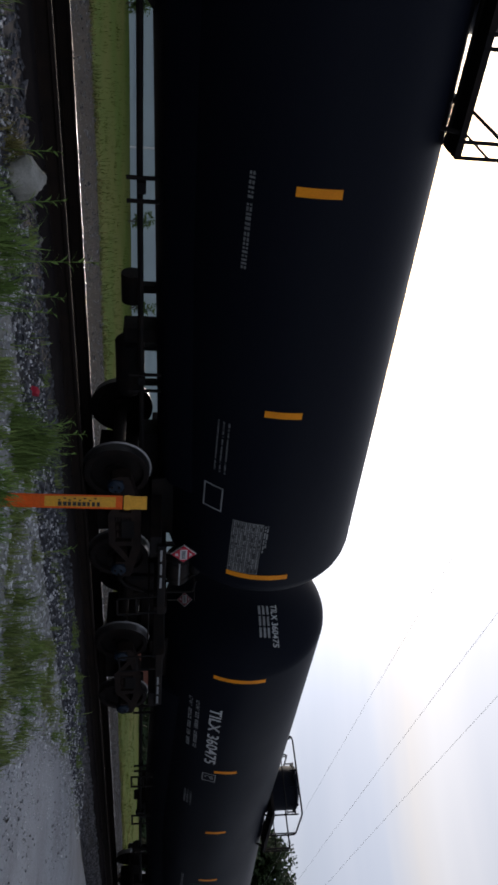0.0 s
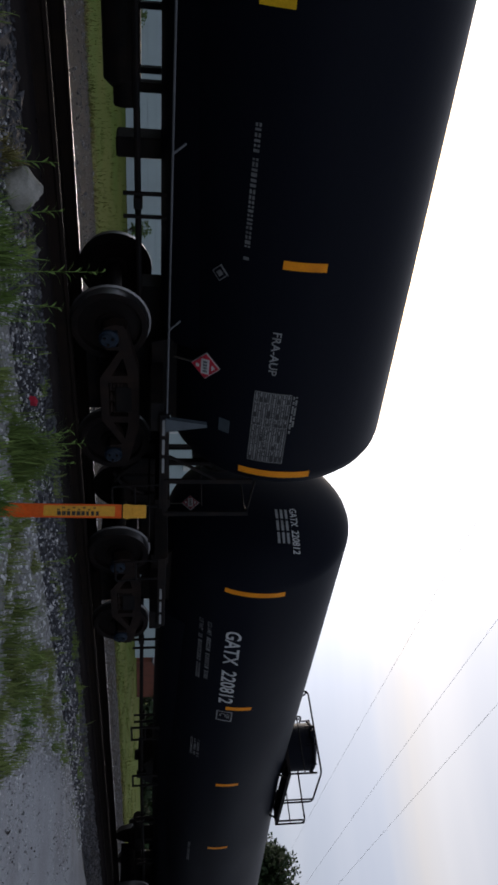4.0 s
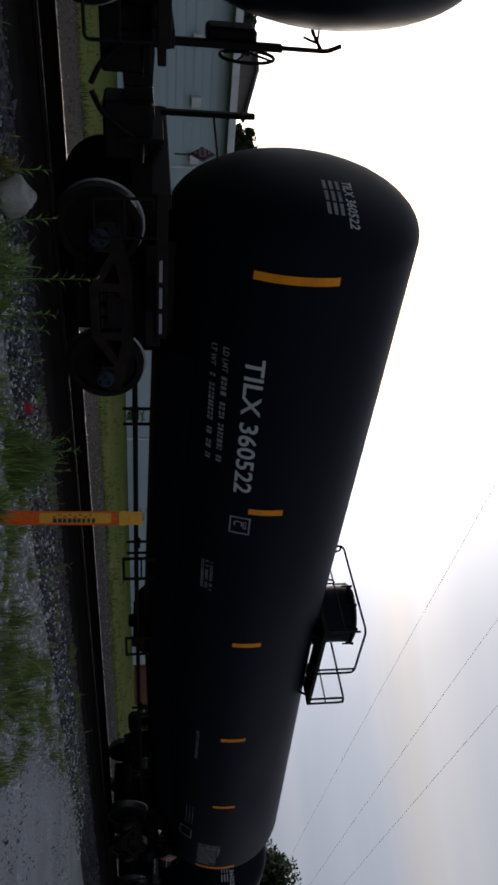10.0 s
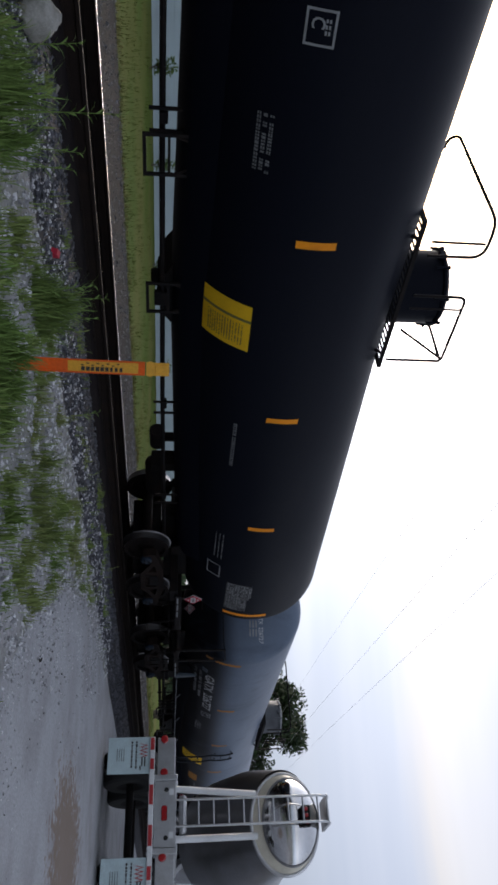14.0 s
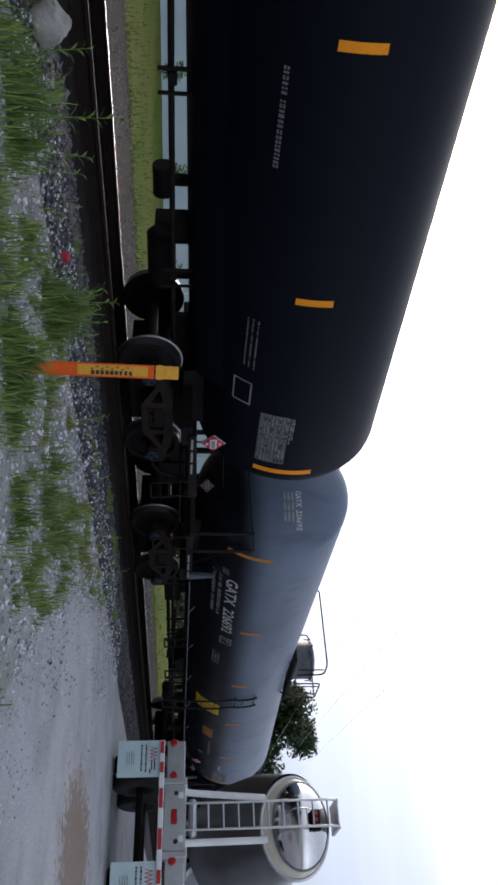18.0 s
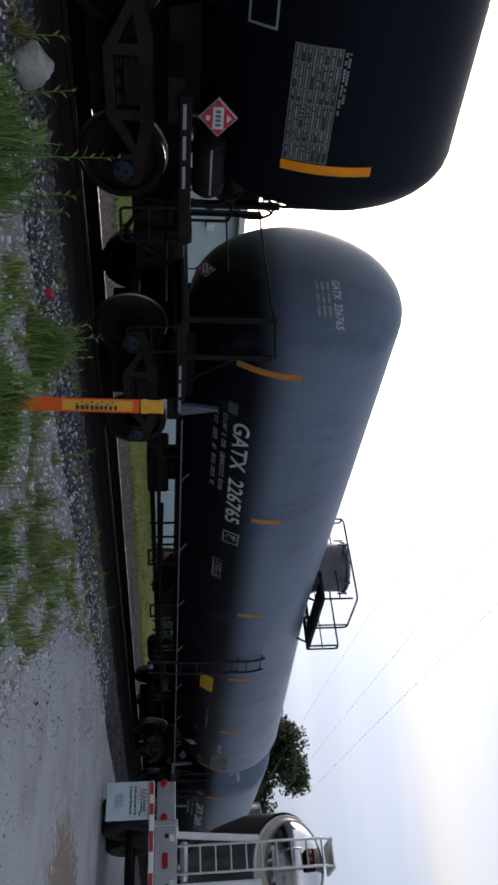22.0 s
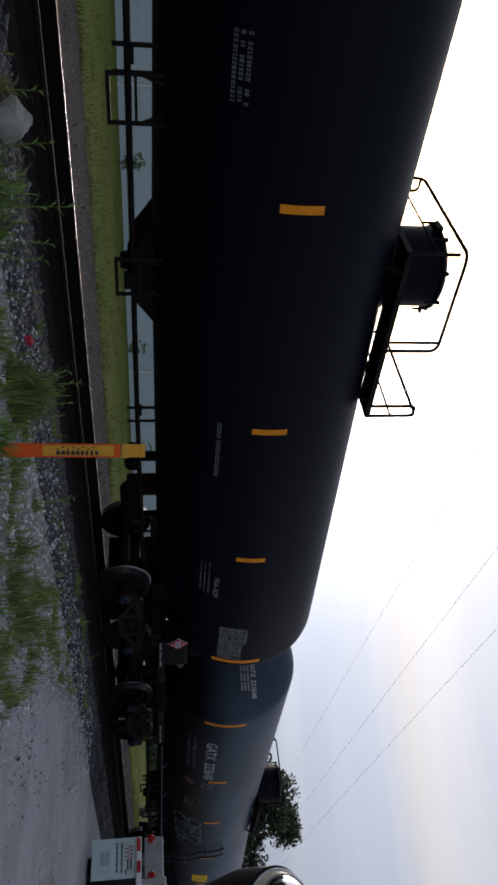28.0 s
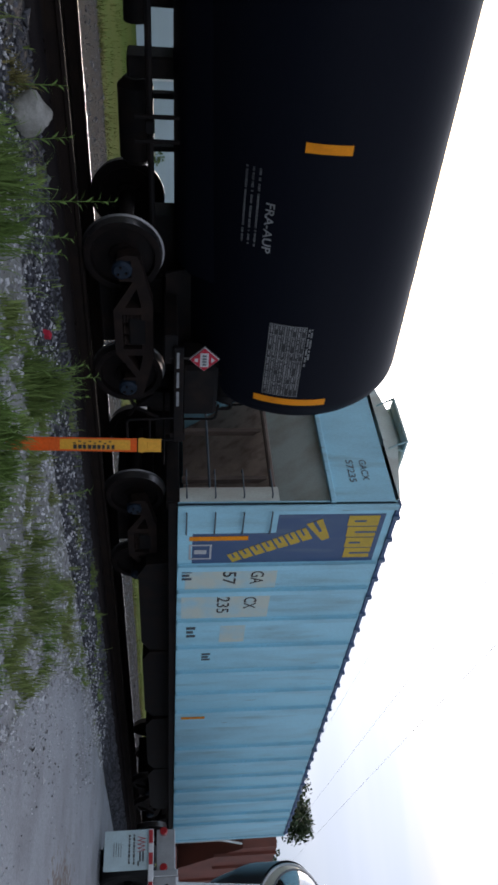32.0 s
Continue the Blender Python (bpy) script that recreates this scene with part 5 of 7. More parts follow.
    for k in range(3):
        for i in range(3):
            y = -0.45 - i * 0.2
            q = [bm.verts.new(head_point(yy, zz, -1, 0.004)) for yy, zz in ((y, 3.06 - k * 0.075), (y - 0.17, 3.06 - k * 0.075), (y - 0.17, 3.02 - k * 0.075), (y, 3.02 - k * 0.075))]
            bm.faces.new(q)
    part("end_lettering", bm, "dull_white", car, kind="stuff")
    ld = mark_a - (5.2 if pressure else 9.2 if kind in ("rigid", "panel") else 10.5)
    bm = shell_letters("LD LMT", x0 + mark_x - 0.05, arc(ld) - 0.035, 0.075, 0.34)
    bars(bm, x0 + mark_x + 0.36, x0 + mark_x + 1.7, arc(ld) + 0.04, 1, 0.075, 0.1, seed + 3)
    part("load_lettering", bm, "dim_white" if kind == "long" else "dull_white", car, smooth=60, kind="stuff")
    bm = shell_letters("LT WT", x0 + mark_x - 0.05, arc(ld - 6) - 0.035, 0.075, 0.30)
    bars(bm, x0 + mark_x + 0.36, x0 + mark_x + 1.7, arc(ld - 6) + 0.04, 1, 0.075, 0.1, seed + 4)
    part("weight_lettering", bm, "dim_white" if kind == "long" else "dull_white", car, smooth=60, kind="stuff")
    bm = bmesh.new()
    cx = x0 + mark_x + mark_w + (0.45 if kind in ("rigid", "panel") else 0.28)
    frame_box(bm, cx, cx + 0.32, arc(mark_a - 0.4), arc(mark_a + 10.6))
    c = shell_letters("C", cx + 0.07, arc(mark_a + 1.8), 0.13, 0.1)
    tmp = bpy.data.meshes.new("c")
    c.to_mesh(tmp)
    c.free()
    bm.from_mesh(tmp)
    bars(bm, cx + 0.08, cx + 0.26, arc(mark_a + 8.6), 1, 0.05, 0.02, 5)
    part("clearance_box", bm, "dull_white", car, "white outlined box with letter C", 60)
    sp, sa = (14.42, -18.6) if fra else (14.28, -22)
    for key, build, mats in [("small_lines", lambda bm: bars(bm, x0 + 4.65, x0 + 5.3, arc(-29.5), 3, 0.045, 0.03, 11), "dim_white"),
                             ("bar_line_%d" % pressure, lambda bm: bars(bm, x0 + (11.4 if pressure else 9.4), x0 + (12.8 if pressure else 10.5), arc(-27.5 if pressure else -29.5), 1, 0.06, 0.03, 12), "dim_white"),
                             ("test_lines", lambda bm: bars(bm, x0 + 12.6, x0 + 13.5, arc(-29), 3, 0.022, 0.055, 13), "dim_white"),
                             ("spec_panel_%d" % fra, lambda bm: data_table(bm, x0 + sp, x0 + sp + 1.08, arc(sa), arc(sa + 19.6)), ["spec", "spec_back"])]:
        if pressure and key == "test_lines":
            continue
        part("lettering", shared(key, build, mats, 60), None, car, kind="stuff")
    if not fra:
        part("outline_box", shared("outline_box", lambda bm: frame_box(bm, x0 + 13.76, x0 + 14.22, arc(-40.5), arc(-29)), "dull_white", 60), None, car, "pale outlined inspection box")
    else:
        part("stencil", shell_letters("FRA-AUP", x0 + (13.58 if pressure else 12.5 if seed == 4 else 12.94), arc(-14.0 if pressure else -26.0), 0.10, 0.58), "white" if grey else "dull_white", car, smooth=60)
    if big_yellow:
        if grey:
            build, key = (lambda bm: shell_patch(bm, x0 + 7.94, x0 + 8.72, arc(-53), arc(-23), 0.006)), "yellow_panel_grey"
        else:
            build, key = (lambda bm: shell_patch(bm, x0 + 7.19, x0 + 7.95, arc(-61), arc(-29), 0.006)), "yellow_panel"
        slide = {5: -0.09, 6: -0.22, 9: -0.08}.get(seed, 0.0)     # stuck on a little further forward on some cars
        part("yellow_panel", shared(key, build, "yellow", 60), None, car, "large yellow warning panel with fine print").location.x = slide
        if not grey:
            part("panel_seam", shared("panel_seam", lambda bm: shell_patch(bm, x0 + 7.42, x0 + 7.46, arc(-61), arc(-29), 0.009), "yellow_dim", 60), None, car).location.x = slide
        y0, y1 = (8.02, 8.66) if grey else (7.52, 7.9)
        part("fine_print", shared(key + "_print", lambda bm: bars(bm, x0 + y0, x0 + y1, arc(-26 if grey else -33), 14, 0.016, 0.03, 17, 0.0075), "yellow_dim", 60), None, car, kind="stuff").location.x = slide
    if small:
        sx = (9.5, 10.27) if grey and seed in (14, 15) else (10.2, 10.95) if grey else (9.85, 10.45) if pressure else (11.27, 11.98) if style == "charcoal" else (11.1, 11.9)
        sb = -19.5 if style == "charcoal" else -32.5 if pressure and not grey else -39
        sh = 19.0 if style == "charcoal" else 12.5
        part("notice_panel", shared("notice_%s_%.1f" % (small + style, sx[0]), lambda bm: shell_patch(bm, x0 + sx[0], x0 + sx[1], arc(sb), arc(sb + sh), 0.005), small, 60), None, car, "orange notice panel" if small == "amber_dim" else "yellow notice panel")
        part("notice_print", shared("print_%s_%.1f" % (small + style, sx[0]), lambda bm: bars(bm, x0 + sx[0] + 0.06, x0 + sx[1] - 0.06, arc(sb + sh * 0.85), 6, 0.014, arc(sh * 0.14) - 0.014, 21, 0.0065), "yellow_dim" if small in ("yellow", "amber_dim") else "dim_white", 60), None, car, kind="stuff")
    if green:
        part("graffiti", leaf_tag(green) if pressure else looping_tag(green), ["green_paint", "green_dust"], car, "green spray-painted scrawl", 60, "stuff")
    if faint:
        part("graffiti", scrawl(seed + 2, x0 + faint[0], x0 + faint[1], arc(-27), arc(-11), 6, 0.014), ["faint_spray", "faint_dust"], car, "faint pale spray-painted scrawl", 60, "stuff")
    if white_tag:
        part("graffiti", bubble_tag(), ["pale_spray", "pale_dust"], car, "white spray-painted bubble tag", 60, "stuff")
        part("graffiti", ochre_tag(), ["brown_spray", "brown_dust"], car, "worn ochre spray-painted bubble letters", 60, "stuff")
    CARS.append((car, start + MID))
    return car


BLACK = "black tank car with amber reflective bars, on the rails"
PRESS = dict(fra=True, mark_h=0.26, mark_w=2.36, mark_x=1.08, mark_a=-30.6)
LONG = dict(fra=True, mark_h=0.26, mark_w=2.12, mark_x=0.98, mark_a=-19.0)
tank_car(-6.76, "plain", "", BLACK, seed=1)
tank_car(11.55, "plain", "TILX 360475", "black tank car with green spray-painted scrawl", small="yellow_dim", green=1.97, seed=2)
tank_car(29.91, "pressure", "GATX  228121", "black pressure tank car with end platforms and green scrawl", small="yellow", green=-3.80, seed=3, **PRESS)
tank_car(48.12, "plain", "GATX  220812", "black tank car with dusty stencilling", seed=4, **LONG)
tank_car(66.43, "plain", "TILX 360656", "black tank car with a large yellow warning panel", big_yellow=True, small="yellow_dim", seed=5)
tank_car(84.94, "plain", "TILX 360570", "black tank car with a large yellow warning panel", big_yellow=True, small="yellow_dim", seed=6)
tank_car(103.49, "plain", "TILX 360522", BLACK, seed=7)
tank_car(121.98, "plain", "TILX 360529", "black tank car with a faded notice panel", small="yellow_dim", seed=8)
tank_car(140.25, "plain", "TILX 360446", "black tank car with a large yellow warning panel", big_yellow=True, seed=9)
tank_car(158.73, "grey", "GATX  226727", "grey-topped pressure tank car with black lower side", big_yellow=True, small="amber_dim", seed=10, mid_ladder=True, **PRESS)
tank_car(176.95, "plain", "", "black tank car with a large yellow warning panel", big_yellow=True, seed=11)
tank_car(195.43, "grey", "GATX  226692", "grey-topped pressure tank car with black lower side", big_yellow=True, small="amber_dim", seed=12, mid_ladder=True, **PRESS)
tank_car(213.97, "plain", "TILX 360549", "black tank car with a faded notice panel", small="yellow_dim", seed=13)
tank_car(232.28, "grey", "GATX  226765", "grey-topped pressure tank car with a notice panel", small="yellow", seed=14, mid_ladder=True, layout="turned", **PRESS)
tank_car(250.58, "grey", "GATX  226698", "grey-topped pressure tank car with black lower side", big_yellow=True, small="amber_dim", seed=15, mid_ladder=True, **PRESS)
tank_car(268.95, "plain", "GATX  220808", "black tank car with a faint pale scrawl", faint=(6.45, 8.05), seed=16, **LONG)
tank_car(287.49, "plain", "GATX", BLACK, seed=17, **{**LONG, "mark_w": 1.0})
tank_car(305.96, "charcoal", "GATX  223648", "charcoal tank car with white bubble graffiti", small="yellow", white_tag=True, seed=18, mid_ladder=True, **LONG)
tank_car(324.34, "plain", "GATX  220807", BLACK, seed=19, **LONG)

# hopper cars -----------------------------------------------------------------------
M.update({
    "blue_car": material("faded_light_blue_paint", (0.36, 0.69, 0.83), 0.55, second=(0.29, 0.52, 0.62), scale=1.6, amount=0.8, grain=0.08, bump=0.05, stretch=(1, 1, 0.35)),
    "blue_grime": material("dusty_grey_blue_paint", (0.68, 0.74, 0.68), 0.7, second=(0.46, 0.42, 0.34), scale=1.8, amount=0.9, grain=0.1, stretch=(1, 1, 0.4)),
    "slope": material("brown_dusty_steel", (0.55, 0.42, 0.34), 0.8, second=(0.33, 0.25, 0.20), scale=1.5, amount=0.8, grain=0.12),
    "rust_brown": material("dull_rust_brown_steel", (0.17, 0.125, 0.10), 0.8, second=(0.10, 0.07, 0.055), scale=3, amount=0.8, grain=0.12),
    "navy": material("dark_blue_panel", (0.045, 0.09, 0.20), 0.5, second=(0.07, 0.12, 0.21), scale=2, amount=0.7),
    "logo_yellow": material("faded_yellow_paint", (0.58, 0.40, 0.03), 0.6, second=(0.45, 0.32, 0.05), scale=6, amount=0.7),
    "beige": material("faded_beige_patch", (0.56, 0.62, 0.55), 0.7, second=(0.38, 0.62, 0.70), scale=2.5, amount=1.0),
    "oxide": material("oxide_red_paint", (0.17, 0.05, 0.032), 0.7, second=(0.10, 0.04, 0.03), scale=1.4, amount=0.8, grain=0.12),
})


def add_streaks(m, tone, low, high, scale, amount):
    """Dirt of another colour in upright runs with a shape of their own."""
    n, l = m.node_tree.nodes, m.node_tree.links
    b = n["Principled BSDF"]
    src = b.inputs["Base Color"].links[0].from_socket
    tc, mp, ns, mr, mix = n.new("ShaderNodeTexCoord"), n.new("ShaderNodeMapping"), n.new("ShaderNodeTexNoise"), n.new("ShaderNodeMapRange"), n.new("ShaderNodeMix")
    mp.inputs["Scale"].default_value = (1, 1, 0.16)
    ns.inputs["Scale"].default_value, ns.inputs["Detail"].default_value = scale, 7
    mr.inputs["From Min"].default_value, mr.inputs["From Max"].default_value, mr.inputs["To Max"].default_value = low, high, amount
    mix.data_type = "RGBA"
    mix.inputs["B"].default_value = (*tone, 1)
    l.new(tc.outputs["Object"], mp.inputs["Vector"])
    l.new(mp.outputs["Vector"], ns.inputs["Vector"])
    l.new(ns.outputs["Fac"], mr.inputs["Value"])
    l.new(mr.outputs["Result"], mix.inputs["Factor"])
    l.new(src, mix.inputs["A"])
    l.new(mix.outputs["Result"], b.inputs["Base Color"])


add_streaks(M["blue_car"], (0.22, 0.33, 0.35), 0.54, 0.74, 4.0, 0.5)
add_streaks(M["blue_car"], (0.16, 0.10, 0.07), 0.68, 0.76, 13.0, 0.7)
add_streaks(M["navy"], (0.14, 0.19, 0.22), 0.55, 0.75, 6.0, 0.6)
add_streaks(M["slope"], (0.16, 0.10, 0.07), 0.5, 0.75, 6.0, 0.7)
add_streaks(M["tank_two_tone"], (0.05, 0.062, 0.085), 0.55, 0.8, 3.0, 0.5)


def airslide_hopper(corner):
    """Light blue covered hopper; corner: x of its leading corner when the clip begins."""
    car = thing("hopper_car", "light blue covered hopper car with side ribs and navy emblem panel", "hopper car")
    L, W, z0, z1 = 15.4, 1.60, 1.12, 4.38
    h = L / 2
    bm = bmesh.new()
    # side walls with an open slope-sheet bay at each end
    for s in (-1, 1):
        box(bm, -h, h, s * W - 0.03, s * W + 0.03, z0, z1, 0.01)
    part("side_wall", bm, "blue_car", car)
    for s in (-1, 1):
        # upright part of the end, the sheets that slope in below it, their posts and beam
        bm = bmesh.new()
        box(bm, min(s * (h - 0.08), s * (h - 0.02)), max(s * (h - 0.08), s * (h - 0.02)), -W + 0.03, W - 0.03, 3.45, z1, 0.0)
        part("end_wall", bm, "blue_car", car)
        bm = bmesh.new()
        box(bm, min(s * (h - 0.03), s * (h + 0.04)), max(s * (h - 0.03), s * (h + 0.04)), -W, W, 3.38, 3.46, 0.01)
        part("end_rail", bm, "blue_car", car)
        bm = bmesh.new()
        prism(bm, [(s * (h - 0.05), 3.40), (s * (h - 0.55), 2.62), (s * (h - 0.61), 2.62), (s * (h - 0.11), 3.40)], -W + 0.03, W - 0.03)
        part("sloping_end", bm, "blue_grime", car, "dusty pale blue sloping end sheet")
        bm = bmesh.new()
        prism(bm, [(s * (h - 0.58), 2.60), (s * (h - 1.6), 1.25), (s * (h - 1.66), 1.25), (s * (h - 0.64), 2.60)], -W + 0.04, W - 0.04)
        part("slope_sheet", bm, "slope", car, "brown dusty slope sheet under the end")
        for y in (-0.55, 0.55):
            bm = bmesh.new()
            box(bm, min(s * (h - 0.7), s * (h - 0.6)), max(s * (h - 0.7), s * (h - 0.6)), y - 0.04, y + 0.04, 1.2, 2.58, 0.0)
            part("end_post", bm, "rust_brown", car)
        bm = bmesh.new()
        tube(bm, rounded([(s * (h - 0.30), -W + 0.10, 2.55), (s * (h - 0.08), -W + 0.10, 2.55), (s * (h - 0.08), W - 0.2, 2.55), (s * (h - 0.3), W - 0.2, 2.42)], 0.12, 5), 0.045, 8)
        part("end_beam", bm, "rust_brown", car, "rusty brown pipe across the end")
        for y in (-1, 1):                               # blue plate beside each corner, which carries the hand holds
            bm = bmesh.new()
            box(bm, min(s * (h - 0.05), s * (h - 0.02)), max(s * (h - 0.05), s * (h - 0.02)), min(y * (W - 0.34), y * (W - 0.03)), max(y * (W - 0.34), y * (W - 0.03)), z0, 2.62, 0)
            part("corner_plate", bm, "blue_grime", car, smooth=0)
        bm = bmesh.new()
        tube(bm, [(s * (h - 0.10), -W + 0.05, 1.6), (s * (h - 0.10), W - 0.05, 1.6)], 0.02, 6)
        part("end_bar", bm, "plate", car)
    # ribs
    ribs = [1.5, 2.23, 3.16, 4.08, 5.02, 5.92, 6.75, 8.65, 9.54, 10.47, 11.3, 12.24, 13.2, 13.9]

    def rib(bm):
        prism(bm, [(-0.06, z0 + 0.02), (0.06, z0 + 0.02), (0.06, z1 - 0.05), (-0.06, z1 - 0.05)], -0.07, 0.0)
        box(bm, -0.085, 0.085, -0.012, 0.0, z0 + 0.02, z1 - 0.05)
    me = shared("side_rib", rib, "blue_car", 0)
    for r in ribs:
        for s in (-1, 1):
            o = part("side_rib", me, None, car)
            o.location = (r - h, s * (W + 0.03), 0)
            o.rotation_euler = (0, 0, 0 if s < 0 else math.pi)
    for s in (-1, 1):
        for x in (-h, h - 0.12):
            bm = bmesh.new()
            box(bm, x, x + 0.12, s * W - 0.06, s * W + 0.06, z0, z1 + 0.04, 0.012)
            part("corner_post", bm, "blue_car", car)
        bm = bmesh.new()
        box(bm, -h, h, s * W - 0.05, s * W + 0.05, z1, z1 + 0.07, 0.01)
        part("top_chord", bm, "navy", car, "dark blue top chord")
        bm = bmesh.new()
        box(bm, -h, h, s * 1.52 - 0.06, s * 1.52 + 0.06, 0.98, z0, 0.01)
        part("side_sill", bm, "iron", car)
    bm = bmesh.new()
    prism(bm, [(-h - 0.02, z1 + 0.05), (h + 0.02, z1 + 0.05), (h + 0.02, z1 + 0.09), (-h - 0.02, z1 + 0.09)], -0.3, 0.3)
    for s in (-1, 1):                                   # roof slopes to a low ridge
        vs = [bm.verts.new(p) for p in ((-h, s * W, z1 + 0.05), (h, s * W, z1 + 0.05), (h, s * 0.3, z1 + 0.30), (-h, s * 0.3, z1 + 0.30))]
        bm.faces.new(vs)
    vs = [bm.verts.new(p) for p in ((-h, -0.3, z1 + 0.30), (h, -0.3, z1 + 0.30), (h, 0.3, z1 + 0.30), (-h, 0.3, z1 + 0.30))]
    bm.faces.new(vs)
    for x in (-h, h):
        bm.faces.new([bm.verts.new(p) for p in ((x, -W, z1 + 0.05), (x, W, z1 + 0.05), (x, 0.3, z1 + 0.30), (x, -0.3, z1 + 0.30))])
    part("car_roof", bm, "blue_grime", car, smooth=0)
    cap = shared("seam_cap", lambda bm: prism(bm, [(-0.045, -0.06), (0.045, -0.06), (0.045, 0.035), (0.025, 0.05), (-0.025, 0.05), (-0.045, 0.035)], -0.075, 0.12), "navy", 0)
    for i in range(28):
        for s in (-1, 1):
            part("seam_cap", cap, None, car).location = (-h + 0.3 + i * (L - 0.6) / 27, s * W, z1 + 0.05)
    bm = bmesh.new()
    for i in range(4):                                  # running board of close planks on brackets, a little past the ends
        y = -0.39 + 0.26 * i
        box(bm, -h - 0.20, h + 0.20, y - 0.125, y + 0.125, z1 + 0.355, z1 + 0.385)
    for i in range(14):
        x = -h + 0.05 + i * (L - 0.1) / 13
        box(bm, x - 0.02, x + 0.02, -0.5, 0.5, z1 + 0.32, z1 + 0.355)
        for y in (-0.45, 0.45):
            box(bm, x - 0.02, x + 0.02, y - 0.02, y + 0.02, z1 + 0.18, z1 + 0.32)
    for s in (-1, 1):
        tube(bm, [(s * (h + 0.18), -0.5, z1 + 0.36), (s * (h + 0.02), -0.5, z1 + 0.1)], 0.018, 6)
        tube(bm, [(s * (h + 0.18), 0.5, z1 + 0.36), (s * (h + 0.02), 0.5, z1 + 0.1)], 0.018, 6)
    part("running_board", bm, "beige", car, smooth=0)
    bm = bmesh.new()
    for i in range(8):
        x = -h + 1.2 + i * (L - 2.4) / 7
        lathe(bm, [(z1 + 0.28, 0.26), (z1 + 0.36, 0.26), (z1 + 0.40, 0.2), (z1 + 0.41, 0.0)], 14, "z", (x, 0, 0))
    part("roof_hatches", bm, "blue_grime", car)
    # bays of the under-frame: outlets below the side
    for x in (-4.4, -1.5, 1.5, 4.4):
        bm = bmesh.new()
        prism(bm, [(x - 1.44, 1.05), (x + 1.44, 1.05), (x + 1.40, 0.62), (x + 1.1, 0.48), (x - 1.1, 0.48), (x - 1.40, 0.62)], -1.3, 1.2)
        part("outlet_hopper", bm, "iron", car, smooth=0)
    # hand holds beside the corner, on side and end
    for i in range(4):
        bm = bmesh.new()
        z = 1.25 + i * 0.42
        tube(bm, rounded([(-h + 0.12, -W - 0.02, z), (-h + 0.12, -W - 0.09, z), (-h + 0.62, -W - 0.09, z), (-h + 0.62, -W - 0.02, z)], 0.03), 0.012, 6)
        part("hand_hold", bm, "plate", car)
        bm = bmesh.new()
        tube(bm, rounded([(-h - 0.02, -W + 0.1, z), (-h - 0.10, -W + 0.1, z), (-h - 0.10, -W + 0.6, z), (-h - 0.02, -W + 0.6, z)], 0.03), 0.012, 6)
        part("hand_hold", bm, "plate", car)
    # emblem panel, its yellow shapes, patches and numbers on the side
    y = -W - 0.034
    bm = bmesh.new()
    box(bm, -h + 0.66, -h + 1.44, y, y + 0.004, 1.35, 4.26)
    box(bm, -h + 0.22, -h + 0.66, y, y + 0.004, 2.62, 4.26)
    part("emblem_panel", bm, "navy", car, "navy blue emblem panel")
    bm = bmesh.new()
    for i in range(4):                                  # a row of close blocks, the first the tallest
        a = 0.26 + i * 0.27
        prism(bm, [(-h + a, 3.70 + 0.02 * i), (-h + a + 0.245, 3.70 + 0.02 * i), (-h + a + 0.245, 4.18), (-h + a, 4.18)], y - 0.006, y)
    run, up = Vector((0.465, -0.885)), Vector((0.885, 0.465))
    at = Vector((-h + 0.52, 3.42))
    slanted = []
    for i in range(8):                                  # a slanting row of close blocks, shrinking as it goes down
        long, tall = (0.30, 0.50) if i == 0 else (0.185, 0.31 - 0.014 * i)
        lift = up * (0.02 if i == 0 else 0.0)
        c = at + run * long / 2 + lift
        prism(bm, [tuple(c + run * (u * long * 0.44) + up * (v * tall / 2)) for u, v in ((-1, -1), (1, -1), (0.5, 1) if i == 0 else (1, 1), (-0.5, 1) if i == 0 else (-1, 1))], y - 0.006, y)
        slanted.append((c, long, tall))
        at += run * (long + 0.012)
    part("emblem", bm, "logo_yellow", car, "yellow slanting emblem", kind="stuff")
    bm = bmesh.new()
    for i in range(4):
        box(bm, -h + 0.365 + i * 0.27, -h + 0.405 + i * 0.27, y - 0.01, y - 0.006, 3.80 + 0.05 * (i % 2), 3.98 + 0.20 * (i % 2))
    for c, long, tall in slanted:
        prism(bm, [tuple(c + run * (u * long * 0.14) + up * (v * tall * 0.5)) for u, v in ((-0.6, -1), (0.6, -1), (0.6, 0.1), (-0.6, 0.1))], y - 0.01, y - 0.006)
    part("emblem_gaps", bm, "navy", car)
    bm = bmesh.new()
    for x0b, x1b, z0b, z1b in ((0.92, 1.30, 1.30, 1.33), (0.92, 1.30, 1.62, 1.65), (0.92, 0.95, 1.33, 1.62), (1.27, 1.30, 1.33, 1.62), (1.06, 1.16, 1.38, 1.57)):
        box(bm, -h + x0b, -h + x1b, y - 0.008, y - 0.004, z0b, z1b)
    part("plate_outline", bm, "white", car, "white outlined plate", smooth=0)
    for a, b, c, d in ((1.58, 2.15, 1.25, 2.75), (2.31, 3.06, 1.2, 2.7), (3.24, 3.9, 1.9, 2.35)):
        bm = bmesh.new()
        box(bm, -h + a, -h + b, y, y + 0.004, c, d)
        part("beige_patch", bm, "beige", car, "faded beige paint patch")
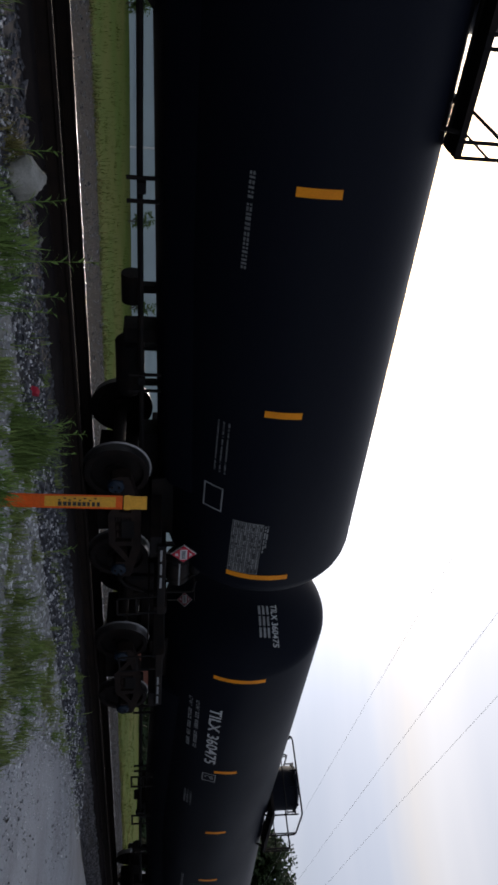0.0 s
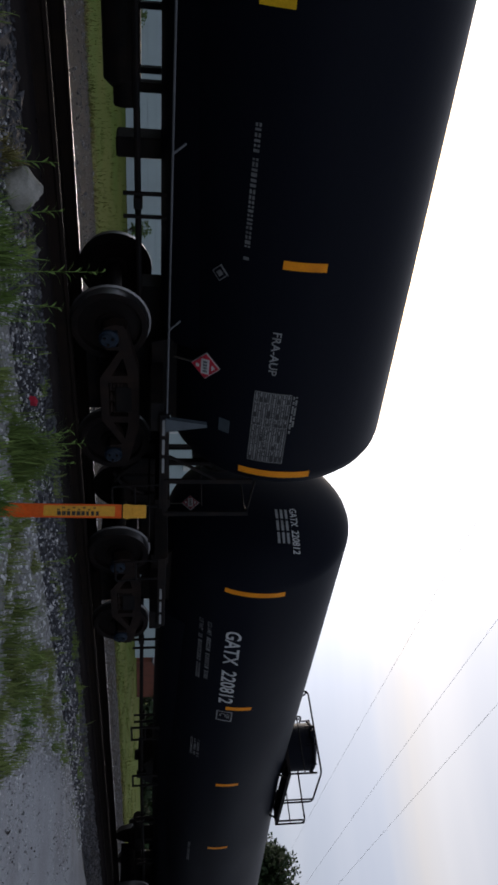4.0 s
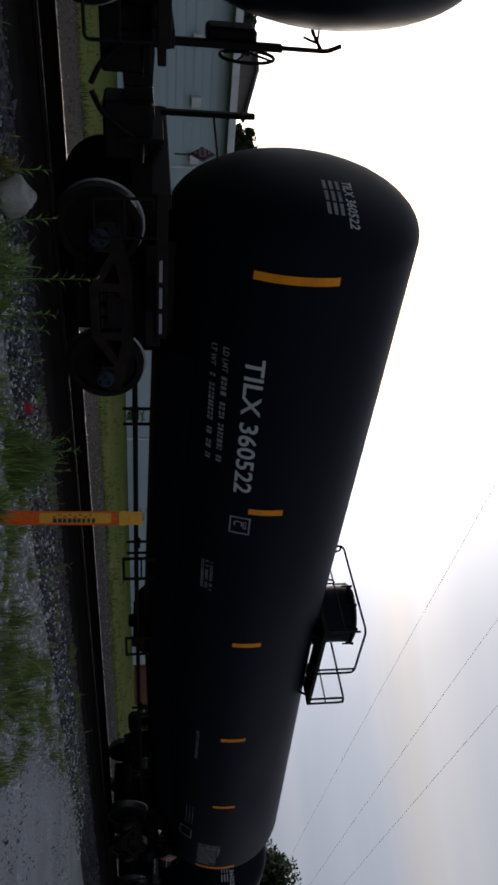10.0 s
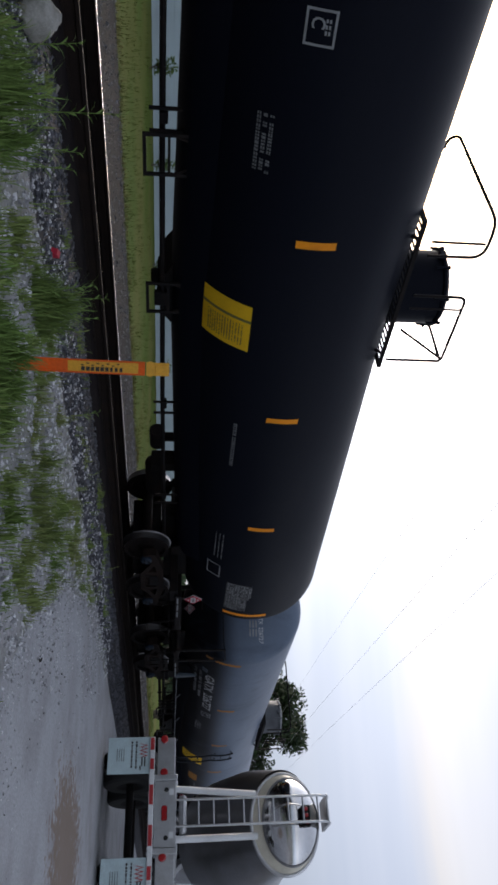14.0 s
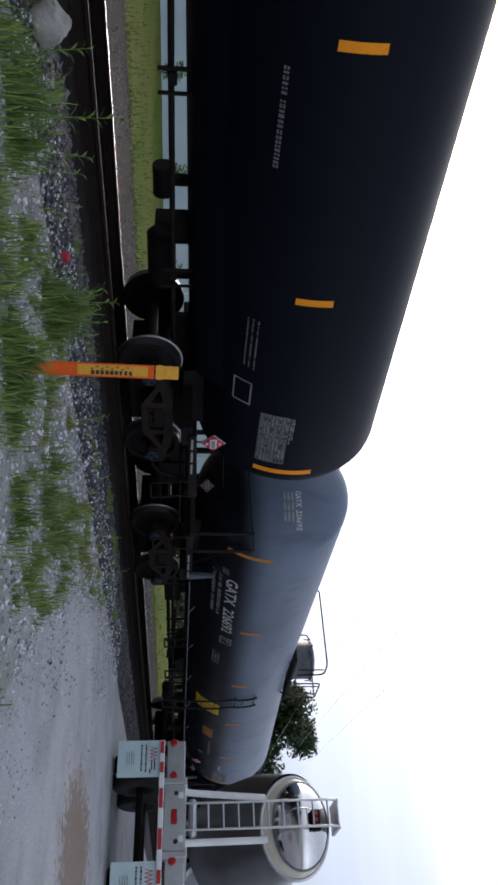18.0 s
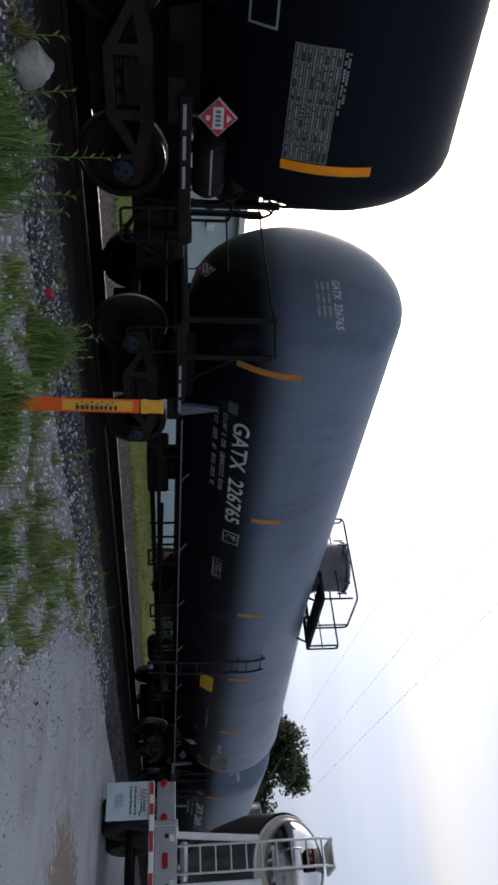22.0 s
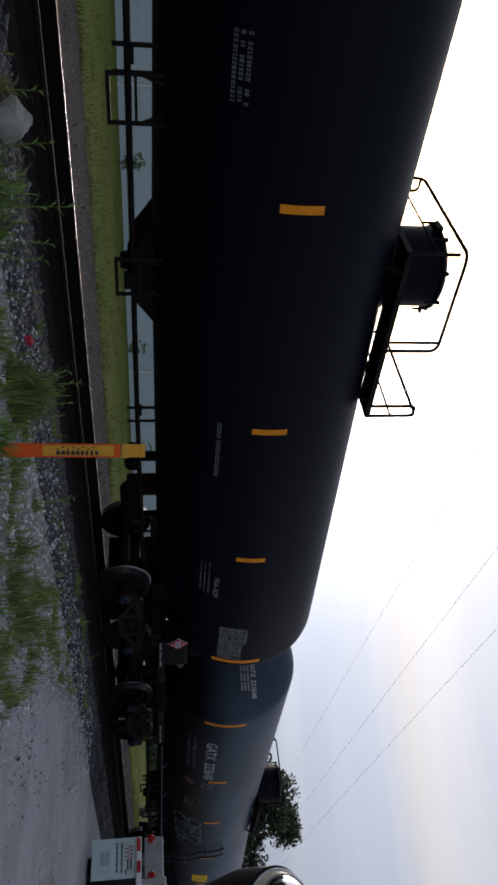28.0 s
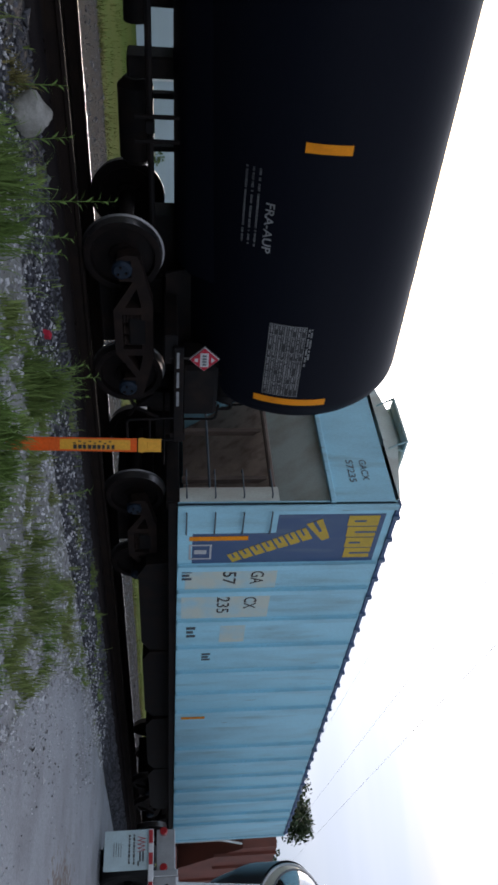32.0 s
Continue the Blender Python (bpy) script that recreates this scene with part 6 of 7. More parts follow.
    for text, x, z, hh in (("GA", 1.66, 2.32, 0.22), ("57", 1.66, 1.86, 0.22), ("CX", 2.42, 2.26, 0.22), ("235", 2.40, 1.80, 0.22)):
        bm = letters(text, hh, 0.36 if len(text) < 3 else 0.5, 0.01)
        for v in bm.verts:
            v.co = (-h + x + v.co.x, y - 0.003, z + v.co.y)
        part("car_number", bm, "black_ink", car, "black stencilled reporting mark", 0)
    for x, z, w in ((1.62, 1.2, 0.3), (3.35, 1.3, 0.4), (4.3, 1.6, 0.3)):
        bm = bmesh.new()
        for k in range(3):
            box(bm, -h + x + k * w / 3, -h + x + k * w / 3 + w / 5, y - 0.004, y, z, z + 0.16 - 0.04 * (k % 2))
        part("small_lettering", bm, "plate", car, smooth=0)
    for x, z0b, z1b in ((0.72, 1.3, 2.2), (7.0, 1.25, 1.75)):
        bm = bmesh.new()
        box(bm, -h + x, -h + x + 0.1, y - 0.008, y - 0.004, z0b, z1b)
        part("reflective_bar", bm, "amber", car, "amber reflective tape bar")
    bm = letters("GACX", 0.11, 0.42, 0.004)
    b2 = letters("57235", 0.11, 0.46, 0.004)
    for v in bm.verts:
        v.co = (-h - 0.0, -0.72 - v.co.x, 3.95 + v.co.y)
    for v in b2.verts:
        v.co = (-h - 0.0, -0.72 - v.co.x, 3.74 + v.co.y)
    part("end_number", bm, "pipe", car, smooth=0).location.x = 0.01
    part("end_number", b2, "pipe", car, smooth=0).location.x = 0.01
    for s in (-1, 1):
        part("centre_sill", shared("hopper_sill_%d" % s, lambda bm: (box(bm, min(s * 4.6, s * 8.4), max(s * 4.6, s * 8.4), -0.17, 0.17, 0.78, 1.12, 0.01), box(bm, min(s * 7.55, s * 7.72), max(s * 7.55, s * 7.72), -1.55, 1.55, 0.95, 1.15, 0.01)), "iron", 0), None, car)
        c = part("coupler", shared("coupler_%d" % s, lambda bm: coupler(bm, s), "iron"), None, car)
        c.location.x = -s * 0.55
        for w, sx in bogie_parts(car, s * 6.1):
            WHEELS.append((w, sx, 0))
    CARS.append((car, corner + h))
    return car


airslide_hopper(341.88)


def brown_hopper(corner):
    """Oxide red open-ended hopper behind the blue one."""
    car = thing("hopper_car", "oxide red open-end hopper car with end cage", "hopper car")
    h, W, z0, z1 = 7.6, 1.55, 1.15, 4.35
    bm = bmesh.new()
    prism(bm, [(-h + 0.5, z1), (h - 0.5, z1), (h - 0.5, 3.3), (h - 2.2, 1.3), (-h + 2.2, 1.3), (-h + 0.5, 3.3)], -W, W)
    part("hopper_body", bm, "oxide", car, smooth=0)
    for s in (-1, 1):
        bm = bmesh.new()
        box(bm, -h, h, s * W - 0.04, s * W + 0.04, z0 - 0.15, z0 + 0.1, 0.01)
        part("side_sill", bm, "oxide", car)
        for i in range(11):
            x = -h + 1.0 + i * (2 * h - 2) / 10
            bm = bmesh.new()
            box(bm, x - 0.06, x + 0.06, s * (W + 0.04) - 0.04, s * (W + 0.04) + 0.04, 1.3 if 1.9 < i < 8.1 else 2.4, z1, 0)
            part("side_rib", bm, "oxide", car, smooth=0)
        for x in (-h + 0.05, h - 0.05):
            bm = bmesh.new()
            tube(bm, rounded([(x, s * 1.4, z0), (x, s * 1.4, 2.6), (x * 0.93, s * 1.4, 3.3)], 0.2), 0.035, 8)
            tube(bm, [(x, s * 1.4, 2.2), (x, 0, 2.2)], 0.03, 8)
            part("end_post", bm, "white", car, "pale grey end post")
    for s in (-1, 1):
        part("centre_sill", shared("hopper_sill_%d" % s, lambda bm: None, "iron"), None, car)
        c = part("coupler", shared("coupler_%d" % s, lambda bm: None, "iron"), None, car)
        c.location.x = -s * 0.55
        for w, sx in bogie_parts(car, s * 6.0):
            WHEELS.append((w, sx, 0))
    CARS.append((car, corner + h))


brown_hopper(358.1)

# marker post, rock, weeds ------------------------------------------------------------
def marker_post():
    post = thing("marker_post", "orange plastic utility marker post with yellow decal", "marker post", at=pose(4.08, 4.0, -0.24, 0, 1.0, -44))
    bm = bmesh.new()
    prism(bm, [(-0.046, -0.2), (0.046, -0.2), (0.046, 0.98), (-0.046, 0.98)], -0.008, 0.008)
    for s in (-1, 1):
        box(bm, s * 0.046 - 0.006, s * 0.046 + 0.006, -0.016, 0.010, -0.2, 0.98, 0.003)
    part("blade", bm, "orange", post, smooth=0)
    bm = bmesh.new()
    prism(bm, [(-0.05, 0.99), (-0.058, 1.02), (-0.05, 1.05), (-0.05, 1.165), (0.05, 1.165), (0.05, 1.05), (0.058, 1.02), (0.05, 0.99)], -0.02, 0.02)
    box(bm, -0.03, 0.03, -0.026, -0.02, 1.06, 1.15, 0.002)
    part("cap", bm, "marker_yellow", post, "yellow plastic cap")
    bm = bmesh.new()
    box(bm, -0.039, 0.039, -0.013, -0.0085, 0.40, 0.93)
    part("decal", bm, "marker_yellow", post, "yellow warning decal", smooth=0)
    rnd = random.Random(4)
    for i in range(9):
        bm = bmesh.new()
        box(bm, 0.002, 0.034, -0.0145, -0.0132, 0.50 + i * 0.036, 0.530 + i * 0.036 - rnd.uniform(0, 0.010))
        part("lettering", bm, "black_ink", post, smooth=0)
    for i in range(8):
        bm = bmesh.new()
        box(bm, -0.014 - 0.014 * (i % 2), -0.005 - 0.014 * (i % 2), -0.0145, -0.0132, 0.5 + i * 0.038, 0.52 + i * 0.038)
        part("lettering", bm, "black_ink", post, smooth=0)
    bm = bmesh.new()
    prism(bm, [(-0.039, 0.36), (0.039, 0.30), (0.039, 0.40), (-0.039, 0.40)], -0.0125, -0.0085)
    part("stripe", bm, "orange", post, smooth=0)


marker_post()


def rock(name, label, x, y, z, size, seed, mat="stone"):
    rnd = random.Random(seed)
    bm = bmesh.new()
    bmesh.ops.create_icosphere(bm, subdivisions=3, radius=1)
    for v in bm.verts:
        d = 1 + 0.28 * noise.noise(v.co * 1.3 + Vector((seed, 0, 0))) + 0.10 * noise.noise(v.co * 4 + Vector((0, seed, 0)))
        v.co = Vector((v.co.x * size[0], v.co.y * size[1], v.co.z * size[2])) * d
    o = thing(name, label, "rock", finish(bm, name, mat, 28))
    o.location = (x, y, z)
    o.rotation_euler = (0, 0, rnd.uniform(0, 3))
    return o


M["boulder"] = material("pale_boulder", (0.32, 0.315, 0.29), 0.9, specular=0.1, second=(0.17, 0.17, 0.14), scale=5, amount=0.8, grain=0.15, bump=0.6, bump_scale=25)
rock("boulder", "pale grey weathered boulder among weeds by the track", 2.47, 6.12, -0.13, (0.22, 0.15, 0.17), 3, "boulder")
bm = bmesh.new()
prism(bm, [(-0.05, 0), (0.06, 0.0), (0.05, 0.07), (-0.04, 0.06)], -0.03, 0.03)
thing("litter", "small red plastic litter on the ballast", "litter", finish(bm, "litter", "red", 0), at=pose(4.42, 5.8, -0.21, 8, 0, 30))


def stones(name, label, count, seed, place, size, mat, kind="stuff"):
    """Many loose stones in one mesh; place gives x, y, z from a random source, or None."""
    rnd = random.Random(seed)
    base = [Vector(p).normalized() for p in ((1, 0, 0.2), (-1, 0.1, 0), (0, 1, 0.1), (0.1, -1, 0), (0, 0.1, 1), (0, 0, -1))]
    tri = [(0, 2, 4), (2, 1, 4), (1, 3, 4), (3, 0, 4), (2, 0, 5), (1, 2, 5), (3, 1, 5), (0, 3, 5)]
    verts, faces = [], []
    made = 0
    while made < count:
        p = place(rnd)
        made += 1
        if p is None:
            continue
        s = size * rnd.uniform(0.5, 1.5) * (2.0 if rnd.random() < 0.03 else 1)
        rot = Euler((rnd.uniform(0, 6), rnd.uniform(0, 6), rnd.uniform(0, 6))).to_matrix()
        k = len(verts)
        for b in base:
            q = rot @ (b * rnd.uniform(0.6, 1.15))
            verts.append((p[0] + q.x * s, p[1] + q.y * s, p[2] + q.z * s * 0.7))
        faces += [tuple(k + i for i in t) for t in tri]
    me = bpy.data.meshes.new(name)
    me.from_pydata(verts, [], faces)
    me.materials.append(M[mat])
    return thing(name, label, "gravel", me, kind=kind)


def on_lot(rnd):
    x, y = rnd.uniform(0.5, 14), rnd.uniform(0.8, 6.4)
    if x > 4.2 and y < road_edge(x) - abs(rnd.gauss(0, 0.35 if rnd.random() < 0.7 else 0.9)):
        return None
    return x, y, ground_height(x, y) + 0.004


def on_verge(rnd):
    """The rest of the stony lot, round the camera."""
    x, y = rnd.uniform(-9, 4), rnd.uniform(-5, 6.4)
    if x > 0.5 and y > 0.8 or (x > 3.2 and y < -1):
        return None
    return x, y, ground_height(x, y) + 0.004


def on_ballast(rnd):
    x = rnd.uniform(-4, 26)
    y = TRACK_Y + rnd.choice((-1, -1, -1, 1)) * rnd.uniform(0.9, 2.9)
    if 7.06 < y < 7.62:
        return None
    return x, y, ground_height(x, y) + 0.01


def beyond_track(rnd):
    x, y = rnd.uniform(-4, 40), rnd.uniform(10.8, 15.8)
    return x, y, ground_height(x, y)


M["pebble"] = material("pale_gravel", (0.42, 0.425, 0.44), 0.9, specular=0.1, second=(0.2, 0.195, 0.19), scale=3, amount=0.7, per_island=0.6)
stones("ballast_stones", "loose grey ballast stones along the track", 13000, 21, on_ballast, 0.027, "stone")
stones("gravel", "scattered pale gravel and crushed stone", 16000, 22, on_lot, 0.022, "pebble")
stones("gravel", "pale gravel and crushed stone over the open lot", 20000, 26, on_verge, 0.022, "pebble")


def on_edge(rnd):
    x = rnd.uniform(4.4, 12.5)
    y = road_edge(x) - abs(rnd.gauss(0, 0.75)) + 0.15
    return (x, y, -0.212) if y > 0.2 and noise.noise((x * 1.7, y * 1.7, 8)) > -0.12 else None


stones("road_grit", "pale grit scattered over the ragged edge of the asphalt", 2600, 24, on_edge, 0.011, "pebble")
stones("gravel", "grey gravel strip beyond the track", 7000, 23, beyond_track, 0.026, "dark_stone")
M["oily"] = material("dark_brown_strip", (0.020, 0.0175, 0.018), 1.0, specular=0.0, second=(0.03, 0.026, 0.025), scale=2.2, amount=0.8, grain=0.2, bump=0.5, bump_scale=25)


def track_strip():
    """Dark strip between the ballast and the nearer rail."""
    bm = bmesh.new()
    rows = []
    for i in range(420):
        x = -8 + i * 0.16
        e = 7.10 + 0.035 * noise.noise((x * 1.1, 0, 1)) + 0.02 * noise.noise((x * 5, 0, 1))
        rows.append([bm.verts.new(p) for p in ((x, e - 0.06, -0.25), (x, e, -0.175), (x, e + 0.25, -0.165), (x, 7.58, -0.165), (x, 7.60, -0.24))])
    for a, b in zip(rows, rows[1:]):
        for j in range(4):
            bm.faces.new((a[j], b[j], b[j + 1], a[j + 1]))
    thing("trackside_strip", "dark brown strip beside the rail", "track bed", finish(bm, "trackside_strip", "oily", 50), kind="structure")


track_strip()


def blades(name, label, clumps, seed, mat="grass", lean=0.5, kind="stuff", category="grass"):
    """Grass in one mesh: (x, y, z, spread, height, count) for each clump."""
    rnd = random.Random(seed)
    verts, faces = [], []
    for x, y, z, spread, height, count in clumps:
        for _ in range(count):
            a, r = rnd.uniform(0, 6.283), spread * abs(rnd.gauss(0, 0.75))
            bx, by = x + r * math.cos(a), y + r * math.sin(a)
            hgt = height * rnd.uniform(0.3, 1.2) * max(0.35, 1 - 0.35 * r / spread)
            la, lk = rnd.uniform(0, 6.283), lean * rnd.uniform(0.1, 1) * hgt
            w = rnd.uniform(0.003, 0.008)
            ox, oy = -math.sin(la) * w, math.cos(la) * w
            k = len(verts)
            for t in (0, 0.4, 0.75):
                px, py, pz = bx + math.cos(la) * lk * t * t, by + math.sin(la) * lk * t * t, z + hgt * t
                f = 1 - t * 0.6
                verts += [(px - ox * f, py - oy * f, pz), (px + ox * f, py + oy * f, pz)]
            verts.append((bx + math.cos(la) * lk, by + math.sin(la) * lk, z + hgt * (1 - 0.12 * lean)))
            faces += [(k, k + 1, k + 3, k + 2), (k + 2, k + 3, k + 5, k + 4), (k + 4, k + 5, k + 6)]
    me = bpy.data.meshes.new(name)
    me.from_pydata(verts, [], faces)
    me.materials.append(M[mat])
    return thing(name, label, category, me, kind=kind)


def lot_clumps():
    """Grass in patches between bare gravel."""
    rnd = random.Random(31)
    out = []
    for x0, x1, y0, y1, tries in ((1.2, 13, 1.0, 6.7, 9000), (-9, 4.0, -4.5, 6.7, 9000)):
        for _ in range(tries):
            x, y = rnd.uniform(x0, x1), rnd.uniform(y0, y1)
            if (x0 < 0 and x > 1.2 and y > 1.0) or (x > 4.2 and y < road_edge(x) + 0.05):
                continue
            d = noise.noise((x * 1.3, y * 1.9, 9.0)) + 0.9 * noise.noise((x * 3.6, y * 3.6, 2.0))
            if d < 0.33 + (0.25 if y > 5.2 else 0) or (x > 4.4 and y < 2.7):
                if rnd.random() > 0.035:
                    continue
                out.append((x, y, ground_height(x, y) - 0.01, 0.05, rnd.uniform(0.10, 0.26), rnd.randint(2, 6)))
                continue
            out.append((x, y, ground_height(x, y) - 0.01, rnd.uniform(0.05, 0.14), rnd.uniform(0.06, 0.2) * (1.2 if y < 5 else 0.8), rnd.randint(12, 28)))
    return out


blades("grass_tufts", "short green grass growing through gravel", lot_clumps(), 32, "lot_grass")
# taller weeds in front of the track
blades("tall_grass", "tall green weeds growing by the marker post", [(x, y, -0.26, sp, hi, n) for x, y, sp, hi, n in (
    (4.35, 4.97, 0.24, 0.52, 420), (4.55, 5.0, 0.2, 0.42, 200), (4.15, 4.95, 0.18, 0.36, 160),
    (2.5, 4.95, 0.26, 0.44, 330), (2.75, 4.8, 0.2, 0.40, 200), (2.45, 5.3, 0.2, 0.26, 160), (2.1, 4.95, 0.3, 0.3, 160),
    (3.72, 3.72, 0.24, 0.33, 420), (3.85, 3.5, 0.2, 0.30, 300), (3.5, 3.75, 0.2, 0.24, 160), (4.1, 3.45, 0.2, 0.2, 160), (3.3, 4.1, 0.25, 0.18, 90),
    (5.55, 4.15, 0.2, 0.26, 130), (5.4, 3.72, 0.24, 0.34, 180), (5.95, 3.62, 0.26, 0.36, 200), (4.65, 3.0, 0.22, 0.24, 200), (5.0, 2.55, 0.2, 0.14, 110), (6.7, 3.75, 0.25, 0.2, 110))], 33, lean=0.7)
blades("dead_grass", "brown dead grass beside the boulder", [(2.15, 6.0, -0.26, 0.2, 0.2, 150), (2.3, 6.3, -0.26, 0.12, 0.22, 60)], 34, "straw", lean=0.9)


def field_clumps():
    rnd = random.Random(41)
    return [(x, y, ground_height(x, y) - 0.02, 0.5, rnd.uniform(0.08, 0.26), 18) for x, y in ((rnd.uniform(-6, 60), 15.4 + 11 * rnd.random() ** 1.8) for _ in range(1500))]


def edge_clumps():
    rnd = random.Random(43)
    out = []
    for _ in range(900):
        x = rnd.uniform(-4, 60)
        y = 15.2 + 0.5 * noise.noise((x * 0.4, 0, 6)) + abs(rnd.gauss(0, 0.5))
        out.append((x, y, ground_height(x, y) - 0.02, 0.35, rnd.uniform(0.05, 0.2), 14))
    return out


blades("dry_grass", "dry straw-coloured grass along the edge of the gravel", edge_clumps(), 44, "straw", lean=0.8)
blades("field_grass", "mown green grass beyond the track", field_clumps(), 42, "blade", lean=0.6)


def weed(x, y, h, seed):
    """A single stalk with narrow leaves."""
    rnd = random.Random(seed)
    w = thing("weed", "tall green weed stalk with narrow leaves", "weed", group="weeds by the track")
    w.location = (x, y, -0.24)
    bm = bmesh.new()
    lean = rnd.uniform(-0.1, 0.1)
    tube(bm, [(lean * h * t * t, 0.04 * t, h * t) for t in (0, 0.3, 0.6, 0.85, 1)], [0.006, 0.005, 0.004, 0.003, 0.001], 5)
    part("stem", bm, "grass", w)
    n = int(h * 26)
    for i in range(n):
        t = 0.3 + 0.7 * (i + 0.5) / n
        a = i * 2.4 + rnd.uniform(-0.3, 0.3)
        ln = 0.16 * (1.15 - t) + 0.04
        b = bmesh.new()
        base = Vector((lean * h * t * t, 0.04 * t, h * t))
        d = Vector((math.cos(a), math.sin(a), 0.75)).normalized()
        o = d.cross(Vector((0, 0, 1))).normalized() * 0.010
        p1, p2 = base + d * ln * 0.5, base + d * ln + Vector((0, 0, -ln * 0.2))
        q = [b.verts.new(p) for p in (base - o * 0.4, base + o * 0.4, p1 + o, p1 - o)]
        b.faces.new(q)
        b.faces.new((q[3], q[2], b.verts.new(p2)))
        part("leaf", b, "grass", w)


for i, (x, y, h) in enumerate(((2.95, 5.6, 0.80), (2.5, 5.7, 0.5), (3.35, 5.75, 0.42), (4.3, 5.0, 0.62), (4.6, 5.1, 0.5), (4.05, 4.8, 0.55), (3.3, 5.4, 0.38), (6.9, 5.9, 0.3), (2.2, 6.0, 0.45))):
    weed(x, y, h, 50 + i)

# trailer on the lot ----------------------------------------------------------------------
M.update({
    "steel": material("polished_stainless", (0.72, 0.72, 0.72), 0.13, metal=1.0, second=(0.6, 0.6, 0.6), scale=2, amount=0.4, rough_var=0.05),
    "cream": material("cream_paint", (0.72, 0.68, 0.56), 0.4, scale=3),
    "brushed": material("dull_brushed_metal", (0.26, 0.26, 0.27), 0.4, metal=1.0, second=(0.19, 0.185, 0.18), scale=2, amount=0.6, rough_var=0.06),
    "alu": material("dull_aluminium", (0.55, 0.56, 0.57), 0.38, metal=0.9, second=(0.4, 0.4, 0.4), scale=4, amount=0.6),
    "flap": material("pale_blue_mud_flap", (0.50, 0.62, 0.64), 0.6, second=(0.38, 0.46, 0.47), scale=3, amount=0.6),
    "tyre": material("black_tyre_rubber", (0.012, 0.012, 0.012), 0.85, grain=0.2),
    "lens": material("red_lamp_lens", (0.32, 0.012, 0.015), 0.25, coat=0.5),
    "tape_red": material("red_reflective_tape", (0.42, 0.03, 0.035), 0.4),
    "asphalt_bit": material("dark_asphalt_crumb", (0.04, 0.035, 0.032), 0.9),
})


def tank_trailer():
    """Bulk tank trailer seen from behind; its rear stands at x = 0 here, y to its left, z from the rail tops."""
    tr = thing("tank_trailer", "polished stainless bulk tank trailer parked on the asphalt lot", "trailer", at=pose(14.0, 2.96, 0))
    # vessel: small dished rear end, cone, then the full body
    ends = [(0.10, 0.0, 0.0, 3.17), (0.12, 0.26, 0.17, 3.17), (0.19, 0.50, 0.34, 3.17), (0.30, 0.66, 0.45, 3.17), (0.40, 0.71, 0.485, 3.17), (0.44, 0.735, 0.50, 3.17)]
    band = [(0.44, 0.735, 0.50, 3.17), (0.48, 0.79, 0.55, 3.12), (0.53, 0.82, 0.585, 3.08), (0.56, 0.82, 0.585, 3.08)]
    hull = [(0.55, 0.81, 0.575, 3.07), (1.3, 1.0, 0.85, 2.62), (2.4, 1.14, 1.15, 2.35), (9.6, 1.14, 1.15, 2.35), (10.3, 0.9, 0.9, 2.5), (10.7, 0.0, 0.0, 2.6)]

    def ovals(secs):
        bm = bmesh.new()
        rings = []
        for x, a, b, z in secs:
            rings.append([bm.verts.new((x, a * math.cos(k * math.pi / 24), z + b * math.sin(k * math.pi / 24))) for k in range(48 if a else 1)])
        for p, q in zip(rings, rings[1:]):
            for k in range(48):
                bm.faces.new(list(dict.fromkeys((p[k % len(p)], p[(k + 1) % len(p)], q[(k + 1) % len(q)], q[k % len(q)]))))
        return bm
    part("hull", ovals(hull), "brushed", tr, "dull brushed metal hull and cone", 40)
    part("dished_end", ovals(ends), "steel", tr, "mirror-polished dished rear end", 40).location.y = -0.1
    part("end_band", ovals(band), "cream", tr, "broad cream band round the dished end", 40).location.y = -0.1
    bm = bmesh.new()
    n = 48
    pts = [(0.54, 0.835 * math.cos(2 * math.pi * k / n) - 0.1, 3.08 + 0.60 * math.sin(2 * math.pi * k / n)) for k in range(n + 1)]
    tube(bm, pts, 0.035, 8)
    part("rear_ring", bm, "alu", tr, "pale flange ring")
    bm = bmesh.new()
    pts = [(0.405, 0.72 * math.cos(2 * math.pi * k / n) - 0.1, 3.17 + 0.49 * math.sin(2 * math.pi * k / n)) for k in range(n + 1)]
    tube(bm, pts, 0.018, 8)
    part("clamp_ring", bm, "brushed", tr, "dull metal clamp ring")
    # ladder
    for y in (0.21, -0.21):
        bm = bmesh.new()
        tube(bm, rounded([(-0.02, y, 1.1), (-0.06, y, 3.66), (0.05, y, 3.83), (0.75, y, 3.83)], 0.08), 0.022, 8)
        part("ladder_rail", bm, "alu", tr)
    for i in range(10):
        bm = bmesh.new()
        z = 1.25 + i * 0.262
        tube(bm, [(-0.03 - i * 0.003, 0.21, z), (-0.03 - i * 0.003, -0.21, z)], 0.016, 8)
        part("rung", bm, "alu", tr)
    bm = bmesh.new()
    box(bm, 0.0, 0.7, -0.24, 0.24, 3.78, 3.81, 0.005)
    part("top_step", bm, "alu", tr)
    # struts
    for s in (1, -1):
        bm = bmesh.new()
        tube(bm, [(0.05, s * 0.40, 1.12), (0.30, s * 0.34, 2.55)], 0.058, 12)
        lathe(bm, [(1.08, 0.0), (1.08, 0.065), (1.14, 0.065), (1.14, 0.0)], 12, "z", (0.05, s * 0.40, 0))
        part("strut", bm, "trim", tr, "white painted strut")
    # frame, light boxes, bumper bar
    bm = bmesh.new()
    box(bm, 0.02, 0.10, -1.28, 1.28, 0.78, 1.10, 0.01)
    part("rear_beam", bm, "alu", tr)
    bm = bmesh.new()
    box(bm, -0.03, 0.02, -0.53, 0.53, 0.74, 1.12, 0.012)
    part("centre_plate", bm, "alu", tr)
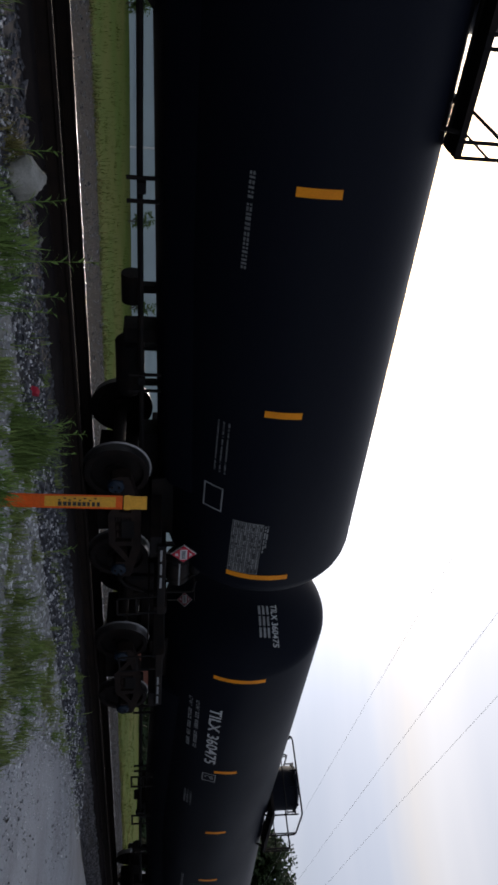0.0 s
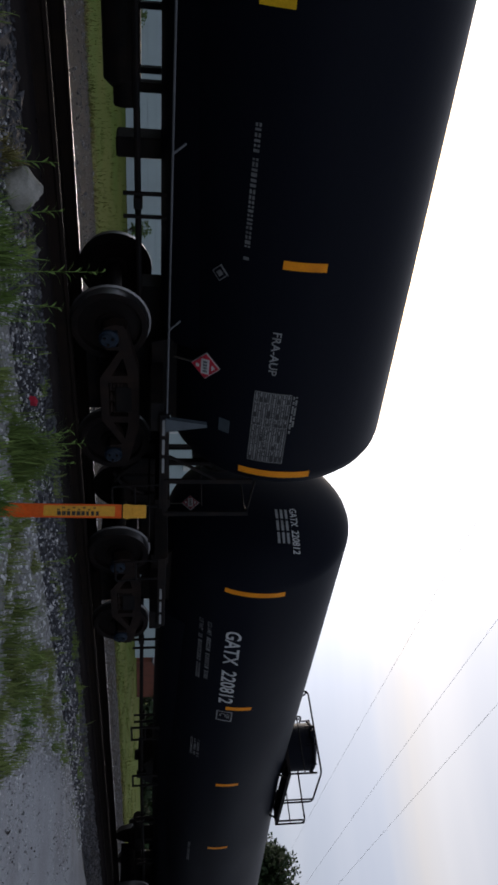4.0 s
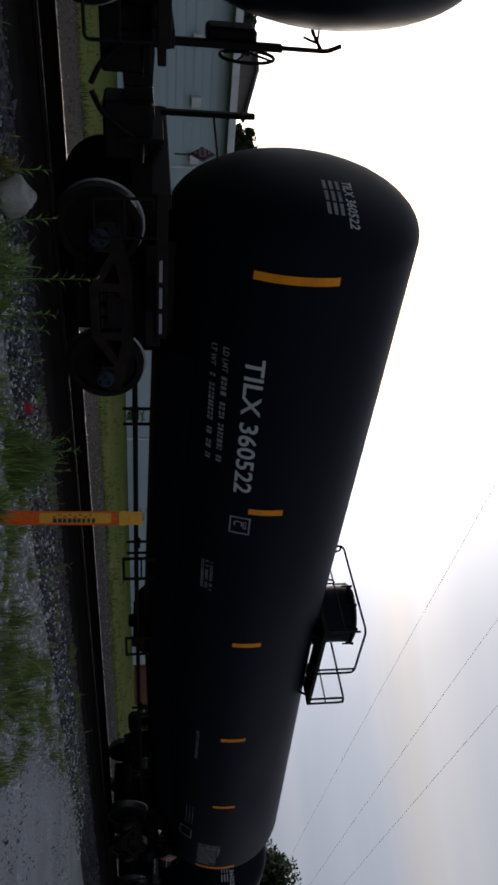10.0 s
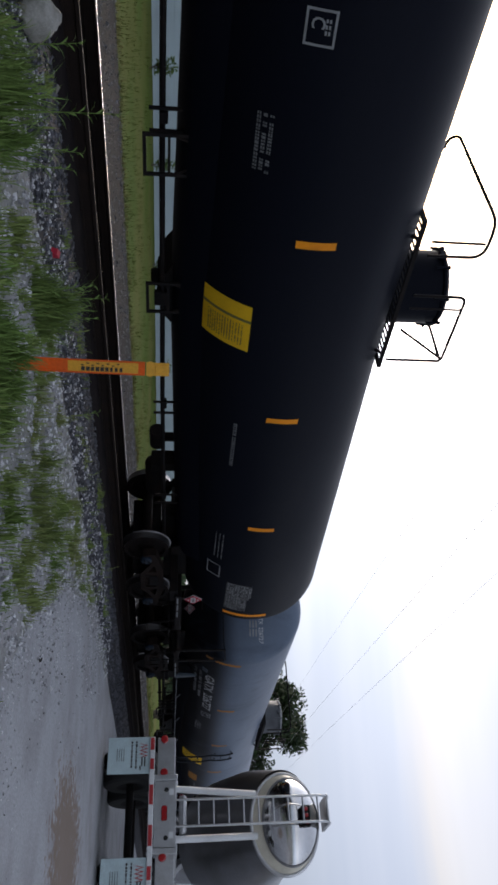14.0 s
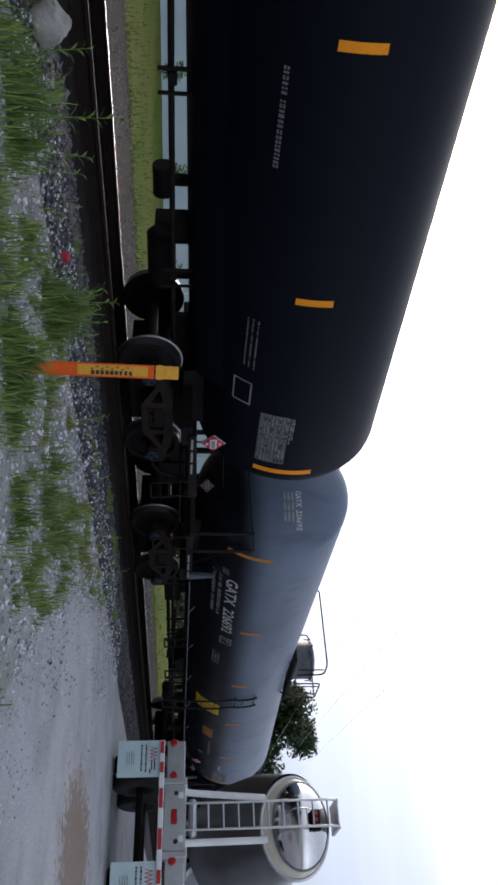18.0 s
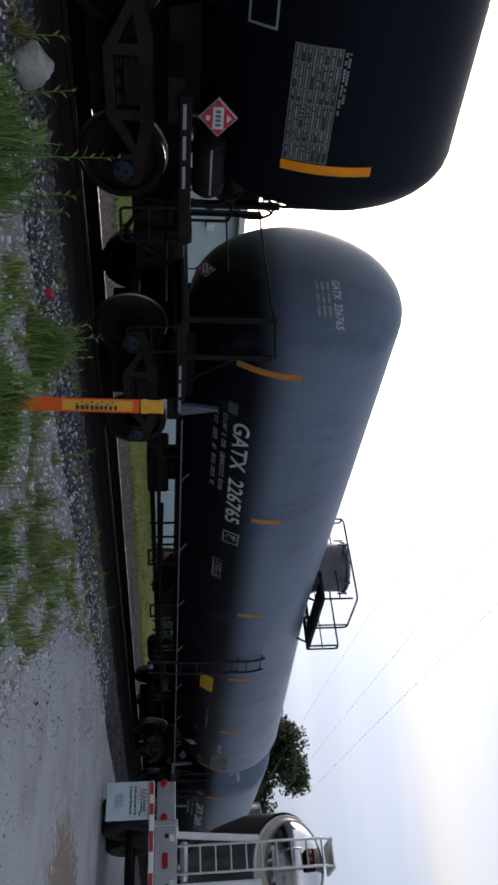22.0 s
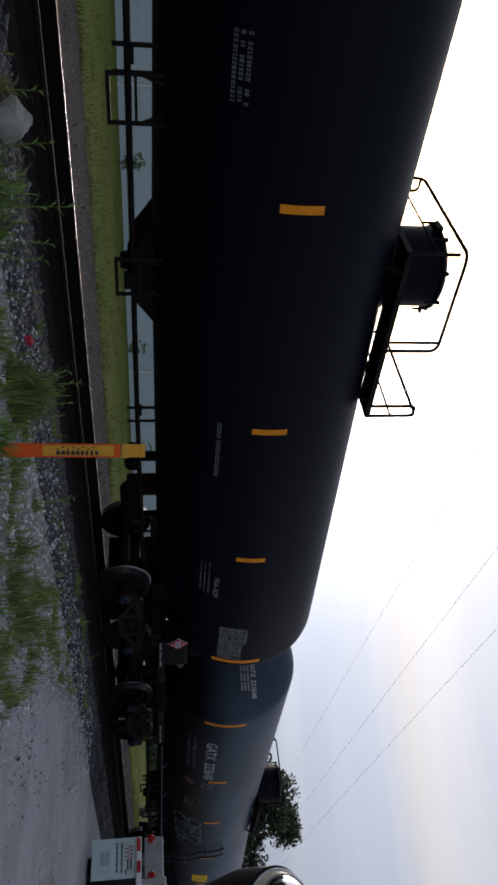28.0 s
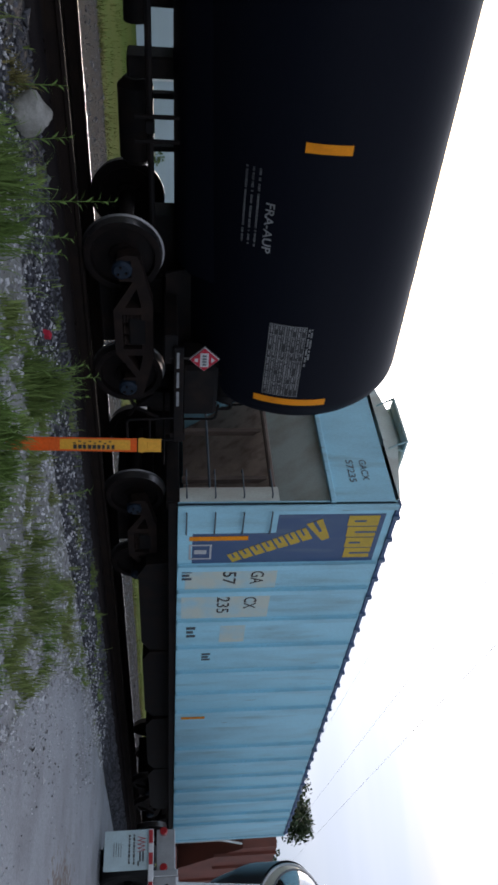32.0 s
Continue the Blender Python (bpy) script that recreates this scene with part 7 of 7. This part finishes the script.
    for y in (0.58, -0.58):
        bm = bmesh.new()
        box(bm, -0.05, 0.05, y - 0.05, y + 0.05, 0.72, 1.14, 0.01)
        part("bracket", bm, "alu", tr)
    for y in (1.24, 0.67, -0.67, -1.24):
        bm = bmesh.new()
        lathe(bm, [(-0.05, 0.0), (-0.05, 0.05), (-0.035, 0.068), (0.02, 0.07)], 20, "x", (0, y, 0.90))
        part("tail_lamp", bm, "lens", tr, "round red lamp lens")
    bm = bmesh.new()
    box(bm, -0.05, -0.03, -0.12, 0.12, 0.87, 0.97, 0.02)
    part("centre_lamp", bm, "lens", tr, "oval red lamp")
    for y in (-0.38, 0.38):
        bm = bmesh.new()
        lathe(bm, [(-0.06, 0.0), (-0.06, 0.03), (-0.03, 0.04)], 12, "x", (0, y, 0.95))
        part("stud", bm, "tyre", tr)
        bm = bmesh.new()
        box(bm, -0.036, -0.03, y * 0.9 - 0.05, y * 0.9 + 0.05, 1.0, 1.08)
        part("label_plate", bm, "trim", tr, smooth=0)
    bm = bmesh.new()
    box(bm, -0.06, 0.0, -1.28, 1.28, 0.64, 0.73, 0.01)
    part("bumper_bar", bm, "trim", tr, "white bumper bar")
    for a, b in ((1.05, 1.26), (0.72, 0.9), (0.14, 0.46), (-0.5, -0.18), (-1.0, -0.8), (-1.27, -1.1)):
        bm = bmesh.new()
        box(bm, -0.065, -0.061, a, b, 0.65, 0.72)
        part("red_tape", bm, "tape_red", tr, smooth=0)
    # mud flaps
    for s in (1, -1):
        bm = bmesh.new()
        y0, y1 = sorted((s * 1.29, s * 0.66))
        vs = box(bm, -0.01, 0.005, y0, y1, -0.11, 0.66, 0.003)
        f = part("mud_flap", bm, "flap", tr, "pale blue mud flap with printed lettering")
        c = (y0 + y1) / 2
        bm = bmesh.new()
        for i in range(2):
            yy = c + 0.20 - i * 0.12
            for k in range(4):
                a, b = yy - k * 0.03, yy - (k + 1) * 0.03
                lo, hi = (0.44, 0.56) if k % 2 == 0 else (0.56, 0.44)
                bm.faces.new([bm.verts.new(p) for p in ((-0.014, a, lo), (-0.014, a, lo + 0.045), (-0.014, b, hi + 0.045), (-0.014, b, hi))])
        part("emblem", bm, "tape_red", f, "red zigzag emblem", 0)
        bm = bmesh.new()
        for yy, z in ((c - 0.03, 0.55), (c - 0.03, 0.50), (c - 0.18, 0.47)):
            box(bm, -0.014, -0.011, yy - 0.16 if z > 0.48 else yy - 0.07, yy if z > 0.48 else yy, z - 0.012, z + 0.012)
        for k in range(2):
            yy = c + 0.24
            rnd = random.Random(8 + k)
            while yy > c - 0.22:
                w = rnd.uniform(0.02, 0.06)
                box(bm, -0.014, -0.011, yy - w, yy, 0.38 - 0.08 * k, 0.41 - 0.08 * k)
                yy -= w + 0.015
        for k in range(4):
            box(bm, -0.014, -0.011, c - 0.10, c + 0.12, 0.17 - 0.04 * k, 0.178 - 0.04 * k)
        part("lettering", bm, "black_ink", f, "grey-blue unreadable lettering", 0, kind="stuff")
    # running gear
    for x in (0.75, 2.0):
        for s in (1, -1):
            for y in (1.08, 0.76):
                bm = bmesh.new()
                prof = [(-0.13, 0.25), (-0.14, 0.30), (-0.14, 0.46), (-0.10, 0.50), (0.10, 0.50), (0.14, 0.46), (0.14, 0.30), (0.13, 0.25), (0.05, 0.2), (0.05, 0.0)]
                lathe(bm, [(-0.02, 0.0)] + prof, 28, "y", (0, 0, 0), [1] + [0] * 7 + [1, 1])
                w = part("wheel", bm, ["tyre", "iron"], tr, "black tyre on dark rim")
                w.location = (x, s * y, 0.28)
        bm = bmesh.new()
        tube(bm, [(x, -1.0, 0.28), (x, 1.0, 0.28)], 0.07, 10)
        part("axle", bm, "iron", tr)
    for y in (-0.5, 0.5):
        bm = bmesh.new()
        box(bm, 0.1, 10.0, y - 0.06, y + 0.06, 0.85, 1.15, 0.01)
        part("frame_rail", bm, "alu", tr)
        bm = bmesh.new()
        box(bm, 9.0, 9.12, y - 0.06, y + 0.06, -0.22, 1.0, 0.01)
        box(bm, 8.9, 9.22, y - 0.14, y + 0.14, -0.225, -0.20, 0.005)
        part("landing_leg", bm, "alu", tr)
    for x in (2.2, 6.0):
        bm = bmesh.new()
        lathe(bm, [(0.55, 0.12), (0.7, 0.15), (1.5, 0.95), (1.7, 1.05)], 24, "z", (x + 0.9, 0, 0))
        part("hopper_cone", bm, "steel", tr)
    bm = bmesh.new()
    prism(bm, [(0.05, 1.1), (1.0, 1.1), (0.55, 1.9), (0.05, 1.15)], -1.1, -1.05)
    part("gusset", bm, "alu", tr, smooth=0)
    bm = bmesh.new()
    lathe(bm, [(-0.3, 0.0), (-0.3, 0.05), (-0.26, 0.075), (0.26, 0.075), (0.3, 0.05), (0.3, 0.0)], 14, "y", (0.12, 0.0, 1.24))
    part("hose_tube", bm, "alu", tr)
    bm = bmesh.new()
    box(bm, 0.0, 0.12, -0.27, 0.07, 3.33, 3.47, 0.01)
    bracket = part("lamp_bracket", bm, "iron", tr, "dark lamp bracket")
    for y in (-0.2, -0.1, 0.0):
        bm = bmesh.new()
        lathe(bm, [(-0.03, 0.0), (-0.03, 0.025), (-0.02, 0.035), (0.01, 0.036)], 14, "x", (0, y, 3.40))
        part("marker_lamp", bm, "lens", bracket, "small round red lamp")


tank_trailer()


def on_road(rnd):
    x = rnd.uniform(5, 13)
    e = road_edge(x)
    y = e - 0.35 - abs(rnd.gauss(0, 0.5)) - (0.6 if noise.noise((x, 3, 1)) > 0 else 0)
    return (x, y, -0.205) if y > 0 and noise.noise((x * 1.5, y * 1.5, 2)) > -0.1 else None


stones("asphalt_crumbs", "dark crumbs and pot-hole rubble on the asphalt", 55, 61, on_road, 0.013, "asphalt_bit")

# far side: building, houses, trees, wires ---------------------------------------------------------
def long_building():
    x0, x1, y, z0, z1 = -60.0, 44.0, 29.0, -0.3, 4.15
    b = thing("storage_building", "long low pale blue-grey sided building with white eaves", "building")
    bm = bmesh.new()
    box(bm, x0, x1, y + 0.03, y + 11.9, z0, z1)
    part("wall", bm, "siding", b, smooth=0)
    me = shared("siding_board", lambda bm: prism(bm, [(x0, 0.0), (x1, 0.0), (x1, 0.31), (x0, 0.31)], 0, 0.02), "siding", 0)
    for i in range(14):
        o = part("siding_board", me, None, b)
        o.location = (0, y, z0 + 0.02 + i * 0.322)
        o.rotation_euler = (radians(-1.5), 0, 0)
    bm = bmesh.new()
    vs = [(x0 - 0.4, y - 0.5, z1), (x1 + 0.4, y - 0.5, z1), (x1 + 0.4, y + 6, z1 + 0.55), (x0 - 0.4, y + 6, z1 + 0.55), (x1 + 0.4, y + 12.4, z1), (x0 - 0.4, y + 12.4, z1)]
    v = [bm.verts.new(p) for p in vs]
    bm.faces.new((v[0], v[1], v[2], v[3]))
    bm.faces.new((v[3], v[2], v[4], v[5]))
    low = [bm.verts.new((p[0], p[1], p[2] - 0.12)) for p in vs]
    bm.faces.new((low[0], low[1], low[2], low[3]))
    bm.faces.new((low[3], low[2], low[4], low[5]))
    part("roof", bm, "roof", b, smooth=0)
    bm = bmesh.new()
    box(bm, x0 - 0.4, x1 + 0.4, y - 0.55, y - 0.5, z1 - 0.2, z1 + 0.06)
    part("eave_board", bm, "trim", b, "white eave board", smooth=0)
    for i in range(16):
        x = 5.7 + (i - 4) * 2.06
        w = part("vent_hood", shared("vent_hood", lambda bm: prism(bm, [(-0.17, -0.17), (0.17, -0.17), (0.17, 0.17), (-0.17, 0.17)], -0.26, 0.03), "trim", 0), None, b, "white wall vent hood")
        w.location = (x, y - 0.02, 2.72)
        part("grille", shared("vent_grille", lambda bm: box(bm, -0.13, 0.13, -0.24, -0.04, -0.185, -0.172), "glass", 0), None, w)
    for x in (10.2, 24.0, 37.5):
        bm = bmesh.new()
        tube(bm, [(x, y - 0.06, z0), (x, y - 0.06, z1 - 0.2)], 0.05, 8)
        part("downpipe", bm, "trim", b)


long_building()


def house(x, y, w, d, eave, ridge, wall, label):
    h = thing("house", label, "house", at=pose(x, y, -0.4))
    bm = bmesh.new()
    prism(bm, [(-w / 2, 0), (w / 2, 0), (w / 2, eave), (0, ridge), (-w / 2, eave)], 0, d)
    part("wall", bm, wall, h, smooth=0)
    bm = bmesh.new()
    for s in (-1, 1):
        prism(bm, [(s * (w / 2 + 0.4), eave - 0.2), (0, ridge + 0.12), (0, ridge - 0.08), (s * (w / 2 + 0.4), eave - 0.4)], -0.4, d + 0.4)
    part("roof", bm, "roof", h, smooth=0)
    for k in (-0.25, 0.25):
        bm = bmesh.new()
        box(bm, w * k - 0.5, w * k + 0.5, -0.05, 0.02, eave * 0.55, eave * 0.55 + 1.3)
        win = part("window", bm, "trim", h, smooth=0)
        bm = bmesh.new()
        box(bm, w * k - 0.4, w * k + 0.4, -0.07, -0.05, eave * 0.55 + 0.1, eave * 0.55 + 1.2)
        part("pane", bm, "glass", win, smooth=0)


M["plank"] = material("weathered_grey_boards", (0.20, 0.18, 0.17), 0.85, second=(0.14, 0.12, 0.115), scale=2, amount=0.7, stretch=(1, 1, 0.3))
house(12.6, 56.0, 6.4, 9, 8.5, 8.95, "plank", "weathered grey house with dark shingle roof behind the long building")
house(5.4, 57.0, 6.0, 9, 8.4, 8.9, "plank", "weathered grey house with dark shingle roof behind the long building")


M["sapling"] = material("sapling_leaf", (0.09, 0.14, 0.045), 0.7, specular=0.1, second=(0.13, 0.16, 0.06), scale=2, per_island=0.3)


def tree(x, y, height, crown, seed, label, leaves=2600, size=0.22, mat="leaf"):
    rnd = random.Random(seed)
    t = thing("tree", label, "tree", at=pose(x, y, -0.4))
    bm = bmesh.new()
    th = height * 0.36
    tube(bm, [(0, 0, -0.2), (0.05, 0, th * 0.5), (0.0, 0.1, th), (0.15, 0.05, height * 0.8)], [height * 0.028, height * 0.023, height * 0.018, height * 0.004], 10)
    tips = []
    for i in range(11):
        a, z = i * 2.4, th * (0.75 + 0.09 * i)
        ln = crown * rnd.uniform(0.6, 1.0) * (1 - 0.045 * i)
        p = Vector((0.05, 0.05, z))
        q = p + Vector((math.cos(a) * ln * 0.5, math.sin(a) * ln * 0.5, ln * 0.4))
        r = p + Vector((math.cos(a + 0.2) * ln, math.sin(a + 0.2) * ln, ln * rnd.uniform(0.5, 0.95)))
        tube(bm, [p, q, r], [height * 0.010, height * 0.006, height * 0.002], 6)
        tips += [q, r, (q + r) / 2]
    part("trunk", bm, "bark", t)
    verts, faces = [], []
    centres = tips + [Vector((rnd.gauss(0, crown * 0.42), rnd.gauss(0, crown * 0.42), height * rnd.uniform(0.45, 0.95))) for _ in range(34)]
    for i in range(leaves):
        c = centres[i % len(centres)]
        s = crown * 0.24
        g = Vector((rnd.gauss(0, 1), rnd.gauss(0, 1), rnd.gauss(0, 0.75)))
        if g.length > 1.7:
            g *= 1.7 / g.length * rnd.random()
        p = c + g * s
        if p.z > height or p.z < th * 0.7:
            continue
        k = len(verts)
        u = Vector((rnd.gauss(0, 1), rnd.gauss(0, 1), rnd.gauss(0, 1))).normalized() * size * rnd.uniform(0.6, 1.4)
        v = u.orthogonal().normalized() * u.length * 0.55
        verts += [p - u, p + v, p + u, p - v]
        faces.append((k, k + 1, k + 2, k + 3))
    me = bpy.data.meshes.new("crown")
    me.from_pydata(verts, [], faces)
    me.materials.append(M[mat])
    part("crown", me, None, t, kind="stuff")


tree(59.4, 19.8, 12.4, 3.6, 71, "broad dark green tree standing beyond the train", 42000, 0.19)
for i, (x, y, h, c) in enumerate(((21.6, 50, 10.0, 2.3), (18.2, 52, 8.9, 1.9), (9.3, 54, 8.7, 1.6), (24.8, 50, 10.6, 2.6), (0.0, 54, 9.3, 2.5), (16.6, 51.0, 8.6, 1.5))):
    tree(x, y, h, c, 80 + i, "leafy green tree behind the long building", 9000, 0.2)
for i, (x, h) in enumerate(((12.3, 1.5), (16.1, 1.6), (21.0, 1.4), (27.5, 1.7), (5.0, 1.3))):
    tree(x, 27.0, h * 0.85, 0.30, 90 + i, "small green sapling before the building wall", 260, 0.07, "sapling")


def red_shed(x, y):
    s = thing("shed", "small oxide red shed on the grass beyond the track", "shed", at=pose(x, y, -0.4))
    bm = bmesh.new()
    prism(bm, [(-2.4, 0), (2.4, 0), (2.4, 1.6), (0, 2.2), (-2.4, 1.6)], 0, 4)
    part("wall", bm, "oxide", s, smooth=0)
    bm = bmesh.new()
    for k in (-1, 1):
        prism(bm, [(k * 2.6, 1.5), (0, 2.32), (0, 2.22), (k * 2.6, 1.4)], -0.2, 4.2)
    part("roof", bm, "roof", s, smooth=0)


red_shed(50.0, 31.0)


def hedge():
    """Far uneven line of dark bushes along the edge of the field."""
    rnd = random.Random(77)
    verts, faces = [], []
    for i in range(14000):
        x = 46 + 330 * rnd.random() ** 1.6
        top = 2.6 + 1.6 * noise.noise((x * 0.12, 0, 3)) + 0.8 * noise.noise((x * 0.5, 0, 3))
        p = Vector((x, 38 + rnd.gauss(0, 1.2) + 0.04 * (x - 46), -0.4 + top * rnd.random() ** 0.7))
        u = Vector((rnd.gauss(0, 1), rnd.gauss(0, 1), rnd.gauss(0, 1))).normalized() * rnd.uniform(0.2, 0.5) * (1 + (x - 46) / 120)
        v = u.orthogonal().normalized() * u.length * 0.6
        k = len(verts)
        verts += [p - u, p + v, p + u, p - v]
        faces.append((k, k + 1, k + 2, k + 3))
    me = bpy.data.meshes.new("hedge")
    me.from_pydata(verts, [], faces)
    me.materials.append(M["leaf"])
    thing("hedge", "dark green overgrown hedge at the far edge of the field", "hedge", me, kind="stuff")


hedge()


def wires():
    for i, (x, y) in enumerate(((14.0, 10.6), (12.5, 8.35), (13.4, 7.2))):
        bm = bmesh.new()
        pts = []
        for k in range(41):
            t = k / 40
            xx = -40 + 125 * t
            pts.append((xx, y + 0.14 * (xx - x), 8.0 - 1.2 * 4 * t * (1 - t) + 0.9))
        tube(bm, pts, 0.0036, 5)
        thing("power_line", "thin grey overhead power line against the sky", "cable", finish(bm, "power_line", "alu"), group="overhead lines")
    for xx in (-40.0, 85.0):
        p = thing("utility_pole", "weathered wooden utility pole with a cross arm", "utility pole", at=pose(xx, 8.6 + 0.14 * (xx - 13), -0.4))
        bm = bmesh.new()
        tube(bm, [(0, 0, -0.3), (0, 0, 9.6)], [0.16, 0.11], 10)
        part("pole", bm, "bark", p)
        bm = bmesh.new()
        box(bm, -0.06, 0.06, -2.3, 2.6, 9.1, 9.25, 0.01)
        part("cross_arm", bm, "bark", p)


wires()

# what moves -----------------------------------------------------------------------
def motions():
    seconds = [0.5 * i for i in range(65)]
    for car, x in CARS:
        walk(car, [(t, pose(x - travelled(t), TRACK_Y, 0)) for t in seconds])
    frames = sorted({i / 15 for i in range(361)} | {i / 30 for i in range(720, 961)})
    for w, sx, x in WHEELS:
        walk(w, [(t, pose(sx * AXLE, 0, WHEEL_R, 0, -math.degrees(travelled(t) / WHEEL_R), 0)) for t in frames])


motions()
